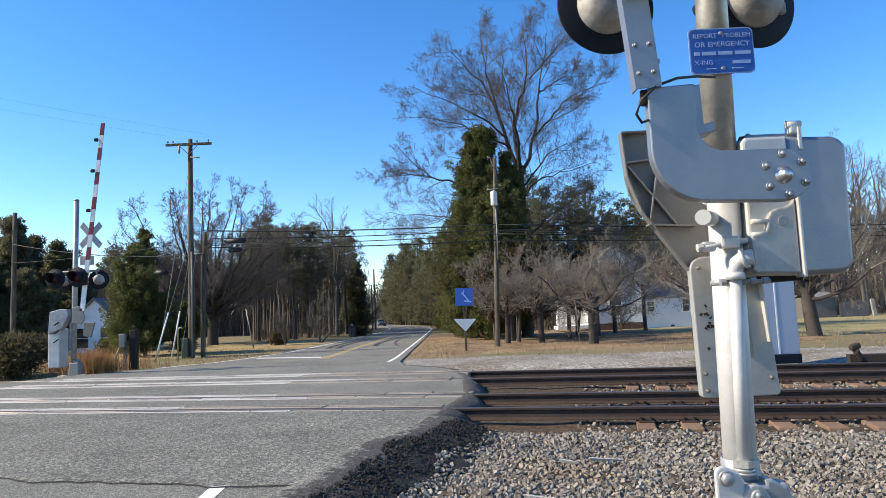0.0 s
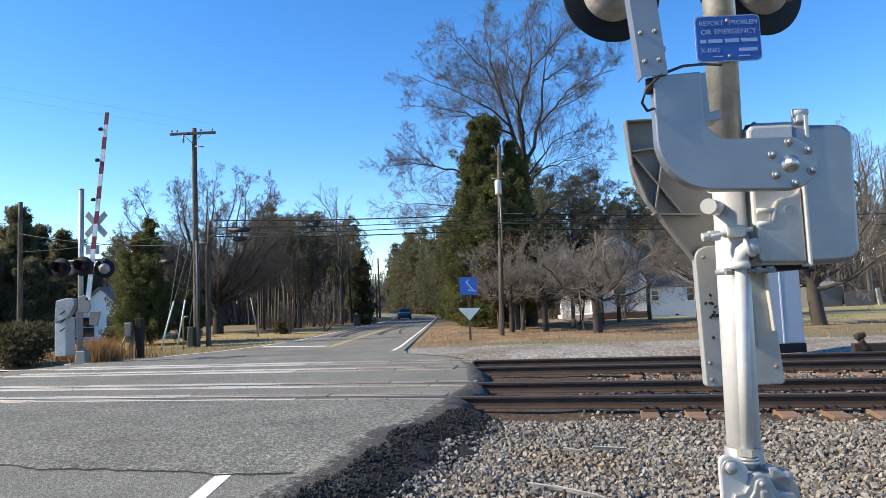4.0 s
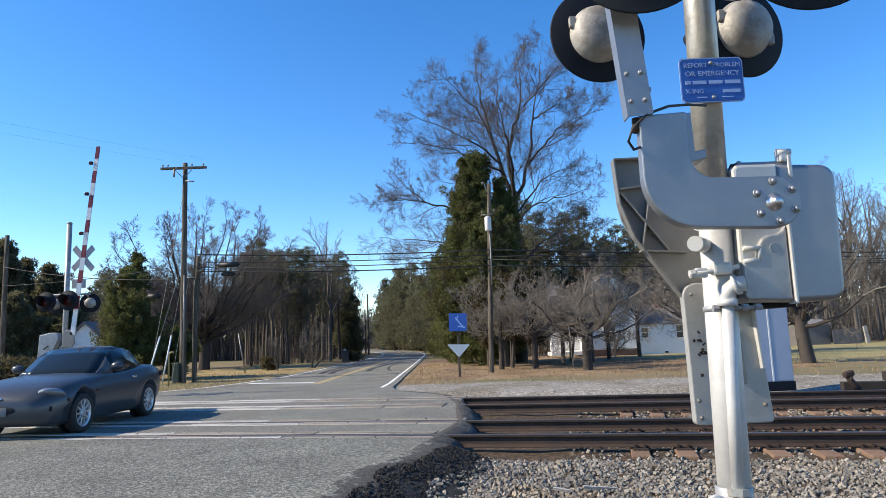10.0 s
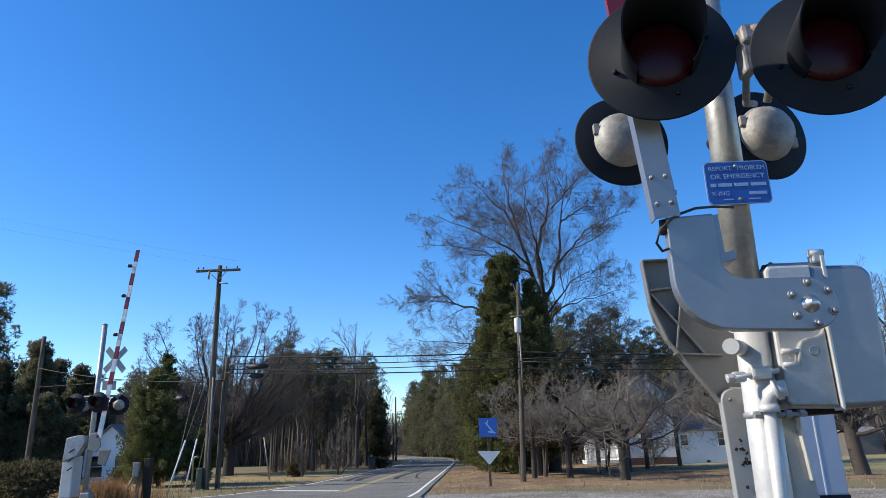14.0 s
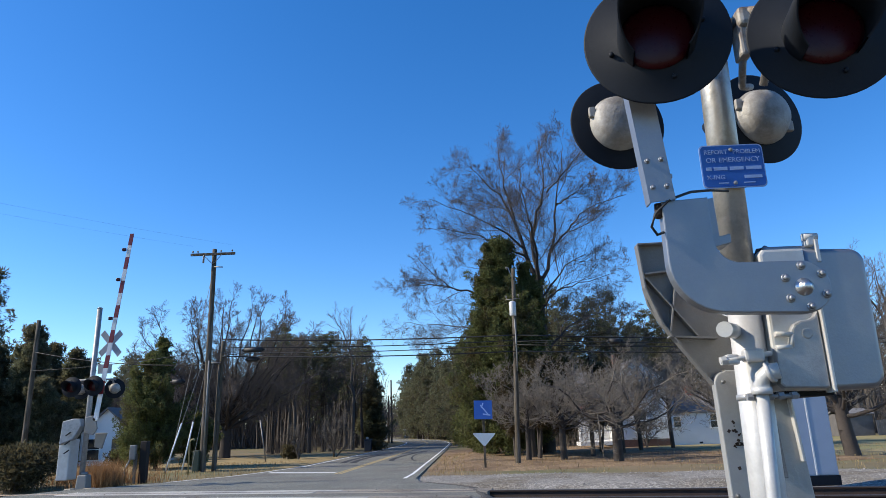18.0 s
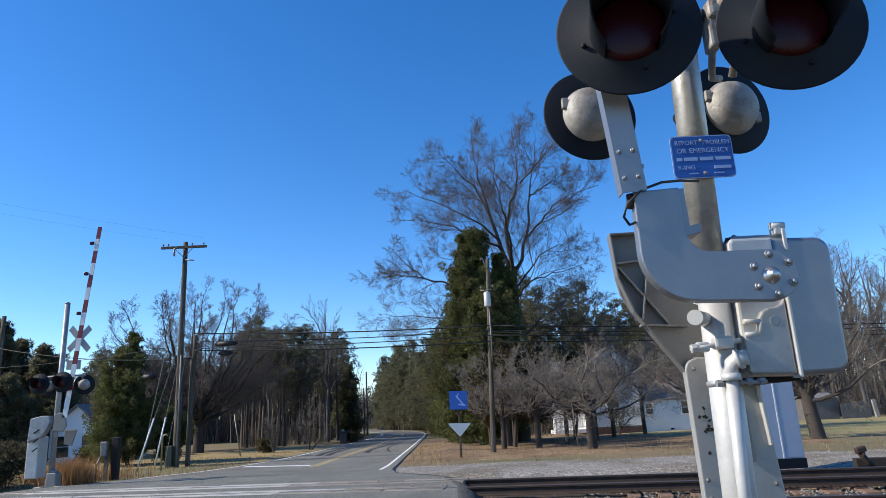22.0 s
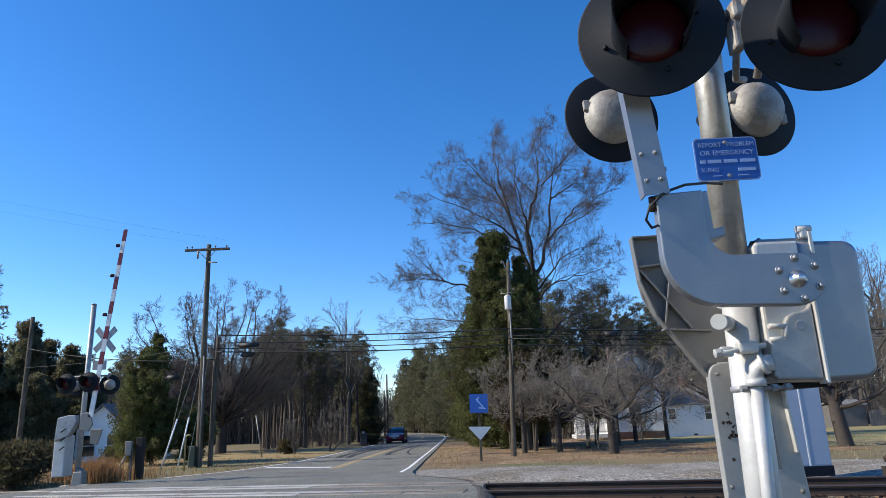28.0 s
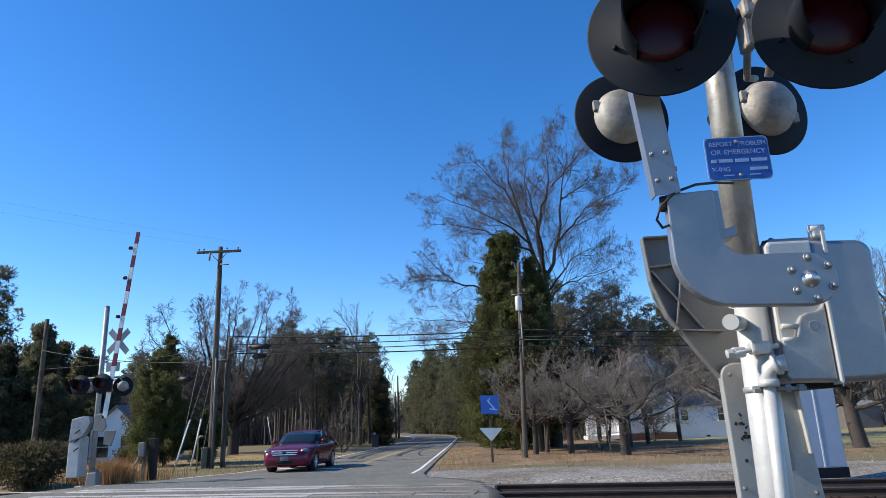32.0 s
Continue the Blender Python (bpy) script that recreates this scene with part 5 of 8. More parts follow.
def bare_tree(seed, height, cfg, trunk_r, mat_=None, bark=None):
    rnd = random.Random(seed)
    segs = []
    grow(rnd, segs, Vector((0, 0, -0.2)), Vector((rnd.uniform(-0.04, 0.04), rnd.uniform(-0.04, 0.04), 1)).normalized(), height, trunk_r, 0, cfg)
    a = np.asarray(segs)
    trunk = a[:, 3] > trunk_r * 0.12
    flare = a[:, 2] < 0.3
    a[flare & trunk, 3] *= 1.35
    return limbs(a[trunk], "trunk", bark or M_BARK), limbs(a[~trunk], "crown", mat_ or M_TWIG)


def tree_of(meshes, at, label, category="tree", group="", name="bare_tree", turn=0.0, size=1.0):
    t = thing(name, Matrix.Translation(at) @ Matrix.Rotation(turn, 4, "Z"), label, category, group)
    t.scale = (size,) * 3 if isinstance(size, (int, float)) else size
    for m in meshes:
        if m:
            part(m.name.split(".")[0], m, None, t)
    return t


def tufts(name, centres, radii, count, size, material, seed, up=0.3, flat=0.8, wide=0.2):
    """Many small leaf blades, gathered in clumps round the given centres."""
    rng = np.random.default_rng(seed)
    c = np.repeat(np.asarray(centres, float), count, 0)
    r = np.repeat(np.asarray(radii, float), count)
    d = rng.normal(size=c.shape)
    d /= np.linalg.norm(d, axis=1, keepdims=True)
    p = c + d * (r * rng.uniform(0.35, 1.0, len(c)) ** 0.6)[:, None] * [1, 1, flat]
    a = d + rng.normal(size=c.shape) * 0.7 + [0, 0, up]
    a /= np.linalg.norm(a, axis=1, keepdims=True)
    b = np.cross(a, rng.normal(size=c.shape))
    b /= np.linalg.norm(b, axis=1, keepdims=True)
    s = (size * rng.uniform(0.6, 1.4, len(c)))[:, None]
    v = np.stack([p - b * s * wide, p + b * s * wide, p + a * s], 1).reshape(-1, 3)
    return raw(name, v, np.arange(len(v)).reshape(-1, 3), material)


def cedar(seed, h, w, clumps=420, blades=60, size=0.28, low=0.02, material=None, power=0.85):
    """A dense pointed evergreen with ragged edges."""
    rnd = random.Random(seed)
    segs = [(0, 0, -0.2, w * 0.05 + 0.08, 0, 0, h * 0.9, 0.02)]
    cs, rs = [], []
    lobes = [(rnd.uniform(0, 6.28), rnd.uniform(0.7, 1.2)) for _ in range(7)]
    for _ in range(clumps):
        t = rnd.random() ** 1.25
        z = h * (low + (1 - low) * t)
        a = rnd.uniform(0, 6.28)
        rr = w / 2 * (1 - t) ** power * (0.78 + 0.34 * math.sin(3 * a + lobes[int(t * 6.9)][0]) * lobes[int(t * 6.9)][1]) * rnd.uniform(0.55, 1.08)
        cs.append((rr * math.cos(a), rr * math.sin(a), z))
        rs.append((0.25 + 0.08 * w) * (1.15 - 0.75 * t) * rnd.uniform(0.6, 1.2))
        if rnd.random() < 0.25:
            segs.append((0, 0, z * 0.92, 0.03, *cs[-1], 0.008))
    return limbs(segs, "trunk", M_DARKBARK), None, tufts("foliage", cs, rs, blades, size, material or M_CEDAR, seed, 0.55, 1.3)


def pine(seed, h, crown, bare=0.4, clumps=90, blades=70, size=0.42, material=None):
    """A tall pine: bare trunk below, ragged tufts on short limbs above."""
    rnd = random.Random(seed)
    segs, p, d = [], Vector((0, 0, -0.2)), Vector((rnd.uniform(-0.03, 0.03), rnd.uniform(-0.03, 0.03), 1))
    r = 0.016 * h
    for i in range(10):
        q = p + d * h / 10
        segs.append((*p, r * (1 - i * 0.085), *q, r * (1 - (i + 1) * 0.085)))
        p, d = q, (d + Vector((rnd.gauss(0, 0.02), rnd.gauss(0, 0.02), 0))).normalized()
    cs, rs = [], []
    for _ in range(clumps):
        t = bare + (1 - bare) * rnd.random() ** 0.85
        i = min(int(t * 10), 9)
        b = Vector(segs[i][:3]).lerp(Vector(segs[i][4:7]), t * 10 - i)
        a = rnd.uniform(0, 6.28)
        k = (t - bare) / (1 - bare)
        rr = crown * (0.25 + 0.75 * math.sin(math.pi * min(0.15 + 0.85 * k, 1) ** 0.8)) * rnd.uniform(0.3, 1.0)
        e = b + Vector((rr * math.cos(a), rr * math.sin(a), rr * rnd.uniform(0.0, 0.45)))
        segs.append((*b, 0.05 * (1.1 - t), *e, 0.012))
        cs.append(e)
        rs.append(rnd.uniform(0.3, 1.0) * crown * 0.17)
    return limbs(segs, "trunk", M_DARKBARK), None, tufts("foliage", cs, rs, blades, size, material or M_PINE, seed, 0.4, 0.7)


def crowned(segs, trunk_r, bark, twig):
    a = np.asarray(segs)
    thick = a[:, 3] > trunk_r
    return limbs(a[thick], "trunk", bark), limbs(a[~thick], "crown", twig)


def evergreen(seed, h, w, low=0.04, belly=0.25, sprays=150, each=4, blades=46, size=0.2, material=None, tip=0.6, leaders=2, rag=0.5, soft=0.11, steep=0.5):
    """A ragged evergreen: sprays of foliage along rising boughs, gaps between them."""
    rnd = random.Random(seed)
    tops = [(0.0, 0.0, h)] + [(rnd.uniform(-0.16, 0.16) * w, rnd.uniform(-0.16, 0.16) * w, h * rnd.uniform(0.72, 0.93)) for _ in range(leaders - 1)]
    segs = [(0, 0, -0.2, 0.013 * h + 0.04, x * 0.6, y * 0.6, z * 0.55, 0.008 * h) for x, y, z in tops] + [(x * 0.6, y * 0.6, z * 0.55, 0.008 * h, x, y, z, 0.01) for x, y, z in tops]
    lobes = [(rnd.uniform(0, 6.28), rnd.random(), rnd.uniform(-rag, rag)) for _ in range(16)]
    cs, rs = [], []
    for k in range(sprays):
        x, y, z = tops[k % len(tops)]
        t = low + (1 - low) * rnd.random() ** 1.15
        a = rnd.uniform(0, 6.28)
        full = min(1.0, (t - low + 0.12) / belly) * max(1 - t, 0.0) ** tip
        full *= 1 + sum(v * math.exp(-((t - q) / 0.12) ** 2) * max(0, math.cos(a - b)) for b, q, v in lobes)
        L = max(w / 2 * full * rnd.uniform(0.55, 1.12), 0.05 * w)
        s = Vector((x, y, z)) * (t if t < 0.99 else 0.99)
        d = Vector((math.cos(a), math.sin(a), steep * rnd.uniform(0.3, 1.5)))
        e = s + d * L
        segs.append((*s, 0.03, *e, 0.008))
        for m in range(each):
            f = 0.42 + 0.58 * (m + rnd.random() * 0.6) / each
            p = s + d * L * f
            cs.append((p.x + rnd.gauss(0, 0.05) * w, p.y + rnd.gauss(0, 0.05) * w, p.z + rnd.gauss(0, 0.02) * w))
            rs.append(w * soft * (1.25 - 0.6 * f) * rnd.uniform(0.6, 1.2) * (1.1 - 0.55 * t))
    for x, y, z in tops:
        for m in range(6):
            cs.append((x * (1 - m * 0.03), y, z - m * 0.035 * h))
            rs.append(0.015 * w * (1.5 + m))
    return limbs(segs, "trunk", M_DARKBARK), None, tufts("foliage", cs, rs, blades, size, material or M_CEDAR, seed, 0.55, 1.15)


def along_line(pts, n):
    """n + 1 points evenly spaced along a smooth line through the given ones."""
    p = np.asarray(pts, float)
    m = len(p)
    t = np.linspace(0, m - 1, n + 1)
    i = np.minimum(t.astype(int), m - 2)
    u = (t - i)[:, None]
    p0, p1, p2, p3 = p[np.maximum(i - 1, 0)], p[i], p[i + 1], p[np.minimum(i + 2, m - 1)]
    return 0.5 * (2 * p1 + (p2 - p0) * u + (2 * p0 - 5 * p1 + 4 * p2 - p3) * u ** 2 + (3 * p1 - p0 - 3 * p2 + p3) * u ** 3)


def sprout(rng, pts, rad, each, length, angle, lift, minr, n=4, first=0.15, thin=0.55, wob=0.11):
    """Side branches of equal-pointed branches pts (m, k, 3) with radii rad (m, k)."""
    m, k = pts.shape[:2]
    t = first + (1 - first) * (np.arange(each)[None] + rng.random((m, each))) / each
    i = np.minimum((t * (k - 1)).astype(int), k - 2)
    u = t * (k - 1) - i
    r_ = np.arange(m)[:, None]
    a, b = pts[r_, i], pts[r_, i + 1]
    p = (a + (b - a) * u[..., None]).reshape(-1, 3)
    r0 = (rad[r_, i] + (rad[r_, i + 1] - rad[r_, i]) * u).ravel()
    d = (b - a).reshape(-1, 3)
    d /= np.linalg.norm(d, axis=1, keepdims=True) + 1e-9
    side = np.cross(d, rng.normal(size=d.shape))
    side /= np.linalg.norm(side, axis=1, keepdims=True) + 1e-9
    ang = np.radians(rng.uniform(angle[0], angle[1], len(d)))[:, None]
    c = d * np.cos(ang) + side * np.sin(ang)
    own = np.linalg.norm(np.diff(pts, axis=1), axis=2).sum(1).repeat(each)
    L = np.minimum(own, 5.5) * length * rng.uniform(0.5, 1.2, len(d)) * (1.15 - 0.6 * t.ravel())
    out = np.empty((len(p), n + 1, 3))
    out[:, 0] = p
    for q in range(n):
        c = c + rng.normal(0, wob, c.shape) + np.array([0, 0, lift])
        c /= np.linalg.norm(c, axis=1, keepdims=True) + 1e-9
        out[:, q + 1] = out[:, q] + c * (L / n)[:, None]
    rr = np.maximum(np.minimum(r0 * thin, L * 0.0085 + minr * 0.4), minr)[:, None] * np.linspace(1, 0.4, n + 1)[None]
    return out, np.maximum(rr, minr * 0.6)


def pieces(pts, rad):
    return np.c_[pts[:, :-1].reshape(-1, 3), rad[:, :-1].ravel(), pts[:, 1:].reshape(-1, 3), rad[:, 1:].ravel()]


def hardwood(seed, boughs, levels, minr, thick, bark, twig, k=12):
    """A bare tree: hand-set boughs (points, first radius, last radius), then branches and twigs sprouting out of them level by level."""
    rng = np.random.default_rng(seed)
    pts = np.stack([along_line(b[0], k) for b in boughs])
    jog = rng.normal(0, 0.008, pts.shape) * np.array([len(b) <= 3 for b in boughs])[:, None, None] * np.linalg.norm(np.diff(pts, axis=1), axis=2).sum(1)[:, None, None]
    jog[:, (0, -1)] = 0
    pts = pts + jog
    rad = np.stack([np.linspace(b[1], b[2], k + 1) if len(b) > 3 else b[2] + (b[1] - b[2]) * np.linspace(1, 0, k + 1) ** 1.3 for b in boughs])
    out = [pieces(pts, rad)]
    bare = np.array([len(b) > 3 for b in boughs])
    pts, rad = pts[~bare], rad[~bare]
    for each, length, angle, lift, n in levels:
        pts, rad = sprout(rng, pts, rad, each, length, angle, lift, minr, n)
        out.append(pieces(pts, rad))
    a = np.concatenate(out)
    big = a[:, 3] > thick
    return limbs(a[big], "trunk", bark), limbs(a[~big], "crown", twig)


def fan(seed, fork, h, w, count, r, crook=0.0, low=0.12, spread=78):
    """Boughs that fan out of a short trunk into a round crown h high and w wide."""
    rnd = random.Random(seed)
    out = [([(0, 0, -0.25), (rnd.uniform(-0.05, 0.05), 0, fork * 0.5), (0, 0, fork * 1.12)], r * 1.05, r * 0.8, "trunk")]
    for q in range(count):
        t = (q + 0.5) / count
        tilt = radians(5 + (spread - 5) * t ** 0.85)
        a = q * 2.4 + rnd.uniform(-0.3, 0.3)
        z0 = fork * (1.1 - 0.35 * t)
        rise, run = (h - z0) * math.cos(tilt) ** 0.6 * rnd.uniform(0.9, 0.98), w / 2 * math.sin(tilt) ** 0.75 * rnd.uniform(0.88, 1.02)
        rise = max(rise, low * h)
        line = [(0, 0, z0)]
        for f in (0.3, 0.62, 1.0):
            g = f ** 1.25 if tilt < 0.9 else f
            jx, jy, jz = (rnd.uniform(-crook, crook) * w for _ in range(3))
            line.append((run * f ** 0.85 * math.cos(a) + jx, run * f ** 0.85 * math.sin(a) + jy, z0 + rise * g + jz * 0.6))
        out.append((line, r * 0.44 * (1.1 - 0.4 * t), r * 0.06))
    return out


def spot(x, y):
    return (x, y, ground_z(x, y))


# the great bare tree behind the roadside pole
GREAT = [
    ([(0.0, 0, -0.3), (0.1, 0, 5), (0.1, 0.1, 8.5), (0.1, 0.1, 11.2)], 0.42, 0.24, "trunk"),
    ([(0.1, 0.1, 10.6), (-0.7, 0.5, 13.7), (-1.35, 0.8, 16.2), (-1.8, 0.9, 18.7), (-2.0, 0.8, 21.2)], 0.166, 0.018),
    ([(-0.8, 0.5, 14.0), (-1.8, 1.2, 16.9), (-3.1, 1.5, 18.7), (-4.4, 1.6, 20.0)], 0.0936, 0.015),
    ([(0.1, 0.1, 11.0), (0.0, -0.6, 14.6), (0.8, -1.0, 17.1), (0.6, -1.2, 20.6)], 0.151, 0.018),
    ([(0.1, 0.1, 10.2), (1.3, 0.4, 13.5), (1.9, 0.7, 17.1), (2.6, 0.9, 20.6)], 0.151, 0.018),
    ([(1.25, 0.4, 13.2), (2.6, -0.3, 14.6), (3.8, -0.6, 15.6), (6.2, -0.8, 16.3)], 0.0864, 0.015),
    ([(-0.6, 0.4, 13.2), (-2.2, 0.2, 14.5), (-4.2, 0.0, 15.6), (-7.0, -0.2, 16.8)], 0.0936, 0.015),
    ([(-0.4, 0.3, 12.4), (-2.6, -0.5, 13.5), (-4.7, -0.9, 14.1), (-7.0, -1.2, 14.4)], 0.0864, 0.015),
    ([(0.0, 0.0, 9.0), (-2.9, 0.4, 9.9), (-5.2, 0.6, 10.6), (-6.8, 0.6, 11.5), (-7.9, 0.6, 13.0)], 0.115, 0.015),
    ([(-5.0, 0.6, 10.5), (-6.7, 0.3, 10.9), (-8.9, 0.0, 10.8)], 0.0576, 0.012),
    ([(0.1, 0.0, 8.8), (1.0, -0.3, 9.9), (2.6, -0.6, 10.4), (5.0, -0.8, 11.0)], 0.0936, 0.015),
    ([(0.0, 0.0, 6.4), (-3.5, 0.8, 7.7), (-6.0, 1.2, 8.3), (-9.0, 1.4, 8.6)], 0.0936, 0.012),
    ([(0.0, 0.0, 5.6), (-4.0, -1.2, 6.8), (-7.8, -1.6, 6.8)], 0.072, 0.012),
    ([(0.1, 0.0, 5.8), (1.6, 0.4, 7.6), (3.4, 0.6, 8.5), (5.0, 0.7, 9.0)], 0.0864, 0.012),
    ([(0.1, 0.1, 11.0), (0.2, 2.4, 13.5), (0.0, 4.0, 16.0), (-0.4, 4.8, 18.5)], 0.122, 0.018),
    ([(0.1, 0.1, 10.6), (-0.2, -2.2, 12.8), (-0.8, -3.9, 14.6), (-1.2, -5.0, 16.8)], 0.122, 0.018),
    ([(-1.2, 0.8, 15.8), (-2.6, 2.2, 17.0), (-4.6, 3.0, 17.8)], 0.0648, 0.012),
    ([(0.9, -1.0, 16.6), (2.4, -2.2, 18.0), (3.6, -2.8, 19.4)], 0.0648, 0.012),
    ([(1.7, 0.6, 16.2), (3.2, 1.6, 17.4), (4.8, 2.2, 18.4)], 0.0648, 0.012),
    ([(0.3, 0.1, 9.8), (2.6, 1.6, 12.4), (4.6, 2.4, 13.4)], 0.0792, 0.012),
    ([(0.0, 0.1, 10.2), (-2.0, 2.0, 12.0), (-4.6, 3.0, 12.6)], 0.0792, 0.012),
]
tree_of(hardwood(7, GREAT, [(11, 0.62, (28, 56), 0.04, 6), (10, 0.56, (28, 56), 0.04, 5), (8, 0.58, (26, 56), 0.03, 3), (5, 0.66, (24, 54), 0.02, 2)], 0.0050, 0.06, M_CROWN, M_HAZE), spot(5.2, 43), "huge spreading bare hardwood with grey bark in the yard")


def lone(meshes, x, y, label, name="bare_tree", group="", turn=0.0, size=1.0):
    return tree_of([m for m in meshes if m], spot(x, y), label, "tree", group, name, turn, size)


lone(evergreen(3, 12.6, 6.6, 0.02, 0.2, 520, 5, 110, 0.15, leaders=1, tip=0.9, rag=0.4, soft=0.065, steep=0.9), 2.5, 40.5, "tall ragged green cedar beside the big bare tree", "cedar_tree")
lone(evergreen(4, 11.4, 4.2, 0.03, 0.25, 260, 5, 100, 0.15, leaders=2, tip=0.75, rag=0.5, soft=0.075, steep=0.9), 4.3, 41.6, "narrow dark green cedar against the big bare tree", "cedar_tree")
lone(evergreen(8, 8.6, 6.0, 0.03, 0.25, 300, 5, 80, 0.15, leaders=3, soft=0.08, steep=0.8), 1.9, 44.5, "broad green cedar beside the road", "cedar_tree")
lone(evergreen(9, 5.6, 5.0, 0.03, 0.2, 180, 5, 50, 0.18, leaders=3, soft=0.09, tip=0.5), 1.5, 46.5, "low spreading green cedar beside the road", "cedar_tree")

# crooked old fruit trees in the yard
for k, (x, y, fork, r, wide, high) in enumerate(((6.35, 29.0, 1.75, 0.22, 7.2, 4.2), (4.6, 32.5, 1.7, 0.17, 6.4, 4.6), (6.6, 36.0, 1.8, 0.12, 6.0, 4.6), (3.6, 36.5, 1.9, 0.2, 6.4, 5.0), (11.7, 31.5, 2.2, 0.15, 6.6, 4.7), (14.9, 38.5, 2.0, 0.16, 7.0, 4.9), (3.0, 33.0, 1.6, 0.14, 5.2, 4.4), (8.6, 38.0, 1.8, 0.15, 6.6, 5.2), (10.7, 42.5, 2.6, 0.14, 7.0, 6.8), (13.4, 45.0, 2.8, 0.14, 7.0, 7.0))):
    boughs = fan(40 + k, fork, high, wide, 9, r, 0.055, 0.3, 84)
    lone(hardwood(40 + k, boughs, [(11, 0.44, (35, 70), 0.14, 4), (8, 0.5, (35, 70), 0.14, 3), (6, 0.6, (30, 65), 0.10, 2)], 0.0080, 0.03, M_BLACKBARK, M_PALETWIG, 8), x, y, "crooked old fruit tree with pale lichened twigs in the yard", "fruit_tree", "yard fruit trees")

for k, (x, y, h, w) in enumerate(((3.75, 35.0, 5.2, 3.4), (5.5, 38.5, 5.4, 3.8), (2.7, 37.0, 4.6, 3.0), (8.0, 41.0, 5.0, 4.0))):
    lone(evergreen(240 + k, h, w, 0.3, 0.3, 110, 4, 60, 0.13, material=M_RUSSET, leaders=2, tip=0.5, rag=0.8, soft=0.09, steep=0.7), x, y, "dark russet winter cedar among the yard trees", "cedar_tree", "russet yard cedars")

# bare trees, shared shapes
ROUNDED = [(12, 0.50, (24, 52), 0.04, 6), (9, 0.54, (24, 52), 0.03, 4), (7, 0.58, (24, 54), 0.02, 3), (3, 0.62, (20, 50), 0.02, 2)]
lone(hardwood(26, fan(26, 2.7, 12.7, 16.4, 32, 0.44, 0.018, 0.12, 80), ROUNDED, 0.0080, 0.05, M_CROWN, M_HAZE), -18.5, 53, "broad round-crowned bare hardwood at the edge of the lawn")
lone(hardwood(22, fan(22, 2.2, 8.6, 8.0, 12, 0.26, 0.02, 0.15), ROUNDED[:3], 0.0095, 0.05, M_CROWN, M_CROWN), -23.5, 58, "smaller bare hardwood behind the pole")
EVERROW = ((-28.4, 49, 8.0, 4.8), (-31.6, 51, 8.8, 5.2), (-29.4, 45, 9.4, 4.6), (-34.6, 46, 8.4, 5.2), (-32.0, 45, 8.0, 4.8), (-38.5, 47, 8.5, 5.5), (-27.2, 43, 5.4, 3.8), (-33, 41, 5.0, 4.5), (-30.2, 42, 5.2, 3.8), (-35.5, 62, 8.0, 4.0), (-26.9, 55.5, 6.6, 3.0))
lone(evergreen(12, 8.4, 4.4, 0.03, 0.2, 170, 4, 46, 0.26, material=M_PINE, soft=0.12), -10.6, 80, "narrow dark evergreen beside the road", "cedar_tree")
lone(evergreen(13, 5.6, 4.0, 0.03, 0.2, 240, 5, 90, 0.11, leaders=3, tip=0.7, rag=0.7, soft=0.07, steep=0.9), -16.1, 34.5, "ragged brownish cedar beside the crossing signal", "cedar_tree")
lone(evergreen(14, 6.7, 3.0, 0.03, 0.2, 150, 4, 80, 0.11, leaders=1, tip=0.9, rag=0.7, soft=0.07, steep=0.9), -16.2, 36.0, "tall thin ragged cedar beside the crossing signal", "cedar_tree")
lone(evergreen(15, 2.7, 2.4, 0.03, 0.2, 100, 4, 70, 0.11, leaders=2, rag=0.7, soft=0.08), -14.4, 37.0, "small ragged cedar behind the pole", "cedar_tree")
for k, (x, y, h, w) in enumerate(EVERROW):
    lone(evergreen(50 + k, h, w, 0.02, 0.2, 210, 5, 70, 0.18, material=M_PINE, leaders=2, tip=0.65, rag=0.7, soft=0.10, steep=0.5), x, y, "dark dense evergreen in a shaded row", "cedar_tree", "evergreen row")

# woods: a few shapes, many trees
PINES = [pine(60 + k, h, c, b, 105, 56, 0.22) for k, (h, c, b) in enumerate(((15, 3.2, 0.38), (14, 3.6, 0.45), (16.5, 3.2, 0.5), (12.5, 3.2, 0.25)))]
LOWPINES = [pine(160 + k, h, c, b, 230, 46, 0.24) for k, (h, c, b) in enumerate(((15, 3.4, 0.04), (12.5, 3.4, 0.03), (14, 3.0, 0.08), (9.5, 3.0, 0.02)))]


def slender(seed, h, r, spread=0.3):
    rnd = random.Random(seed)
    sway = [(rnd.uniform(-0.03, 0.03) * h, rnd.uniform(-0.03, 0.03) * h) for _ in range(4)]
    boughs = [([(0, 0, -0.2), (sway[0][0] * 0.4, sway[0][1] * 0.4, h * 0.33)], r * 1.1, r * 0.85, "trunk"), ([(sway[0][0] * 0.4, sway[0][1] * 0.4, h * 0.33), (sway[1][0], sway[1][1], h * 0.66), (sway[2][0], sway[2][1], h)], r * 0.85, 0.02)]
    for q in range(5):
        a = q * 2.4 + rnd.random()
        z = h * (0.3 + 0.09 * q)
        g = spread * h * rnd.uniform(0.55, 0.8)
        boughs.append(([(sway[0][0] * 0.4, sway[0][1] * 0.4, z), (g * 0.55 * math.cos(a), g * 0.55 * math.sin(a), z + 0.2 * h), (g * math.cos(a), g * math.sin(a), min(z + 0.42 * h, h * 0.97))], r * 0.42, 0.02))
    return hardwood(seed, boughs, [(9, 0.45, (20, 45), 0.08, 4), (6, 0.5, (22, 48), 0.05, 3), (5, 0.6, (22, 50), 0.04, 2)], 0.009, 0.05, M_BARK, M_TWIG, 8)


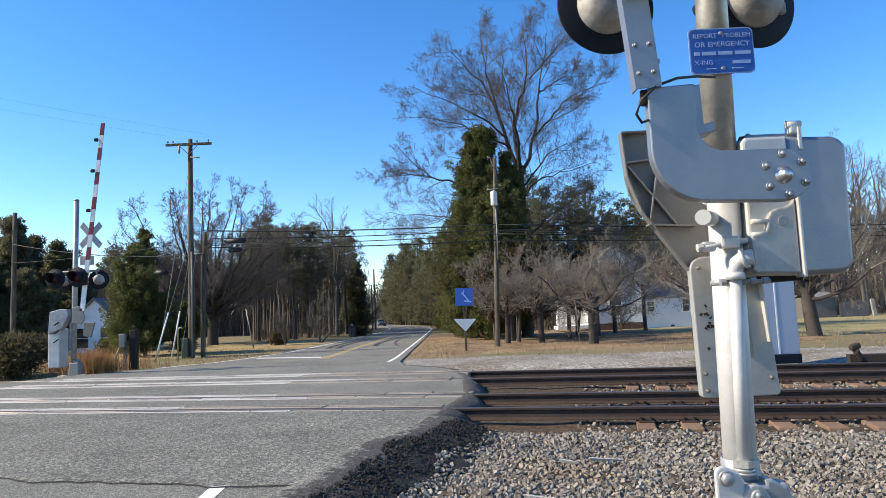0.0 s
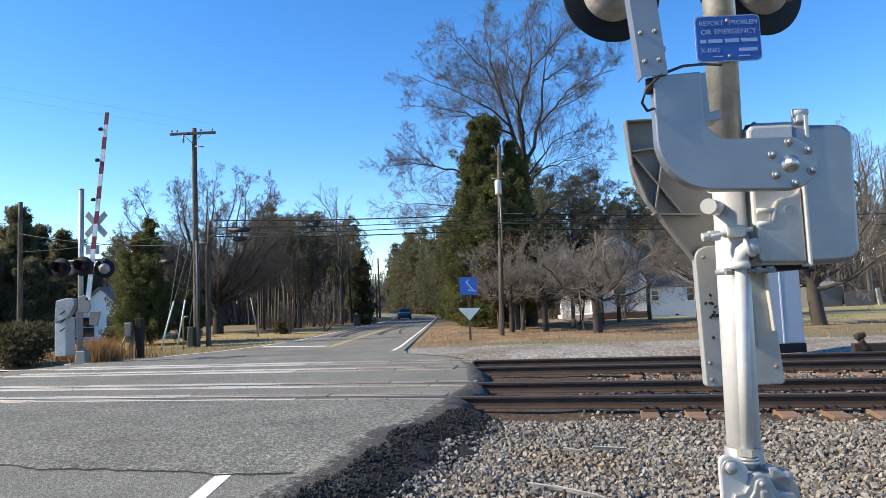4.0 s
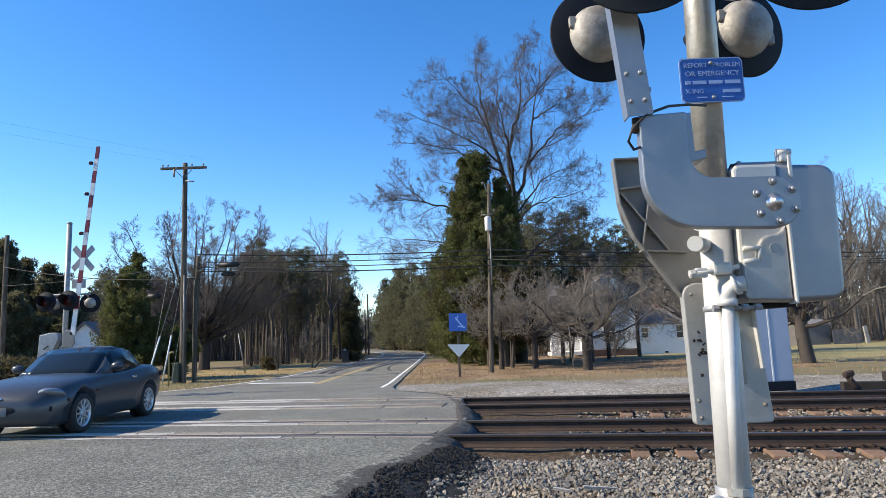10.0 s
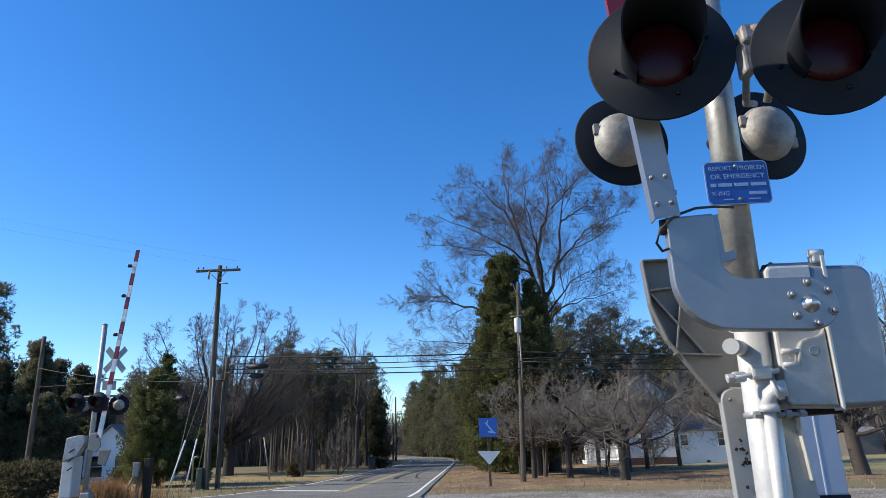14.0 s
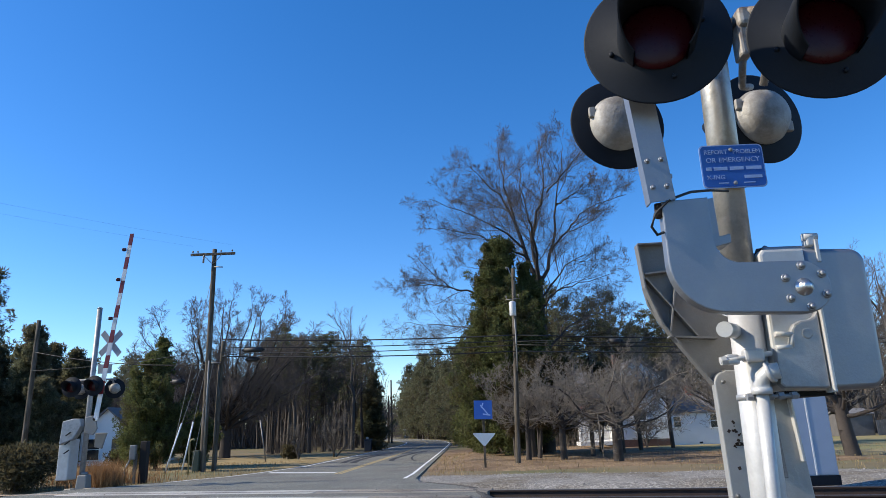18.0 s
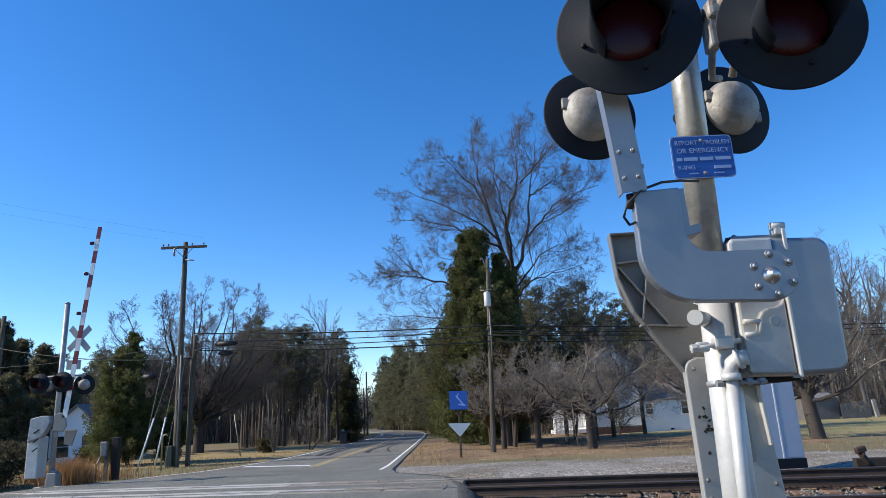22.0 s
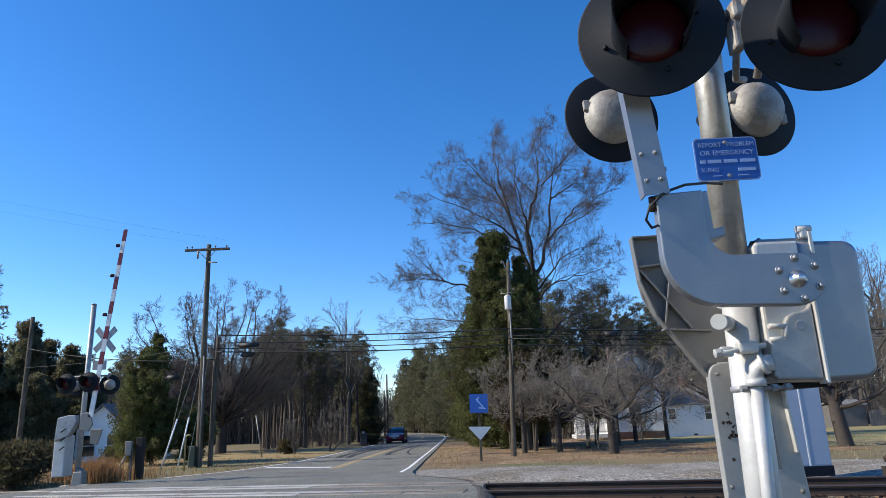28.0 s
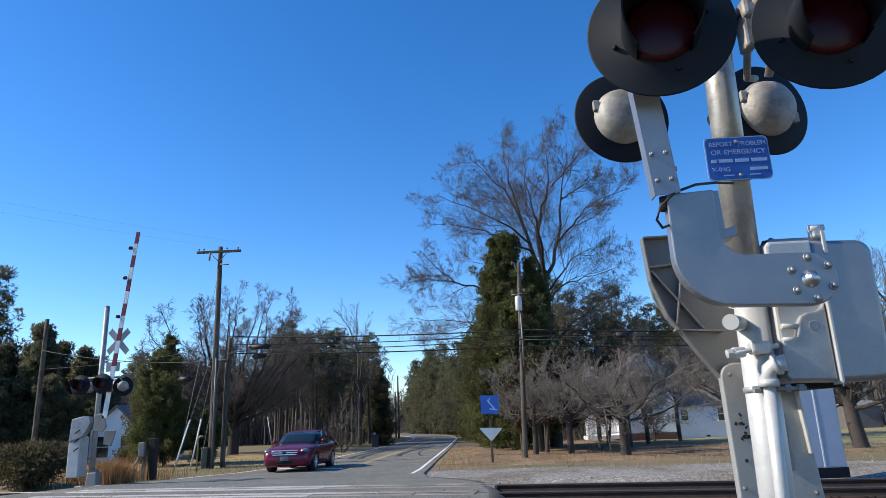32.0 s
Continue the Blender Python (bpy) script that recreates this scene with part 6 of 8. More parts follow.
BARES = [slender(70 + k, h, r) for k, (h, r) in enumerate(((13, 0.22), (11, 0.18), (14.5, 0.24), (9.5, 0.15)))]


lone(slender(24, 13.8, 0.22, 0.2), -11.4, 70, "slender bare tree at the wood's edge")
lone(slender(25, 12.2, 0.2, 0.2), -12.8, 74, "slender bare tree at the wood's edge")


def wood(spots_, shapes, label, name, group, seed, low=0.8, high=1.15):
    rnd = random.Random(seed)
    first = {}
    for x, y in spots_:
        k = rnd.randrange(len(shapes))
        q = rnd.uniform(low, high)
        if k not in first:
            first[k] = lone(shapes[k], x, y, label, name, group, rnd.uniform(0, 6.28), q)
            first[k, 0] = Matrix(first[k].matrix_basis)
        else:
            o = copy_thing(first[k], Matrix.Translation(spot(x, y)) @ Matrix.Rotation(rnd.uniform(0, 6.28), 4, "Z"))
            o.scale = (q * rnd.uniform(0.9, 1.1), q * rnd.uniform(0.9, 1.1), q)


def strew(n, inside, box_, gap, seed):
    rnd = random.Random(seed)
    out, tries = [], 0
    while len(out) < n and tries < n * 60:
        tries += 1
        x, y = rnd.uniform(box_[0], box_[1]), rnd.uniform(box_[2], box_[3])
        if inside(x, y) and all((x - a) ** 2 + (y - b) ** 2 > gap * gap for a, b in out):
            out.append((x, y))
    return out


sight = lambda x, y: y < 84 or x < -0.132 * y
left_wood = lambda x, y: sight(x, y) and -0.29 * y < x < road_left(y) - 3.5 - max(0, 68 - y) * 0.5
low_wood = lambda x, y: -0.53 * y < x < -0.29 * y
wood(strew(20, left_wood, (-40, -11, 66, 105), 3.2, 1), PINES, "tall dark pine with a bare trunk in the roadside wood", "pine_tree", "roadside wood pines", 3, 0.78, 0.95)
wood(strew(24, left_wood, (-40, -12, 60, 100), 2.6, 2), BARES, "bare slender wood tree", "bare_tree", "roadside wood hardwoods", 4, 0.6, 0.9)
wood(strew(28, low_wood, (-66, -24, 96, 125), 3.2, 3), PINES, "low dark pine at the back of the field", "pine_tree", "roadside wood pines", 5, 0.75, 0.95)
wood(strew(16, low_wood, (-62, -24, 92, 120), 3.0, 4), BARES, "bare slender tree at the back of the field", "bare_tree", "roadside wood hardwoods", 7, 0.6, 0.8)
# added pines, always out of view, that throw shade over the evergreen row
wood(strew(16, lambda x, y: True, (-54, -41.5, 36, 58), 2.6, 45), LOWPINES, "unseen pine added to shade the evergreen row", "pine_tree", "pines beside the track", 46, 1.1, 1.3)
wood(strew(16, lambda x, y: sight(x, y) and x < road_left(y) - 3, (-60, -12, 105, 180), 4, 5), PINES, "tall dark pine with a bare trunk in the roadside wood", "pine_tree", "roadside wood pines", 6, 0.8, 1.0)
wood(strew(14, lambda x, y: max(road_right(y) + 1.2, -0.086 * y) < x < road_right(y) + 11, (-40, 10, 140, 186), 2.6, 43), LOWPINES, "tall green pine where the road bends", "pine_tree", "roadside pines", 44, 1.2, 1.45)
wood(strew(6, lambda x, y: True, (-19, -12.6, 60.5, 67), 1.9, 71), PINES, "tall dark pine with a bare trunk in the roadside wood", "pine_tree", "roadside wood pines", 72, 0.64, 0.76)
wood(strew(20, lambda x, y: True, (34, 66, 64, 72), 2.4, 73), BARES, "bare grey-brown tree beyond the lawn", "bare_tree", "hardwoods behind the house", 74, 0.8, 1.1)
wood(strew(10, lambda x, y: -0.26 * y < x < road_left(y) - 5, (-48, -13, 59, 70), 2.2, 41), BARES, "bare slender wood tree", "bare_tree", "roadside wood hardwoods", 42, 0.5, 0.9)
right_wood = lambda x, y: max(road_right(y) + 2.6, -0.074 * y) < x < road_right(y) + 12
wood(strew(64, right_wood, (-70, 20, 56, 190), 2.6, 7), LOWPINES, "green pine beside the road", "pine_tree", "roadside pines", 8, 0.72, 0.98)
bend_wood = lambda x, y: max(road_right(y) + 1.6, -0.074 * y) < x < road_right(y) + 9
wood(strew(52, bend_wood, (-50, 20, 76, 150), 2.0, 57), LOWPINES, "green pine beside the road", "pine_tree", "roadside pines", 58, 0.62, 0.9)
wood(strew(44, lambda x, y: max(road_right(y) + 1.5, -0.074 * y) < x < road_right(y) + 12, (-50, 20, 112, 175), 2.2, 59), LOWPINES, "green pine beside the road", "pine_tree", "roadside pines", 60, 0.95, 1.15)
wood(strew(10, right_wood, (-30, 20, 60, 120), 3.0, 9), BARES, "bare slender wood tree", "bare_tree", "roadside hardwoods", 9, 0.5, 0.8)
back_wood = lambda x, y: y > 74 - 0.1 * x
wood(strew(26, back_wood, (6, 40, 72, 96), 3.0, 11), PINES, "tall pine behind the white house", "pine_tree", "pines behind the house", 12, 0.85, 1.05)
wood(strew(26, lambda x, y: True, (5, 27, 69, 80), 2.2, 61), PINES, "tall pine behind the white house", "pine_tree", "pines behind the house", 62, 0.82, 1.0)
wood(strew(44, back_wood, (16, 90, 70, 100), 3.0, 13), BARES, "bare grey-brown wood tree behind the house", "bare_tree", "hardwoods behind the house", 14, 0.85, 1.25)
wood(strew(30, lambda x, y: True, (-120, -62, 50, 110), 4, 15), PINES, "tall dark pine in the distant wood", "pine_tree", "roadside wood pines", 16, 0.8, 1.0)
wood(strew(30, lambda x, y: x > 0.52 * y, (40, 80, 72, 92), 2.4, 17), BARES, "tall bare grey-brown tree beyond the lawn", "bare_tree", "hardwoods behind the house", 18, 1.25, 1.6)
IVIED = [([(q[0] - 0.09 * q[2], q[1], q[2]) for q in b[0]], *b[1:]) for b in fan(31, 2.0, 7.0, 8.5, 11, 0.3, 0.04, 0.2, 84)]
lone(hardwood(31, IVIED, [(10, 0.42, (30, 70), 0.03, 4), (8, 0.5, (30, 65), 0.04, 3), (6, 0.55, (25, 60), 0.04, 2), (2, 0.6, (25, 60), 0.03, 2)], 0.0065, 0.045, M_DARKBARK, M_PALETWIG, 8), 15.5, 28.2, "dark leaning bare tree at the lawn's edge")


def brush(name, inside, box_, n, h, seed, material, label, category):
    """A thicket of thin upright stems, joined."""
    rng_ = np.random.default_rng(seed)
    x, y = rng_.uniform(box_[0], box_[1], n), rng_.uniform(box_[2], box_[3], n)
    keep = np.array([inside(a, b) for a, b in zip(x, y)])
    x, y = x[keep], y[keep]
    z = np.array([ground_z(a, b) for a, b in zip(x, y)])
    hh = h * rng_.uniform(0.4, 1.2, len(x))
    lean = rng_.normal(0, 0.18, (len(x), 2)) * hh[:, None]
    r = 0.008 + 0.009 * rng_.random(len(x)) * h
    a = np.c_[x, y, z, r, x + lean[:, 0], y + lean[:, 1], z + hh, r * 0.4]
    return tagged(new(name, limbs(a, name, material)), label, category, kind="stuff")


brush("undergrowth", left_wood, (-62, -12, 60, 80), 4000, 1.7, 31, M_TWIG, "thin bare undergrowth along the wood's edge", "undergrowth")
brush("undergrowth", back_wood, (5, 90, 66, 84), 9000, 4.0, 32, M_TWIG, "thin bare undergrowth behind the house", "undergrowth")
brush("undergrowth", right_wood, (-40, 20, 50, 120), 6000, 2.0, 33, M_TWIG, "thin bare undergrowth beside the road", "undergrowth")

wood(strew(40, lambda x, y: abs(x - 0.5 * (road_left(y) + road_right(y))) > 8, (-130, 60, 190, 260), 5, 19), BARES, "bare grey-brown tree in the far distance", "bare_tree", "distant hardwoods", 20, 0.8, 1.2)
wood(strew(24, lambda x, y: True, (-150, -60, 180, 260), 5, 23), PINES, "pine in the far distance", "pine_tree", "distant pines", 24, 0.8, 1.0)
brush("distant_thicket", lambda x, y: True, (14, 150, 92, 112), 9000, 9.0, 34, M_TWIG, "dense grey thicket of bare stems behind the fields", "thicket")
brush("distant_thicket", lambda x, y: x < road_left(y) - 4, (-140, -12, 96, 120), 9000, 9.0, 35, M_TWIG, "dense grey thicket of bare stems in the wood", "thicket")
brush("distant_thicket", lambda x, y: True, (-48, 6, 262, 275), 5000, 13.0, 37, M_TWIG, "dense grey thicket of bare stems beyond the bend", "thicket")
brush("distant_thicket", lambda x, y: abs(x - 0.5 * (road_left(y) + road_right(y))) > 5, (-150, 60, 200, 240), 7000, 9.0, 36, M_TWIG, "dense grey thicket of bare stems far down the road", "thicket")
# shrubs
SHRUB = dict(kids=[(9, 12), (6, 8), (5, 6), (3, 4)], spread=[(10, 50), (20, 45), (20, 45), (20, 45)], ratio=[0.9, 0.5, 0.5, 0.5], lift=0.05, wob=0.12, minr=0.007, clear=0.02, taper=0.3, thin=0.8, step=0.4, first=0.2)
lone(bare_tree(81, 2.3, SHRUB, 0.06, M_PALETWIG), -8.9, 47, "bare many-stemmed shrub on the lawn", "bare_shrub")
lone(bare_tree(82, 1.6, SHRUB, 0.05, M_PALETWIG), -10.6, 44, "small bare shrub on the lawn", "bare_shrub")
lone(bare_tree(83, 2.0, SHRUB, 0.05, M_PALETWIG), 12.3, 47, "bare shrub before the house", "bare_shrub")


def bush(x, y, w, h, seed, material, label, n=160, size=0.16):
    rnd = random.Random(seed)
    cs = [(rnd.gauss(0, w * 0.25), rnd.gauss(0, w * 0.25), h * rnd.uniform(0.15, 0.85)) for _ in range(n)]
    rs = [0.16 * w * rnd.uniform(0.5, 1.2) for _ in range(n)]
    stems = [(0, 0, -0.1, 0.02, *c, 0.006) for c in cs[::3]]
    return tree_of([limbs(stems, "trunk", M_BARK), tufts("foliage", cs, rs, 45, size, material, seed, 0.4, 0.9)], spot(x, y), label, "bush", "", "bush")


bush(-14.9, 23.0, 1.9, 1.5, 91, M_BUSH, "rounded brown-green bush beside the track", 200, 0.14)
bush(-11.3, 45, 1.0, 1.0, 92, M_BUSH, "small clipped brown bush on the lawn", 90, 0.12)
bush(-7.9, 62, 1.1, 1.0, 93, M_BUSH, "small brown bush by the road", 80, 0.14)
bush(-20.5, 41, 1.4, 1.0, 94, M_BUSH, "small brown bush on the lawn", 90, 0.14)
bush(1.6, 62, 3.0, 2.2, 95, M_CEDAR, "low yellow-green roadside shrub", 180, 0.2)
bush(0.6, 70, 3.0, 2.4, 96, M_CEDAR, "low yellow-green roadside shrub", 180, 0.2)


def blades(name, spots_, h, seed, material, label):
    """Dry grass blades, joined."""
    rng_ = np.random.default_rng(seed)
    p = np.asarray(spots_, float)
    n = len(p)
    a = rng_.uniform(0, 6.28, n)
    w = np.c_[np.cos(a), np.sin(a), np.zeros(n)] * 0.012
    hh = (h * rng_.uniform(0.4, 1.2, n))[:, None]
    tip = p + np.c_[rng_.normal(0, 0.25, n), rng_.normal(0, 0.25, n), np.ones(n)] * hh
    v = np.stack([p - w, p + w, tip], 1).reshape(-1, 3)
    return tagged(new(name, raw(name, v, np.arange(len(v)).reshape(-1, 3), material)), label, "grass", kind="stuff")


rg = np.random.default_rng(77)


def tuft_spots(n, cx, cy, sx, sy):
    x, y = rg.normal(cx, sx, n), rg.normal(cy, sy, n)
    return [(a, b, ground_z(a, b)) for a, b in zip(x, y) if not (road_left(b) - 0.3 < a < road_right(b) + 0.2)]


blades("broom_grass", tuft_spots(2200, -12.0, 22.6, 0.28, 0.3) + tuft_spots(900, -13.2, 25, 1.0, 0.6), 0.8, 5, M_DRYGRASS, "rust-coloured broom grass clump behind the signal")
sp_ = []
for x, y in zip(rg.uniform(-22, 24, 26000), rg.uniform(18, 42, 26000)):
    if road_left(y) - 0.4 < x < road_right(y) + 0.3 or gravel_in(x, y) > 0.2 or track_s(x, y) < 18.2 or (x > 0 and rg.random() < 0.75):
        continue
    sp_.append((x, y, ground_z(x, y) + 0.01))
blades("dry_grass", sp_, 0.14, 6, M_DRYSTRAW, "short dry winter grass on the verge")


# ---- roadside poles and wires ----
def pole(x, y, h, r, label, lean=0.0):
    t = thing("utility_pole", spot(x, y), label, "utility pole", "roadside poles")
    bm = bmesh.new()
    n, rings = 14, []
    for i in range(9):
        k = i / 8
        z = -0.3 + (h + 0.3) * k
        rings.append([bm.verts.new((lean * k + r * (1 - 0.3 * k) * math.cos(a) * (1 + 0.04 * noise.noise((a, z, x))), r * (1 - 0.3 * k) * math.sin(a), z)) for a in (2 * math.pi * j / n for j in range(n))])
    for a, b in zip(rings, rings[1:]):
        for j in range(n):
            bm.faces.new((a[j], a[(j + 1) % n], b[(j + 1) % n], b[j])).smooth = True
    bm.faces.new(rings[-1])
    part("pole", bm, M_WOODPOLE, t)
    return t


def add(parent, name, material, label="", **kw):
    bm = bmesh.new()
    for shape, args in kw.items():
        for a in args:
            {"boxes": box, "rods": rod, "pipes": pipe}[shape](bm, *a)
    return part(name, bm, material, parent, label)


def insulator(parent, x, y, z):
    bm = bmesh.new()
    lathe(bm, [(0.015, 0), (0.015, 0.06), (0.05, 0.065), (0.03, 0.1), (0.045, 0.105), (0.025, 0.14), (0, 0.15)], pose(x, y, z), 12)
    return part("insulator", bm, M_GALVWORN, parent)


p1 = pole(-12.0, 31.5, 10.5, 0.155, "tall weathered wooden utility pole with a cross arm")
add(p1, "cross_arm", M_WOODPOLE, boxes=[((0, -0.2, 10.2), (2.2, 0.1, 0.12), None, 0.01)])
for x in (-1.0, -0.75, 0.4, 0.95):
    insulator(p1, x, -0.2, 10.26)
add(p1, "cutout", M_GALVWORN, "", rods=[((-0.42, -0.28, 9.75), (-0.42, -0.28, 10.12), 0.045)])
add(p1, "cutout", M_GALVWORN, "", rods=[((0.12, -0.25, 9.55), (0.55, -0.3, 9.5), 0.03)])
add(p1, "brace", M_GALV, "", rods=[((0, -0.16, 9.7), (0.45, -0.24, 10.15), 0.018), ((0, -0.16, 9.7), (-0.45, -0.24, 10.15), 0.018)])
add(p1, "ground_box", M_BUSHPOT, "dark green cable box at the foot", boxes=[((-0.22, -0.15, 0.45), (0.3, 0.3, 1.0), None, 0.04)])
add(p1, "conduit", M_DULL, "", pipes=[([(0.1, -0.2, 0), (0.1, -0.19, 3.0), (0.09, -0.17, 5.0)], 0.035)])
p1b = pole(-11.62, 31.9, 6.0, 0.115, "short grey wooden pole beside the utility pole", 0.14)
add(p1b, "down_pipe", M_WOODPOLE, "grey cable guard", pipes=[([(0.0, -0.16, 0), (0.02, -0.15, 2.0), (0.05, -0.13, 4.8)], 0.05)])
add(p1b, "drip_loop", M_CABLE, "", pipes=[([(0.1, -0.13, 4.9), (0.25, -0.2, 5.1), (0.55, -0.25, 5.3), (0.9, -0.2, 5.3)], 0.02)])
add(p1b, "standoff_bracket", M_DULL, "", rods=[((-0.35, -0.1, 4.95), (0.1, -0.1, 4.95), 0.02)])
p2 = pole(2.26, 30.0, 8.6, 0.12, "brown wooden utility pole carrying a transformer", 0.3)
bm = bmesh.new()
lathe(bm, [(0, 0), (0.14, 0.0), (0.15, 0.03), (0.15, 0.6), (0.13, 0.64), (0.06, 0.68), (0, 0.68)], pose(0.15, -0.26, 6.35), 20)
part("transformer", bm, M_SILVER, p2, "pale grey pole transformer can")
for x, z in ((-0.1, 7.15), (0.22, 7.25), (0.45, 7.2), (-0.02, 8.5)):
    insulator(p2, x, -0.2, z)
add(p2, "bracket", M_GALVWORN, "", rods=[((-0.15, -0.2, 7.1), (0.5, -0.2, 7.15), 0.02), ((0.2, -0.05, 7.0), (0.2, -0.25, 7.0), 0.03)])
add(p2, "top_pin", M_GALV, "", rods=[((0.22, -0.1, 8.1), (0.05, -0.2, 8.62), 0.02)])
add(p2, "riser", M_DULL, "grey cable riser on the pole", pipes=[([(0.2, -0.2, 3.9), (0.22, -0.18, 5.0), (0.22, -0.15, 6.3)], 0.03)])
p0 = pole(-22.7, 35.0, 7.9, 0.15, "plain wooden pole against dark evergreens")
p5 = pole(-11.6, 110.0, 9.9, 0.17, "dark wooden pole far down the road")
p6 = pole(-12.3, 112.0, 7.4, 0.17, "dark wooden pole far down the road")


def cable(a, b, sag, r, name="overhead_wire", label="black overhead cable strung between poles"):
    a, b = Vector(a), Vector(b)
    bm = bmesh.new()
    pipe(bm, [a.lerp(b, k / 16) - Vector((0, 0, sag * 4 * (k / 16) * (1 - k / 16))) for k in range(17)], r, 6)
    ob = part(name, bm, M_CABLE)
    return tagged(ob, label, "overhead wire", "overhead wires")


for z1, z2, z3, r, y in ((5.75, 5.2, 4.6, 0.028, 0.0), (5.4, 4.98, 4.45, 0.02, 0.1), (5.1, 4.75, 4.4, 0.02, -0.1), (4.95, 4.48, 4.3, 0.026, 0.0)):
    cable((-11.45, 31.75 + y, z1), (2.5, 29.85 + y, z2), 0.12, r)
    cable((2.5, 29.85 + y, z2), (38, 32 + y, z3), 0.35, r)
cable((2.5, 29.8, 4.9), (38, 33, 4.5), 0.5, 0.012)
cable((-22.7, 34.9, 5.9), (-11.6, 31.8, 4.6), 0.3, 0.02)
cable((-22.7, 34.9, 6.6), (-48, 37, 4.2), 0.2, 0.015)
cable((-22.7, 34.8, 4.9), (-11.7, 31.8, 5.3), 0.15, 0.012)
for x in (-13.0, -11.05):
    cable((x, 31.3, 10.35), (x - 32, 10, 15.5), 0.8, 0.0022, label="thin high wire running off from the pole")
for x, y, z, n in ((-9.9, 31.6, 5.18, 0.85), (-9.95, 31.7, 4.75, 0.5), (-13.7, 32.2, 3.85, 0.5), (6.9, 30.0, 4.78, 0.5)):
    bm = bmesh.new()
    rod(bm, (x - n / 2, y, z), (x + n / 2, y, z), 0.12 if n > 0.4 else 0.08, n=14)
    for k in (-1, 1):
        rod(bm, (x + k * n / 2, y, z), (x + k * (n / 2 + 0.12), y, z), 0.09, 0.03, 12)
        rod(bm, (x + k * n * 0.3, y, z + 0.05), (x + k * n * 0.3, y, z + 0.25), 0.012, n=6)
    tagged(part("splice_closure", bm, M_CABLE), "black cable splice closure hanging on the wires", "cable closure", "cable closures")

# guy wires with pale guards
for (x, y), (tx, tz), g in (((-13.3, 30.5), (-12.0, 5.6), 1), ((-12.75, 31.0), (-11.95, 5.2), 1), ((-12.3, 30.9), (-11.7, 5.0), 0), ((-13.6, 31.5), (-12.0, 9.2), 0)):
    b = Vector((x, y, ground_z(x, y)))
    e = Vector((tx, 31.5, tz))
    t = thing("guy_wire", b, "steel guy wire with a pale plastic guard staying the pole" if g else "thin steel guy wire staying the pole", "guy wire", "pole guys")
    bm = bmesh.new()
    rod(bm, (0, 0, -0.1), e - b, 0.012, n=6)
    part("wire", bm, M_DULL, t)
    if g:
        bm = bmesh.new()
        d = (e - b).normalized()
        rod(bm, d * 0.1, d * 2.25, 0.034, n=10)
        part("guard", bm, M_ARMWHITE, t, "white plastic guard")
# marker post with a bent top
t = thing("marker_post", spot(-11.6, 28.9), "thin yellowish pipe post with a bent top", "post")
add(t, "post", M_YELPIPE, pipes=[([(0, 0, -0.2), (0, 0, 1.3), (0.05, 0, 1.42), (0.15, 0, 1.45), (0.2, 0, 1.38)], 0.035)])
# dark post with a small meter box
t = thing("timber_post", spot(-11.35, 24.3), "squat dark wooden post beside the road", "post")
add(t, "post", M_DARKPOST, boxes=[((0, 0, 0.62), (0.25, 0.25, 1.62), None, 0.03)])
t = thing("meter_box", spot(-11.72, 24.1), "small grey metal box on a thin post", "meter box")
add(t, "post", M_WOODPOLE, boxes=[((0.14, 0.02, 0.45), (0.1, 0.1, 1.1), None, 0.01)])
add(t, "box", M_DULL, "grey metal box with a cable", boxes=[((0.05, 0, 1.05), (0.22, 0.16, 0.5), None, 0.03)])
add(t, "cable", M_DULL, pipes=[([(-0.05, 0, 0.8), (-0.2, 0, 0.5), (-0.28, 0, 0.0)], 0.03)])
t = thing("leaning_stake", spot(-12.3, 42), "thin leaning pale stake in the lawn", "stake")
add(t, "stake", M_DULL, rods=[((0.2, 0, -0.1), (-0.25, 0, 2.5), 0.04)])

# sign post: square blue sign above a triangular one
t = thing("sign_post", spot(0.78, 27.2), "post with a square blue sign above a triangular sign", "road sign")
add(t, "post", M_WOODPOLE, boxes=[((0, 0.06, 0.95), (0.09, 0.09, 2.3), None, 0.008), ((0, 0.06, 1.9), (0.05, 0.03, 0.6))])
bm = bmesh.new()
slab(bm, [(-0.44, 1.33), (0.44, 1.30), (0.42, 1.25), (0.03, 0.83), (-0.03, 0.83), (-0.42, 1.27)], -0.004, 0.0)
part("triangle_sign", bm, M_SIGNBACK, t, "pale aluminium back of a triangular sign")
bm = bmesh.new()
slab(bm, [(-0.36, 1.86), (0.36, 1.84), (0.37, 2.56), (-0.35, 2.58)], -0.012, -0.006)
s_ = part("blue_sign", bm, M_BLUE, t, "square blue sign with a pale symbol")
bm = bmesh.new()
box(bm, (0.06, -0.014, 2.2), (0.05, 0.004, 0.5), Matrix.Rotation(radians(-38), 3, "Y"))
box(bm, (0.14, -0.0145, 2.02), (0.3, 0.004, 0.05), Matrix.Rotation(radians(10), 3, "Y"))
box(bm, (-0.02, -0.0145, 2.38), (0.2, 0.004, 0.04), Matrix.Rotation(radians(-70), 3, "Y"))
part("symbol", bm, M_SIGNW, s_)

# signal cabinet across the tracks
t = thing("signal_cabinet", (7.8, 16.2, -0.12), "tall pale metal equipment cabinet, coloured blue as in shade, on a dark plinth", "cabinet")
add(t, "body", M_CABINET, boxes=[((0, 0, 1.15), (0.98, 0.8, 2.1), None, 0.02)])
add(t, "door", M_CABINET, boxes=[((-0.24, -0.41, 1.15), (0.45, 0.02, 1.98), None, 0.006)])
add(t, "door", M_CABINET, boxes=[((0.24, -0.41, 1.15), (0.45, 0.02, 1.98), None, 0.006)])
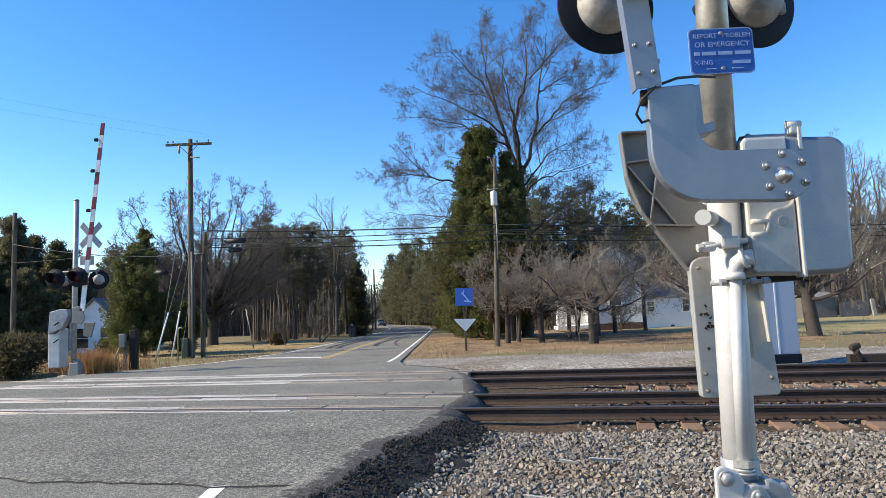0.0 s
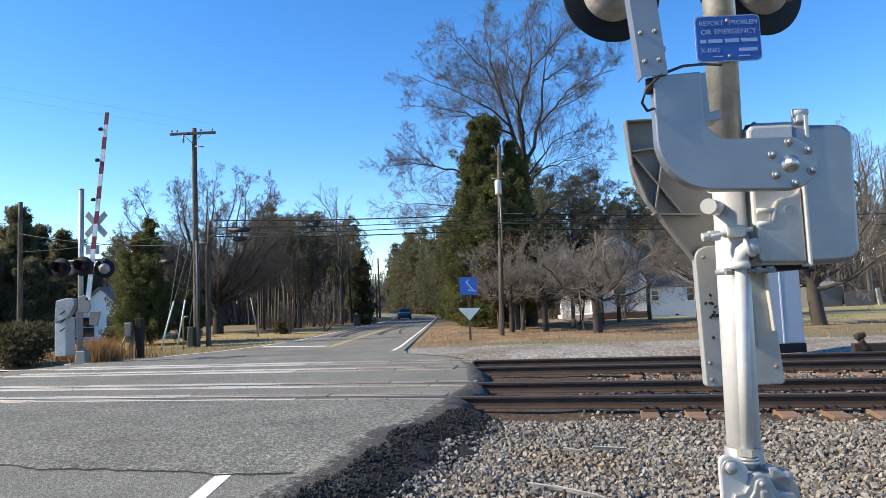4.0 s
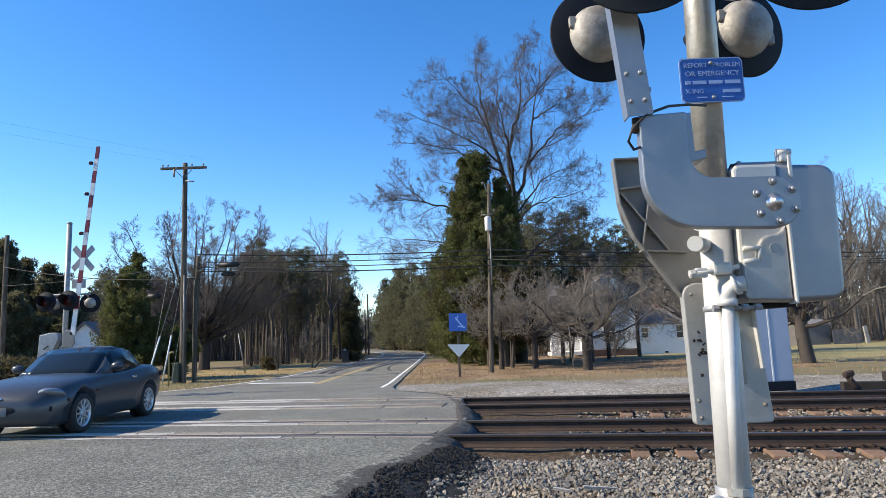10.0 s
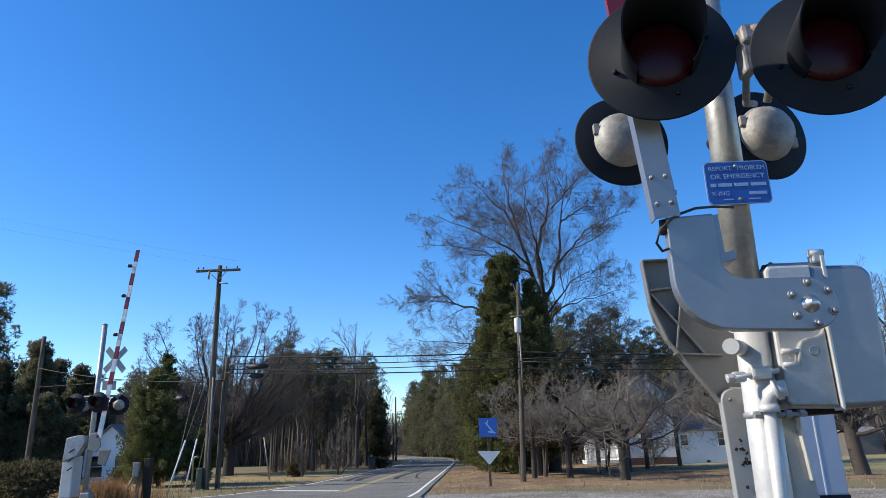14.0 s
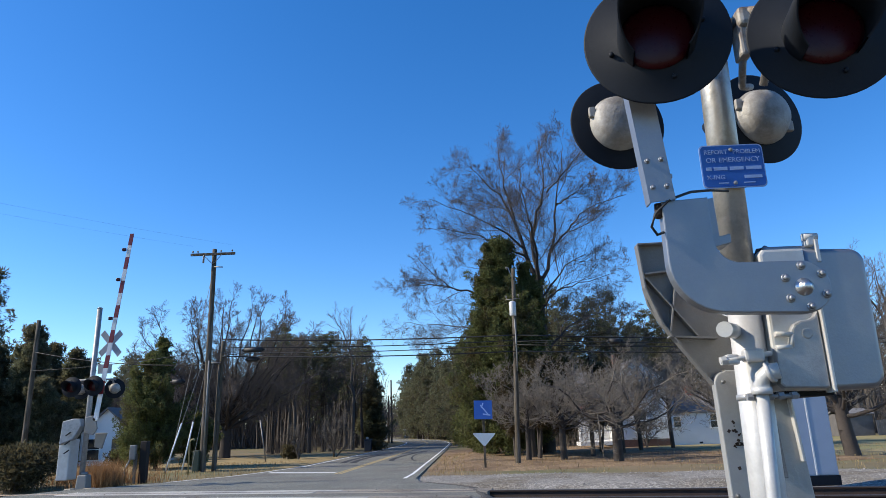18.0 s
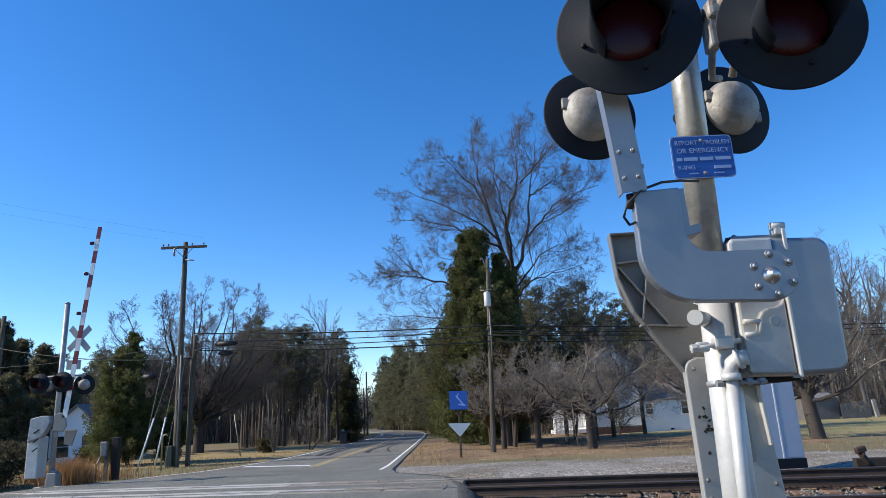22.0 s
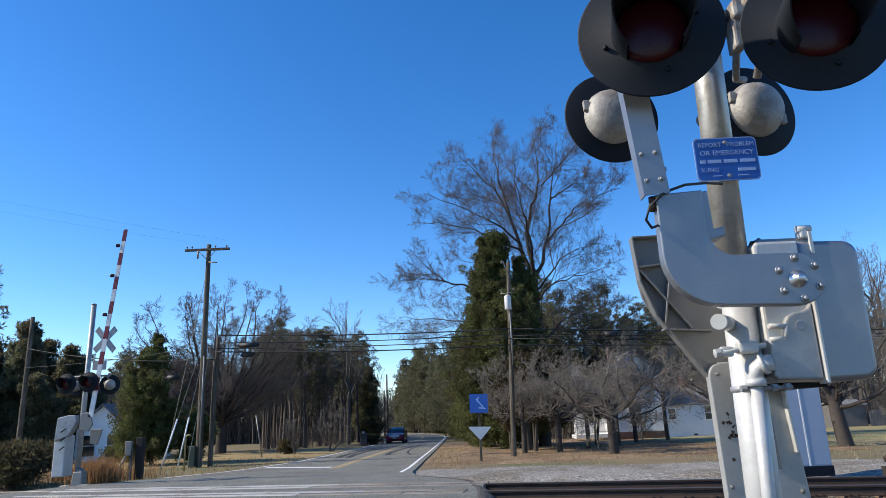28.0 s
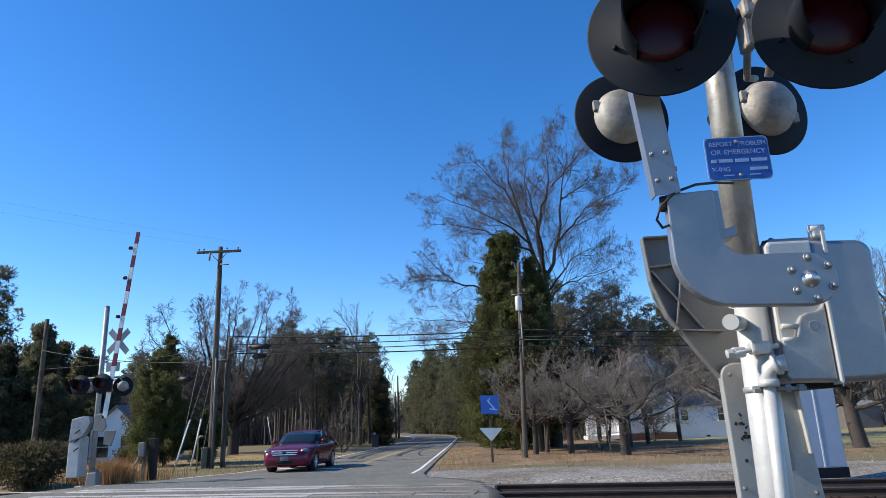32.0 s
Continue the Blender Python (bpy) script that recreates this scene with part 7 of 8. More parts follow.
add(t, "door_edge", M_ARMWHITE, boxes=[((0.0, -0.418, 1.15), (0.04, 0.02, 2.0), None, 0.004)])
add(t, "plinth", M_BLACK, boxes=[((0, 0, 0.03), (1.02, 0.84, 0.22), None, 0.01)])
add(t, "roof", M_CABINET, boxes=[((0, 0, 2.23), (1.06, 0.9, 0.07), None, 0.02)])

# old ties and a rusty casting lying behind the rails
for k, (x, y, a) in enumerate(((10.3, 15.0, -13), (12.6, 14.3, -14), (15.0, 13.9, -12), (11.4, 15.2, -11))):
    bm = bmesh.new()
    box(bm, (0, 0, 0), (2.5, 0.24, 0.2), Matrix.Rotation(radians(a), 3, "Z"), 0.015)
    o = part("old_tie", bm, M_DARKPOST)
    o.location = (x, y, -0.10 if k < 3 else 0.08)
    tagged(o, "old dark timber tie lying beside the track", "railway tie", "discarded ties")
t = thing("rusty_casting", (9.05, 14.9, -0.2), "rusty upright iron casting beside the track", "scrap iron")
add(t, "stem", M_RUST, pipes=[([(0.25, 0, 0.05), (0.12, 0, 0.2), (0.02, 0, 0.32), (-0.02, 0, 0.42)], [0.10, 0.09, 0.09, 0.11])])
add(t, "head", M_RUST, boxes=[((-0.03, 0, 0.5), (0.3, 0.2, 0.16), Matrix.Rotation(radians(-15), 3, "Y"), 0.04)])
t.scale = (0.72, 0.72, 0.8)

# spare foundation in the ballast with four anchor bolts
t = thing("spare_foundation", (0.52, 5.02, -0.385), "bare concrete foundation block with anchor bolts in the ballast", "foundation")
add(t, "block", M_CONC, boxes=[((0, 0, -0.02), (0.74, 0.55, 0.34), None, 0.015)])
for x in (-0.29, 0.29):
    for y in (-0.2, 0.2):
        add(t, "anchor_bolt", M_RUST, rods=[((x, y, 0.1), (x, y, 0.26), 0.016)])
for x, y, a, n in ((0.98, 5.55, 28, 0.42), (0.75, 5.75, 15, 0.3), (1.6, 7.0, -5, 0.4), (1.2, 7.0, 20, 0.2)):
    bm = bmesh.new()
    slab(bm, [(-n / 2, -0.012), (n / 2 - 0.05, -0.02), (n / 2, 0.0), (n / 3, 0.012), (-n / 2, 0.014)], -0.014, 0.010)
    o = part("wood_splinter", bm, M_TIMBER)
    o.matrix_world = pose(x, y, bed_z(track_s(x, y)) + 0.05, 12, 6, -a)
    tagged(o, "broken weathered splinter of timber on the ballast", "wood scrap", "wood scraps")

# rubbish bin and mailbox down the road
t = thing("rubbish_bin", spot(-8.6, 61.5), "dark wheeled rubbish bin at the roadside", "rubbish bin")
add(t, "body", M_BINDARK, boxes=[((0, 0, 0.5), (0.62, 0.7, 0.95), None, 0.05, 1.1)])
add(t, "lid", M_BINDARK, boxes=[((0, 0, 1.02), (0.7, 0.8, 0.08), None, 0.03)])
t = thing("mailbox", spot(-9.3, 66), "pale mailbox on a post", "mailbox")
add(t, "post", M_WOODPOLE, boxes=[((0, 0, 0.5), (0.1, 0.1, 1.1), None, 0.01)])
add(t, "box", M_SILVER, boxes=[((0, 0, 1.12), (0.2, 0.5, 0.22), None, 0.06)])


# ---- houses ----
def clad_wall(name, parent, x0, x1, z0, z1, y, gable=None, thick=0.2, boards=0.14, label=""):
    """A boarded wall facing the road; each course overhangs the one below it."""
    bm = bmesh.new()
    def row(z, y_):
        k = min(max((z - gable[0]) / (gable[1] - gable[0]), 0), 0.999) if gable else 0
        a0, b0 = ((gable[2] - x0) * k, (x1 - gable[2]) * k) if gable else (0, 0)
        return [bm.verts.new((x0 + a0, y_, z)), bm.verts.new((x1 - b0, y_, z))]
    z, last = z0, row(z0, y)
    while z < z1 - 1e-6:
        zt = min(z + boards, z1)
        out, top = row(z, y - 0.018), row(zt, y)
        bm.faces.new((last[0], last[1], out[1], out[0]))
        bm.faces.new((out[0], out[1], top[1], top[0]))
        z, last = zt, top
    wall = part(name, bm, M_SIDING, parent, label)
    bm = bmesh.new()
    box(bm, ((x0 + x1) / 2, y + thick / 2 + 0.003, (z0 + (gable[0] if gable else z1)) / 2), (x1 - x0, thick, (gable[0] if gable else z1) - z0))
    part("wall_core", bm, M_SIDING, wall)
    return wall


def window(parent, x, z, w, h, y):
    bm = bmesh.new()
    for c, s in (((x, y - 0.03, z + h / 2 + 0.04), (w + 0.16, 0.06, 0.08)), ((x - w / 2 - 0.04, y - 0.03, z), (0.08, 0.06, h)), ((x + w / 2 + 0.04, y - 0.03, z), (0.08, 0.06, h)), ((x, y - 0.025, z), (w, 0.04, 0.04))):
        box(bm, c, s)
    f_ = part("window", bm, M_SIDING, parent)
    bm = bmesh.new()
    box(bm, (x, y - 0.06, z - h / 2 - 0.04), (w + 0.22, 0.12, 0.07))
    part("sill", bm, M_SIDING, f_)
    bm = bmesh.new()
    box(bm, (x, y - 0.021, z), (w, 0.012, h))
    part("pane", bm, M_DARKGLASS, f_)


def gable_roof(name, parent, x0, x1, y0, y1, eave, ridge, along_y, material, over=0.3, thick=0.12):
    bm = bmesh.new()
    if along_y:
        xm = (x0 + x1) / 2
        for xa in (x0 - over, x1 + over):
            ze = eave - (ridge - eave) * over / ((x1 - x0) / 2)
            q = [(xa, y0 - over, ze), (xm, y0 - over, ridge), (xm, y1 + over, ridge), (xa, y1 + over, ze)]
            t_ = [bm.verts.new(Vector(p) + Vector((0, 0, thick))) for p in q]
            b_ = [bm.verts.new(p) for p in q]
            fs = [bm.faces.new(t_), bm.faces.new(b_[::-1])] + [bm.faces.new((t_[i], b_[i], b_[(i + 1) % 4], t_[(i + 1) % 4])) for i in range(4)]
    else:
        ym = (y0 + y1) / 2
        for ya in (y0 - over, y1 + over):
            ze = eave - (ridge - eave) * over / ((y1 - y0) / 2)
            q = [(x0 - over, ya, ze), (x1 + over, ya, ze), (x1 + over, ym, ridge), (x0 - over, ym, ridge)]
            t_ = [bm.verts.new(Vector(p) + Vector((0, 0, thick))) for p in q]
            b_ = [bm.verts.new(p) for p in q]
            fs = [bm.faces.new(t_), bm.faces.new(b_[::-1])] + [bm.faces.new((t_[i], b_[i], b_[(i + 1) % 4], t_[(i + 1) % 4])) for i in range(4)]
    bmesh.ops.recalc_face_normals(bm, faces=bm.faces[:])
    return part(name, bm, material, parent)


house = thing("house", (0, 0, -0.26), "white clapboard farmhouse with a side wing behind yard trees", "house")
HY = 50.0
clad_wall("front_wall", house, 10.9, 14.88, 0.25, 5.9, HY, (4.5, 5.95, 12.75), label="white boarded gable wall")
add(house, "side_wall", M_SIDING, boxes=[((14.78, HY + 4.1, 2.2), (0.2, 7.8, 4.5)), ((10.98, HY + 4.1, 2.2), (0.2, 7.8, 4.5))])
add(house, "back_wall", M_SIDING, boxes=[((12.9, HY + 8.1, 2.2), (3.9, 0.2, 4.5))])
add(house, "footing", M_BRICK, boxes=[((12.9, HY + 0.12, -0.05), (3.9, 0.2, 0.6))])
add(house, "corner_board", M_SIDING, boxes=[((14.85, HY - 0.035, 2.35), (0.12, 0.06, 4.3))])
gable_roof("roof", house, 10.9, 14.88, HY, HY + 8, 4.5, 5.95, True, M_ROOF)
add(house, "chimney", M_BRICK, boxes=[((12.1, HY + 3.0, 5.9), (0.55, 0.55, 1.4), None, 0.02)])
for x, z, w, h in ((12.75, 1.55, 0.85, 1.5), (12.9, 3.7, 0.8, 1.2)):
    window(house, x, z, w, h, HY)
# left part with the porch
clad_wall("porch_wall", house, 8.6, 10.88, 0.2, 4.4, HY + 1.9, label="white boarded wall behind the porch")
gable_roof("left_roof", house, 8.6, 11.0, HY + 1.9, HY + 7, 4.4, 5.3, False, M_ROOF, 0.2)
window(house, 9.9, 1.5, 0.8, 1.3, HY + 1.9)
add(house, "porch_floor", M_SIDING, boxes=[((9.65, HY + 0.9, 0.05), (2.6, 2.0, 0.25))])
bm = bmesh.new()
for p in (((8.3, HY - 0.3, 2.35), (11.0, HY - 0.3, 2.35), (11.0, HY + 1.88, 3.1), (8.3, HY + 1.88, 3.1)),):
    a = [bm.verts.new(q) for q in p]
    b = [bm.verts.new(Vector(q) + Vector((0, 0, 0.12))) for q in p]
    bm.faces.new(a[::-1]), bm.faces.new(b)
    for i in range(4):
        bm.faces.new((a[i], a[(i + 1) % 4], b[(i + 1) % 4], b[i]))
part("porch_roof", bm, M_REDROOF, house, "dull red porch roof")
for x in (8.45, 8.75, 10.7):
    add(house, "porch_post", M_SIDING, boxes=[((x, HY, 1.25), (0.14, 0.14, 2.3), None, 0.01)])
add(house, "porch_rail", M_SIDING, boxes=[((9.65, HY, 0.95), (2.1, 0.06, 0.07)), ((9.65, HY, 0.35), (2.1, 0.06, 0.06))])
for i in range(12):
    add(house, "baluster", M_SIDING, boxes=[((8.9 + 0.15 * i, HY, 0.65), (0.04, 0.04, 0.6))])
# side wing
add(house, "wing_wall", M_SIDINGFLAT, "smooth white wall of the wing", boxes=[((17.45, HY + 0.35, 0.75), (5.1, 0.2, 2.6)), ((19.95, HY + 2.6, 0.75), (0.2, 4.4, 2.6)), ((17.45, HY + 4.9, 0.75), (5.1, 0.2, 2.6))])
gable_roof("wing_roof", house, 14.9, 20.0, HY + 0.3, HY + 5, 2.05, 3.3, False, M_ROOF, 0.2)
window(house, 15.45, 1.37, 0.5, 0.7, HY + 0.25)
window(house, 18.1, 1.37, 0.5, 0.9, HY + 0.25)
add(house, "vent", M_BLACK, boxes=[((17.0, HY + 0.24, -0.12), (0.25, 0.03, 0.12))])
add(house, "wing_chimney", M_REDBRICK, "red brick chimney", boxes=[((17.3, HY + 2.6, 3.4), (0.45, 0.45, 1.3), None, 0.02)])
add(house, "wing_gable", M_SIDINGFLAT, boxes=[((19.95, HY + 2.6, 2.4), (0.18, 2.2, 0.8))])


def small_house(x, y, w, h, roof, label, along_y=True, deep=7.0):
    t = thing("house", spot(x, y), label, "house", "far houses")
    clad_wall("front_wall", t, -w / 2, w / 2, -0.1, roof if along_y else h, 0, (h, roof, 0) if along_y else None, boards=0.2)
    add(t, "side_wall", M_SIDING, boxes=[((-w / 2 + 0.1, deep / 2, h / 2), (0.2, deep - 0.5, h)), ((w / 2 - 0.1, deep / 2, h / 2), (0.2, deep - 0.5, h))])
    gable_roof("roof", t, -w / 2, w / 2, 0, deep, h, roof, along_y, M_ROOF, 0.25)
    for k in (-0.25, 0.25):
        window(t, w * k, h * 0.5, 0.9, 1.3, 0)
    return t


small_house(-23.4, 44.5, 3.4, 2.1, 3.6, "white gabled outbuilding behind the crossing signal")
small_house(-22.0, 172, 4.0, 4.6, 6.2, "small white house far down the road")
small_house(-11.0, 176, 9.0, 2.8, 4.4, "low pale grey house far down the road", False)
# fence and shed behind the lawn
t = thing("shed", spot(34.3, 60.5), "dark grey weathered shed behind the lawn", "shed")
add(t, "wall", M_DARKSHED, boxes=[((0, 1.5, 0.9), (2.2, 3.0, 2.0), None, 0.02)])
gable_roof("roof", t, -1.1, 1.1, 0, 3, 1.85, 2.25, False, M_ROOF, 0.15)
t = thing("board_fence", spot(35.5, 60), "grey board fence along the back of the lawn", "fence")
for i in range(8):
    add(t, "board", M_DARKSHED, boxes=[((i * 0.33, 0, 0.6), (0.31, 0.04, 1.4 + 0.05 * (i % 3)))])
add(t, "end_post", M_PALEPOST, "pale leaning end post", boxes=[((2.85, -0.1, 0.7), (0.3, 0.2, 1.7), Matrix.Rotation(radians(-6), 3, "Y"))])
add(t, "end_post", M_PALEPOST, "pale end post", boxes=[((5.2, -0.1, 0.6), (0.2, 0.2, 1.4))])


# ---- cars ----
def loft(bm, stations, cut, closed=True):
    """A smooth body through cross cuts; cut(station) gives one side's points from the top middle down to the bottom middle."""
    rings = []
    for st in stations:
        side = cut(st)
        ring = [bm.verts.new(p) for p in side] + [bm.verts.new((-x, y, z)) for x, y, z in side[-2:0:-1]]
        rings.append(ring)
    n = len(rings[0])
    for a, b in zip(rings, rings[1:]):
        for i in range(n):
            bm.faces.new((a[i], a[(i + 1) % n], b[(i + 1) % n], b[i])).smooth = True
    for r, rev in ((rings[0], True), (rings[-1], False)):
        bm.faces.new(r[::-1] if rev else r)
    bmesh.ops.recalc_face_normals(bm, faces=bm.faces[:])


def carve(bm, material, cutters, name):
    """The body with its wheel arches cut out."""
    ob = bpy.data.objects.new(name, mesh_of(name, bm, material))
    scene.collection.objects.link(ob)
    for c in cutters:
        cb = bmesh.new()
        rod(cb, *c, n=32)
        co = bpy.data.objects.new("cutter", mesh_of("cutter", cb, material))
        scene.collection.objects.link(co)
        md = ob.modifiers.new("arch", "BOOLEAN")
        md.operation, md.object, md.solver = "DIFFERENCE", co, "EXACT"
        me = bpy.data.meshes.new_from_object(ob.evaluated_get(bpy.context.evaluated_depsgraph_get()))
        ob.modifiers.clear()
        ob.data = me
        bpy.data.objects.remove(co)
    me = ob.data
    bpy.data.objects.remove(ob)
    return me


def wheel_parts(parent, x, y, r, w, spokes, rim_mat):
    side = 1 if x > 0 else -1
    m = pose(x, y, r, 0, 90 * side, 0)
    hub = new("wheel")
    hub.parent = parent
    hub.location = (x, y, r)
    k = pose(0, 0, 0, 0, 90 * side, 0)
    bm = bmesh.new()
    ri = r * 0.70
    lathe(bm, [(ri, w / 2 - 0.015), (ri + 0.02, w / 2), (r - 0.03, w / 2), (r - 0.006, w / 2 - 0.025), (r, w / 2 - 0.05), (r, -w / 2 + 0.05), (r - 0.03, -w / 2), (ri, -w / 2)], k, 40)
    part("tyre", bm, M_RUBBER, hub)
    bm = bmesh.new()
    lathe(bm, [(ri + 0.002, w / 2 - 0.01), (ri - 0.02, w / 2 - 0.012), (ri - 0.035, w / 2 - 0.05), (ri - 0.04, -w / 2 + 0.03)], k, 40)
    for i in range(spokes):
        a = 2 * math.pi * i / spokes
        q = k @ Matrix.Rotation(a, 4, "Z") @ Matrix.Translation((ri * 0.5, 0, w / 2 - 0.035))
        vs = box(bm, (0, 0, 0), (ri * 0.95, 0.034, 0.03), None, 0.005)
        bmesh.ops.transform(bm, matrix=q, verts=vs)
    lathe(bm, [(0.075, w / 2 - 0.05), (0.075, w / 2 - 0.02), (0.05, w / 2 - 0.012), (0, w / 2 - 0.01)], k, 20)
    part("rim", bm, rim_mat, hub)
    bm = bmesh.new()
    lathe(bm, [(ri - 0.03, w / 2 - 0.10), (0, w / 2 - 0.10)], k, 24)
    part("brake_disc", bm, M_BLACK, hub)
    return hub


ROUND = ("headlight", "fog_light", "mirror", "badge", "tail_light", "fog_recess", "grille")


def build_car(c):
    """A car with its front toward -y and its wheels on z = 0."""
    t = thing(c["name"], (0, 0, 0), c["label"], "car", "passing cars")
    W, paint = c["width"] / 2, c["paint"]

    def cut(st):
        y, lo, top, w, crown = st
        w *= W
        return [(0, y, top + crown), (w * 0.55, y, top + crown * 0.75), (w * 0.84, y, top + crown * 0.15), (w * 0.95, y, top - 0.05), (w, y, top - (top - lo) * 0.33), (w * 0.995, y, lo + (top - lo) * 0.38), (w * 0.96, y, lo + 0.06), (w * 0.88, y, lo), (0, y, lo)]
    bm = bmesh.new()
    loft(bm, c["body"], cut)
    cuts = []
    for y in c["axles"]:
        for s in (-1, 1):
            cuts.append(((s * (W - 0.24), y, c["wheel"] + 0.005), (s * (W + 0.2), y, c["wheel"] + 0.005), c["wheel"] + 0.035))
    body = part("body", carve(bm, paint, cuts, "body"), None, t, c["body_label"])
    for p in body.data.polygons:
        p.use_smooth = True
    for y in c["axles"]:
        for s in (-1, 1):
            bm = bmesh.new()
            rod(bm, (s * (W - 0.26), y, c["wheel"]), (s * (W - 0.23), y, c["wheel"]), c["wheel"] + 0.03, n=24)
            part("wheel_well", bm, M_BLACK, t)

    def cab(st):
        y, lo, top, wl, wt = st
        return [(0, y, top), (wt * W * 0.7, y, top - 0.008), (wt * W, y, top - 0.045), (wl * W * 0.5 + wt * W * 0.5, y, (lo + top) / 2), (wl * W, y, lo), (0, y, lo)]
    rows = [[Vector(q) for q in cab(st)] for st in c["cabin"]]
    for name, m, spans, strips, inset in c["panels"]:
        for s in ((1, -1) if strips[0] >= 2 and name != "cabin_shell" else (0,)):
            bm = bmesh.new()
            for i in spans:
                for j in strips:
                    for sg in ((1, -1) if s == 0 else (s,)):
                        q = [Vector((p.x * sg * (1 + inset), p.y, p.z + inset * 0.6)) for p in (rows[i][j], rows[i][j + 1], rows[i + 1][j + 1], rows[i + 1][j])]
                        bm.faces.new([bm.verts.new(p) for p in q]).smooth = True
            bmesh.ops.remove_doubles(bm, verts=bm.verts[:], dist=0.0005)
            bmesh.ops.recalc_face_normals(bm, faces=bm.faces[:])
            ob = part(name, bm, m, t)
            so = ob.modifiers.new("thickness", "SOLIDIFY")
            so.thickness, so.offset = 0.012, -1
    wheels = [wheel_parts(t, s * (W - 0.115), y, c["wheel"], 0.205, c["spokes"], c["rim"]) for y in c["axles"] for s in (-1, 1)]
    for name, m, shapes in c["bits"]:
        for sh in shapes:
            sides = (1, -1) if sh[0][0] else (1,)
            for s in sides:
                bm = bmesh.new()
                turn = Euler((radians(sh[2][0]), radians(sh[2][1] * s), radians(sh[2][2] * s))).to_matrix() if len(sh) > 2 else None
                if name in ROUND:
                    k = Matrix.Translation((sh[0][0] * s, sh[0][1], sh[0][2])) @ (turn.to_4x4() if turn is not None else Matrix()) @ Matrix.Diagonal((*[q / 2 for q in sh[1]], 1))
                    lathe(bm, [(math.sin(math.pi * q / 10), -math.cos(math.pi * q / 10)) for q in range(11)], k, 20)
                else:
                    box(bm, (sh[0][0] * s, sh[0][1], sh[0][2]), sh[1], turn, min(sh[1]) * 0.3)
                    for f_ in bm.faces:
                        f_.smooth = True
                part(name, bm, m, t)
    k = c.get("size", 1.0)
    if k != 1.0:
        for o in t.children_recursive:
            if o.type == "MESH":
                o.data.transform(Matrix.Diagonal((k, k, k * (1.0 if o.parent.name.startswith("wheel") else c.get("tall", 1.0)), 1)))
            else:
                o.location = o.location * k
    return t, wheels


M_CARGLASS = mat("tinted_car_glass", (0.012, 0.018, 0.022), 0.08, vary=0.05, scale=2, bump=0.0, spec=0.3)
M_GREYPAINT = mat("grey_blue_car_paint", (0.058, 0.064, 0.072), 0.3, metal=0.3, vary=0.04, scale=3, fine=300, bump=0.0)
M_REDPAINT = mat("dark_red_car_paint", (0.13, 0.008, 0.032), 0.24, metal=0.2, vary=0.04, scale=3, fine=300, bump=0.0)
M_ALLOY = mat("alloy_wheel", (0.52, 0.53, 0.54), 0.35, metal=0.7, vary=0.06, scale=4, bump=0.0)
M_HEADLAMP = mat("headlamp_plastic", (0.19, 0.205, 0.225), 0.10, metal=0.4, vary=0.1, scale=20, fine=90, bump=0.1)
M_CHROME = mat("chrome_trim", (0.70, 0.71, 0.73), 0.12, metal=0.9, vary=0.04, scale=5, bump=0.0)
M_PLATE = mat("licence_plate", (0.12, 0.125, 0.14), 0.5, vary=0.1, scale=10, fine=60, bump=0.05)

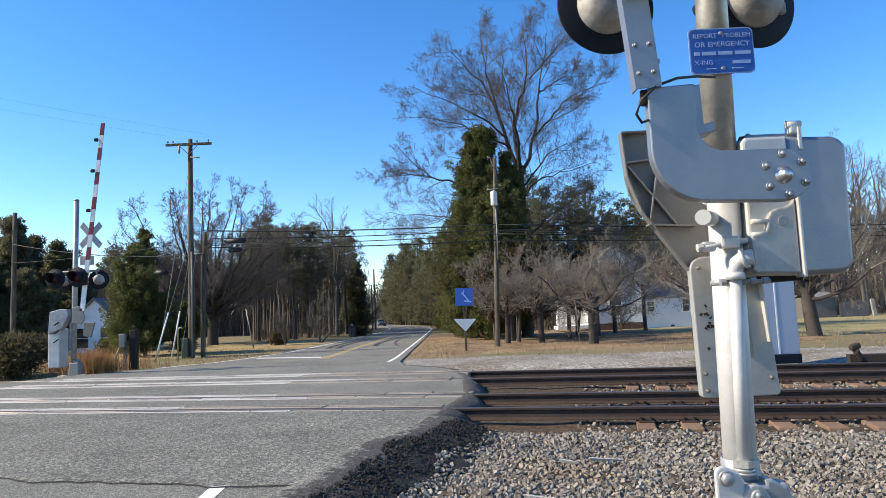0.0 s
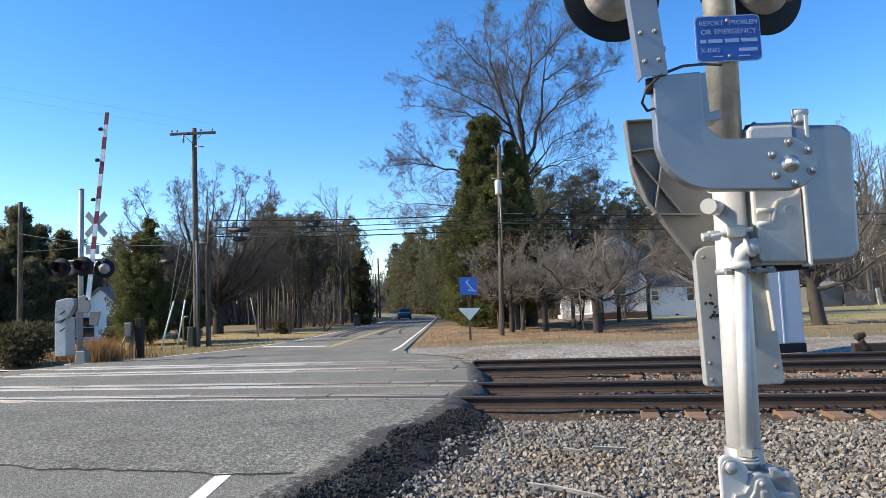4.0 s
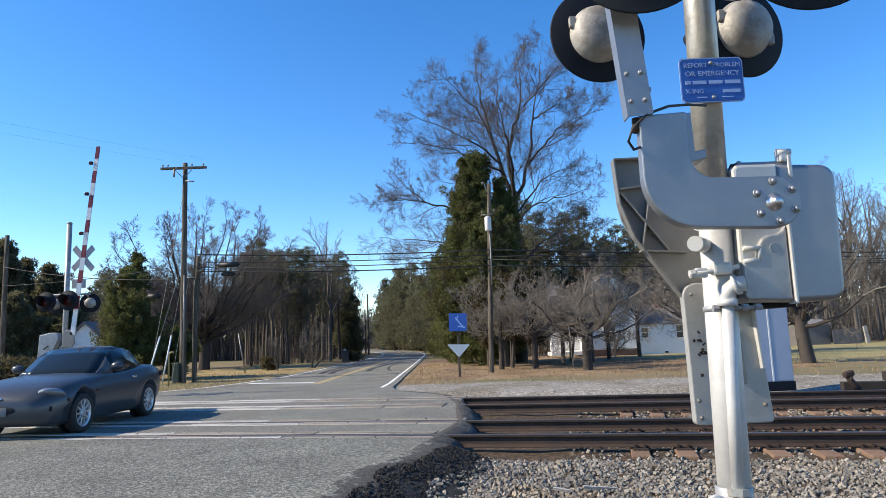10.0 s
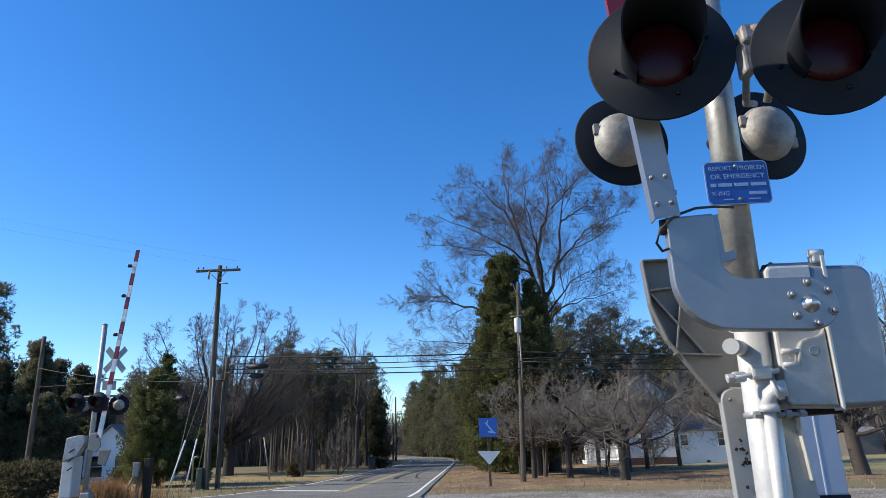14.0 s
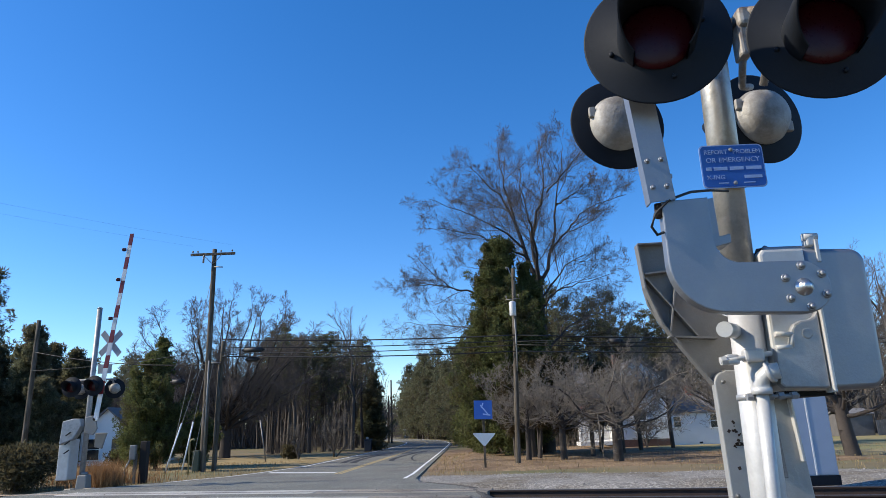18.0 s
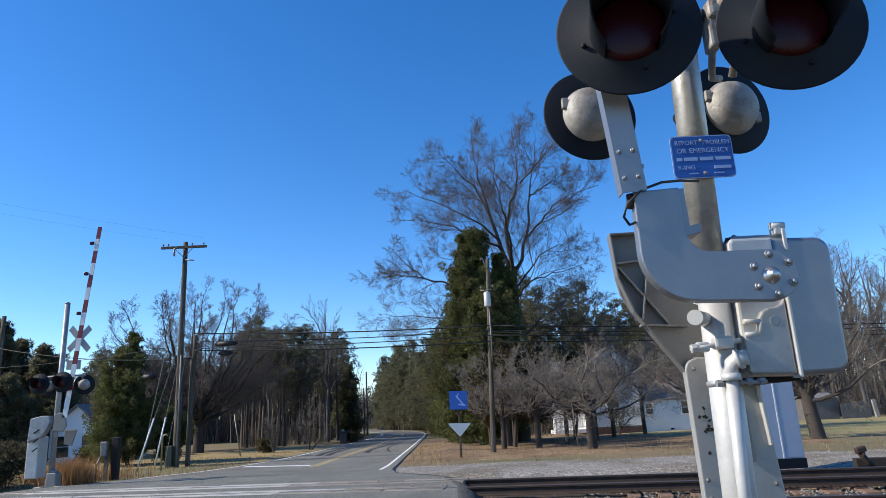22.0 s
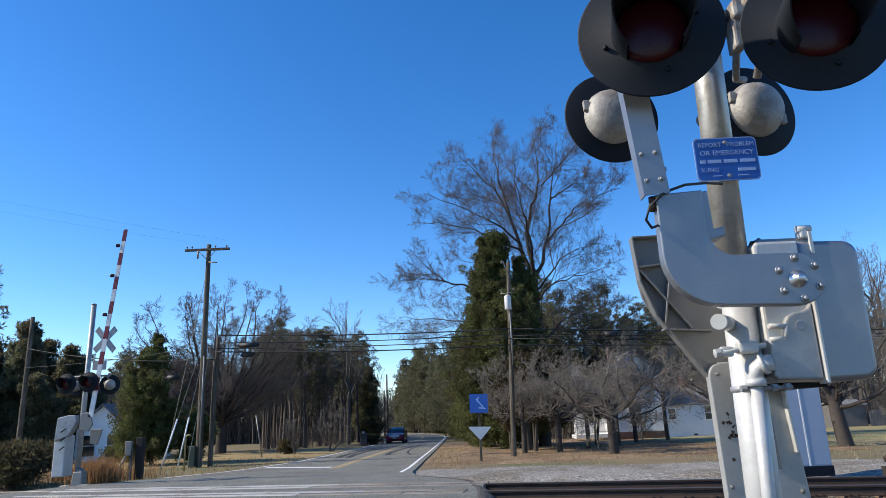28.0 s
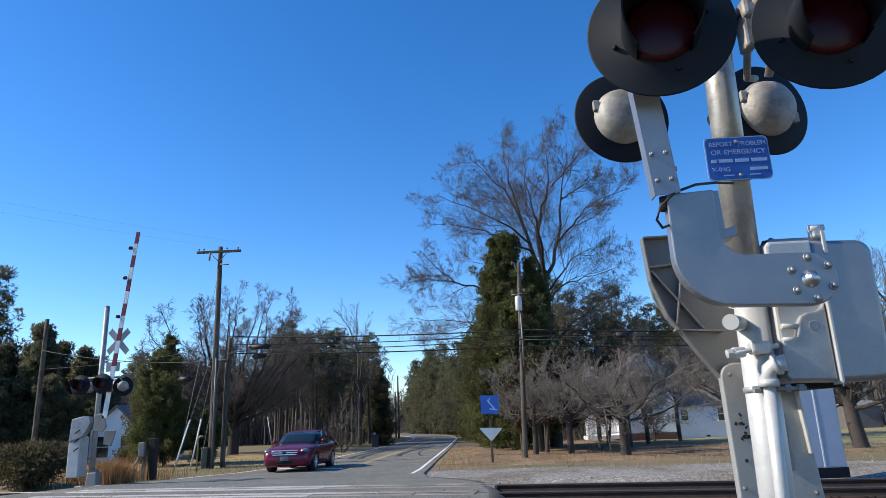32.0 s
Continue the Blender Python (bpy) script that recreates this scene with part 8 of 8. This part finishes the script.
SPORTS = dict(
    name="sports_car", size=1.05, tall=1.06, label="dark grey-blue two-seat sports coupe with silver alloy wheels", body_label="grey-blue painted body", width=1.72, paint=M_GREYPAINT, rim=M_ALLOY, wheel=0.31, spokes=10, axles=(-1.165, 1.165),
    body=[(-2.0, 0.30, 0.50, 0.55, 0.03), (-1.95, 0.22, 0.57, 0.74, 0.04), (-1.75, 0.17, 0.66, 0.88, 0.06), (-1.45, 0.16, 0.735, 0.96, 0.06), (-1.165, 0.16, 0.78, 0.99, 0.06), (-0.8, 0.16, 0.815, 0.985, 0.055), (-0.4, 0.16, 0.84, 0.97, 0.04), (0.1, 0.16, 0.855, 0.97, 0.03), (0.6, 0.16, 0.875, 0.985, 0.03), (1.0, 0.16, 0.90, 1.0, 0.03), (1.3, 0.17, 0.91, 0.99, 0.03), (1.6, 0.22, 0.90, 0.95, 0.03), (1.88, 0.28, 0.86, 0.86, 0.03), (2.0, 0.34, 0.76, 0.72, 0.02)],
    cabin=[(-0.58, 0.80, 0.84, 0.78, 0.74), (-0.42, 0.82, 0.95, 0.85, 0.76), (-0.08, 0.83, 1.17, 0.87, 0.71), (0.12, 0.84, 1.265, 0.87, 0.68), (0.5, 0.85, 1.29, 0.87, 0.67), (0.85, 0.87, 1.235, 0.86, 0.67), (1.08, 0.88, 1.07, 0.83, 0.66), (1.28, 0.88, 0.93, 0.77, 0.62)],
    panels=[("windscreen", M_CARGLASS, (0, 1, 2), (0, 1), 0.0), ("side_window", M_CARGLASS, (2, 3, 4), (2, 3), 0.0), ("rear_window", M_CARGLASS, (5, 6), (0, 1), 0.0), ("roof", M_GREYPAINT, (3, 4), (0, 1), 0.0), ("windscreen_pillar", M_GREYPAINT, (0, 1), (2, 3), 0.0), ("rear_pillar", M_GREYPAINT, (5, 6), (2, 3), 0.0)],
    bits=[("headlight", M_HEADLAMP, [((0.60, -1.66, 0.612), (0.40, 0.44, 0.15), (-16, 8, 30))]), ("fog_light", M_HEADLAMP, [((0.62, -1.87, 0.42), (0.10, 0.08, 0.10))]), ("fog_recess", M_BLACK, [((0.61, -1.85, 0.42), (0.22, 0.10, 0.19), (0, 0, 18))]), ("grille", M_BLACK, [((0, -1.955, 0.42), (0.84, 0.12, 0.20))]), ("licence_plate", M_PLATE, [((0, -2.012, 0.40), (0.28, 0.012, 0.12), (-6, 0, 0))]), ("badge", M_CHROME, [((0, -1.975, 0.585), (0.09, 0.02, 0.04), (-40, 0, 0))]), ("mirror", M_GREYPAINT, [((0.88, -0.20, 0.95), (0.22, 0.14, 0.14))]), ("door_handle", M_CHROME, [((0.838, 0.55, 0.745), (0.02, 0.16, 0.035))]), ("tail_light", M_LENS, [((0.62, 1.95, 0.72), (0.28, 0.06, 0.12), (0, 0, -18))]), ("side_marker", M_LENS, [((0.80, -1.52, 0.52), (0.02, 0.1, 0.05), (0, 0, 12))]), ("side_repeater", M_LENS, [((0.852, -0.78, 0.60), (0.015, 0.06, 0.03))])])
SEDAN = dict(
    name="sedan_car", label="dark red four-door sedan with a chrome grille", body_label="dark red painted body", width=1.83, paint=M_REDPAINT, rim=M_ALLOY, wheel=0.33, spokes=9, axles=(-1.40, 1.33),
    body=[(-2.40, 0.34, 0.60, 0.70, 0.02), (-2.34, 0.25, 0.72, 0.83, 0.03), (-2.1, 0.19, 0.80, 0.93, 0.05), (-1.7, 0.18, 0.86, 0.98, 0.05), (-1.3, 0.18, 0.895, 0.99, 0.055), (-0.9, 0.18, 0.93, 0.985, 0.05), (-0.3, 0.18, 0.95, 0.985, 0.03), (0.4, 0.18, 0.965, 0.985, 0.02), (1.0, 0.18, 0.985, 0.985, 0.02), (1.5, 0.19, 1.00, 0.98, 0.02), (2.0, 0.24, 1.0, 0.94, 0.02), (2.32, 0.30, 0.96, 0.84, 0.02), (2.42, 0.38, 0.84, 0.74, 0.02)],
    cabin=[(-1.02, 0.88, 0.93, 0.84, 0.80), (-0.7, 0.90, 1.08, 0.90, 0.82), (-0.3, 0.92, 1.31, 0.92, 0.77), (0.0, 0.93, 1.42, 0.92, 0.74), (0.5, 0.94, 1.465, 0.92, 0.73), (1.0, 0.95, 1.43, 0.91, 0.71), (1.4, 0.96, 1.26, 0.87, 0.69), (1.85, 0.97, 1.03, 0.79, 0.66)],
    panels=[("windscreen", M_CARGLASS, (0, 1, 2), (0, 1), 0.0), ("side_window", M_CARGLASS, (1, 2, 3), (2, 3), 0.0), ("side_window", M_CARGLASS, (4, 5), (2, 3), 0.0), ("rear_window", M_CARGLASS, (5, 6), (0, 1), 0.0), ("roof", M_REDPAINT, (3, 4), (0, 1), 0.0), ("windscreen_pillar", M_REDPAINT, (0,), (2, 3), 0.0), ("rear_pillar", M_REDPAINT, (6,), (2, 3), 0.0)],
    bits=[("headlight", M_HEADLAMP, [((0.69, -2.16, 0.735), (0.36, 0.30, 0.17), (-8, 0, 26))]), ("fog_light", M_HEADLAMP, [((0.66, -2.30, 0.40), (0.16, 0.08, 0.08), (0, 0, 16))]), ("grille_bar", M_CHROME, [((0, -2.395, 0.76), (0.98, 0.06, 0.045)), ((0, -2.41, 0.69), (0.96, 0.05, 0.045)), ((0, -2.415, 0.62), (0.90, 0.05, 0.045))]), ("grille", M_BLACK, [((0, -2.375, 0.69), (1.0, 0.05, 0.22)), ((0, -2.38, 0.36), (0.9, 0.06, 0.12))]), ("licence_plate", M_PLATE, [((0, -2.42, 0.49), (0.32, 0.015, 0.16))]), ("badge", M_BLACK, [((0, -2.445, 0.69), (0.14, 0.015, 0.06))]), ("mirror", M_REDPAINT, [((0.97, -0.52, 1.06), (0.2, 0.12, 0.15))]), ("door_handle", M_REDPAINT, [((0.905, 0.12, 0.87), (0.02, 0.18, 0.03)), ((0.905, 1.0, 0.89), (0.02, 0.18, 0.03))]), ("tail_light", M_LENS, [((0.72, 2.34, 0.86), (0.28, 0.1, 0.16), (0, 0, -16))])])
sports_car, sports_wheels = build_car(SPORTS)
sedan_car, sedan_wheels = build_car(SEDAN)


# ---- a bird that crosses the sky ----
def build_bird():
    t = thing("bird", (0, 0, 0), "small dark bird gliding across the open sky", "bird")
    bm = bmesh.new()
    lathe(bm, [(0, -0.15), (0.025, -0.12), (0.045, -0.04), (0.042, 0.03), (0.015, 0.10), (0.03, 0.17), (0, 0.172)], pose(0, 0, 0, 0, 90, 0), 12)
    part("body", bm, M_BLACK, t)
    for s in (-1, 1):
        bm = bmesh.new()
        slab(bm, [(-0.06, 0.0), (0.05, 0.0), (0.06, 0.12), (0.03, 0.26), (-0.02, 0.2), (-0.05, 0.1)], -0.005, 0.005)
        bmesh.ops.transform(bm, matrix=Matrix.Rotation(radians(-75 * s), 4, "X") if s > 0 else Matrix.Rotation(radians(75), 4, "X"), verts=bm.verts[:])
        part("wing", bm, M_BLACK, t)
    for o in t.children:
        o.data.transform(Matrix.Scale(0.6, 4))
    return t


bird = build_bird()


# ---- what moves ----
def drive(car, wheels, radius, rows):
    """Key a car along its way on the road, facing where it goes, its wheels rolling."""
    ts = [r[0] for r in rows]
    at = lambda t: (float(np.interp(t, ts, [r[1] for r in rows])), float(np.interp(t, ts, [r[2] for r in rows])))
    poses_ = []
    for k, (t, x, y) in enumerate(rows):
        a, b = rows[max(k - 1, 0)], rows[min(k + 1, len(rows) - 1)]
        head = math.degrees(math.atan2(b[1] - a[1], -(b[2] - a[2])))
        zf, zr = road_z(x, y - 1.3), road_z(x, y + 1.3)
        nod = math.degrees(math.atan2(zr - zf, 2.6))
        poses_.append((t, Matrix.Translation((x, y, (zf + zr) / 2 + 0.004)) @ pose(0, 0, 0, nod, 0, head)))
    walk(car, poses_)
    for w in wheels:
        base = w.location.copy()
        out, angle, t, last = [], 0.0, 0.0, at(0.0)
        while t <= 32.0 + 1e-6:
            x, y = at(t)
            angle += math.degrees(math.hypot(x - last[0], y - last[1]) / radius)
            out.append((t, Matrix.Translation(base) @ pose(0, 0, 0, angle % 360, 0, 0)))
            last = (x, y)
            t += 1 / 30
        walk(w, out)


def road_path(lane, rows):
    return [(t, x + bend(y), y) for t, x, y in rows]


def motions():
    drive(sports_car, sports_wheels, 0.31, road_path(0, [(0, -5.9, 146), (2, -5.9, 116), (4, -5.85, 86.5), (5.5, -5.83, 65.4), (6, -5.8, 58.6), (6.5, -5.95, 52.5), (7, -6.07, 46.8), (7.5, -6.2, 41.2), (8, -6.32, 35.6), (8.5, -6.5, 30.0), (9, -6.71, 24.5), (9.3, -6.85, 20.9), (9.6, -6.88, 17.4), (10, -6.9, 12.75), (10.3, -7.0, 9.0), (10.6, -7.1, 5.3), (11, -7.4, -0.8), (12, -7.4, -15), (14, -7.0, -43), (32, -6.6, -300)]))
    drive(sedan_car, sedan_wheels, 0.33, road_path(0, [(0, -6.0, 345), (15, -6.0, 312), (20, -6.0, 232), (23, -6.0, 170), (25, -6.05, 127), (26, -6.1, 105), (27, -6.1, 84), (27.5, -6.12, 74.5), (28, -6.14, 66.5), (28.5, -6.2, 60), (29, -6.27, 54.2), (29.5, -6.33, 48.7), (30, -6.37, 43.4), (30.5, -6.42, 38.5), (31, -6.5, 34.2), (31.5, -6.6, 30.6), (32, -6.7, 27.2)]))

    walk(bird, [(0, pose(150, 30, 30)), (12.5, pose(-5.3, 30, 15.2)), (13.0, pose(-11.8, 30, 14.15)), (13.5, pose(-17.75, 30, 12.3)), (14.5, pose(-29.5, 30, 8.5)), (18, pose(-80, 30, 9)), (32, pose(-240, 30, 12))])


motions()
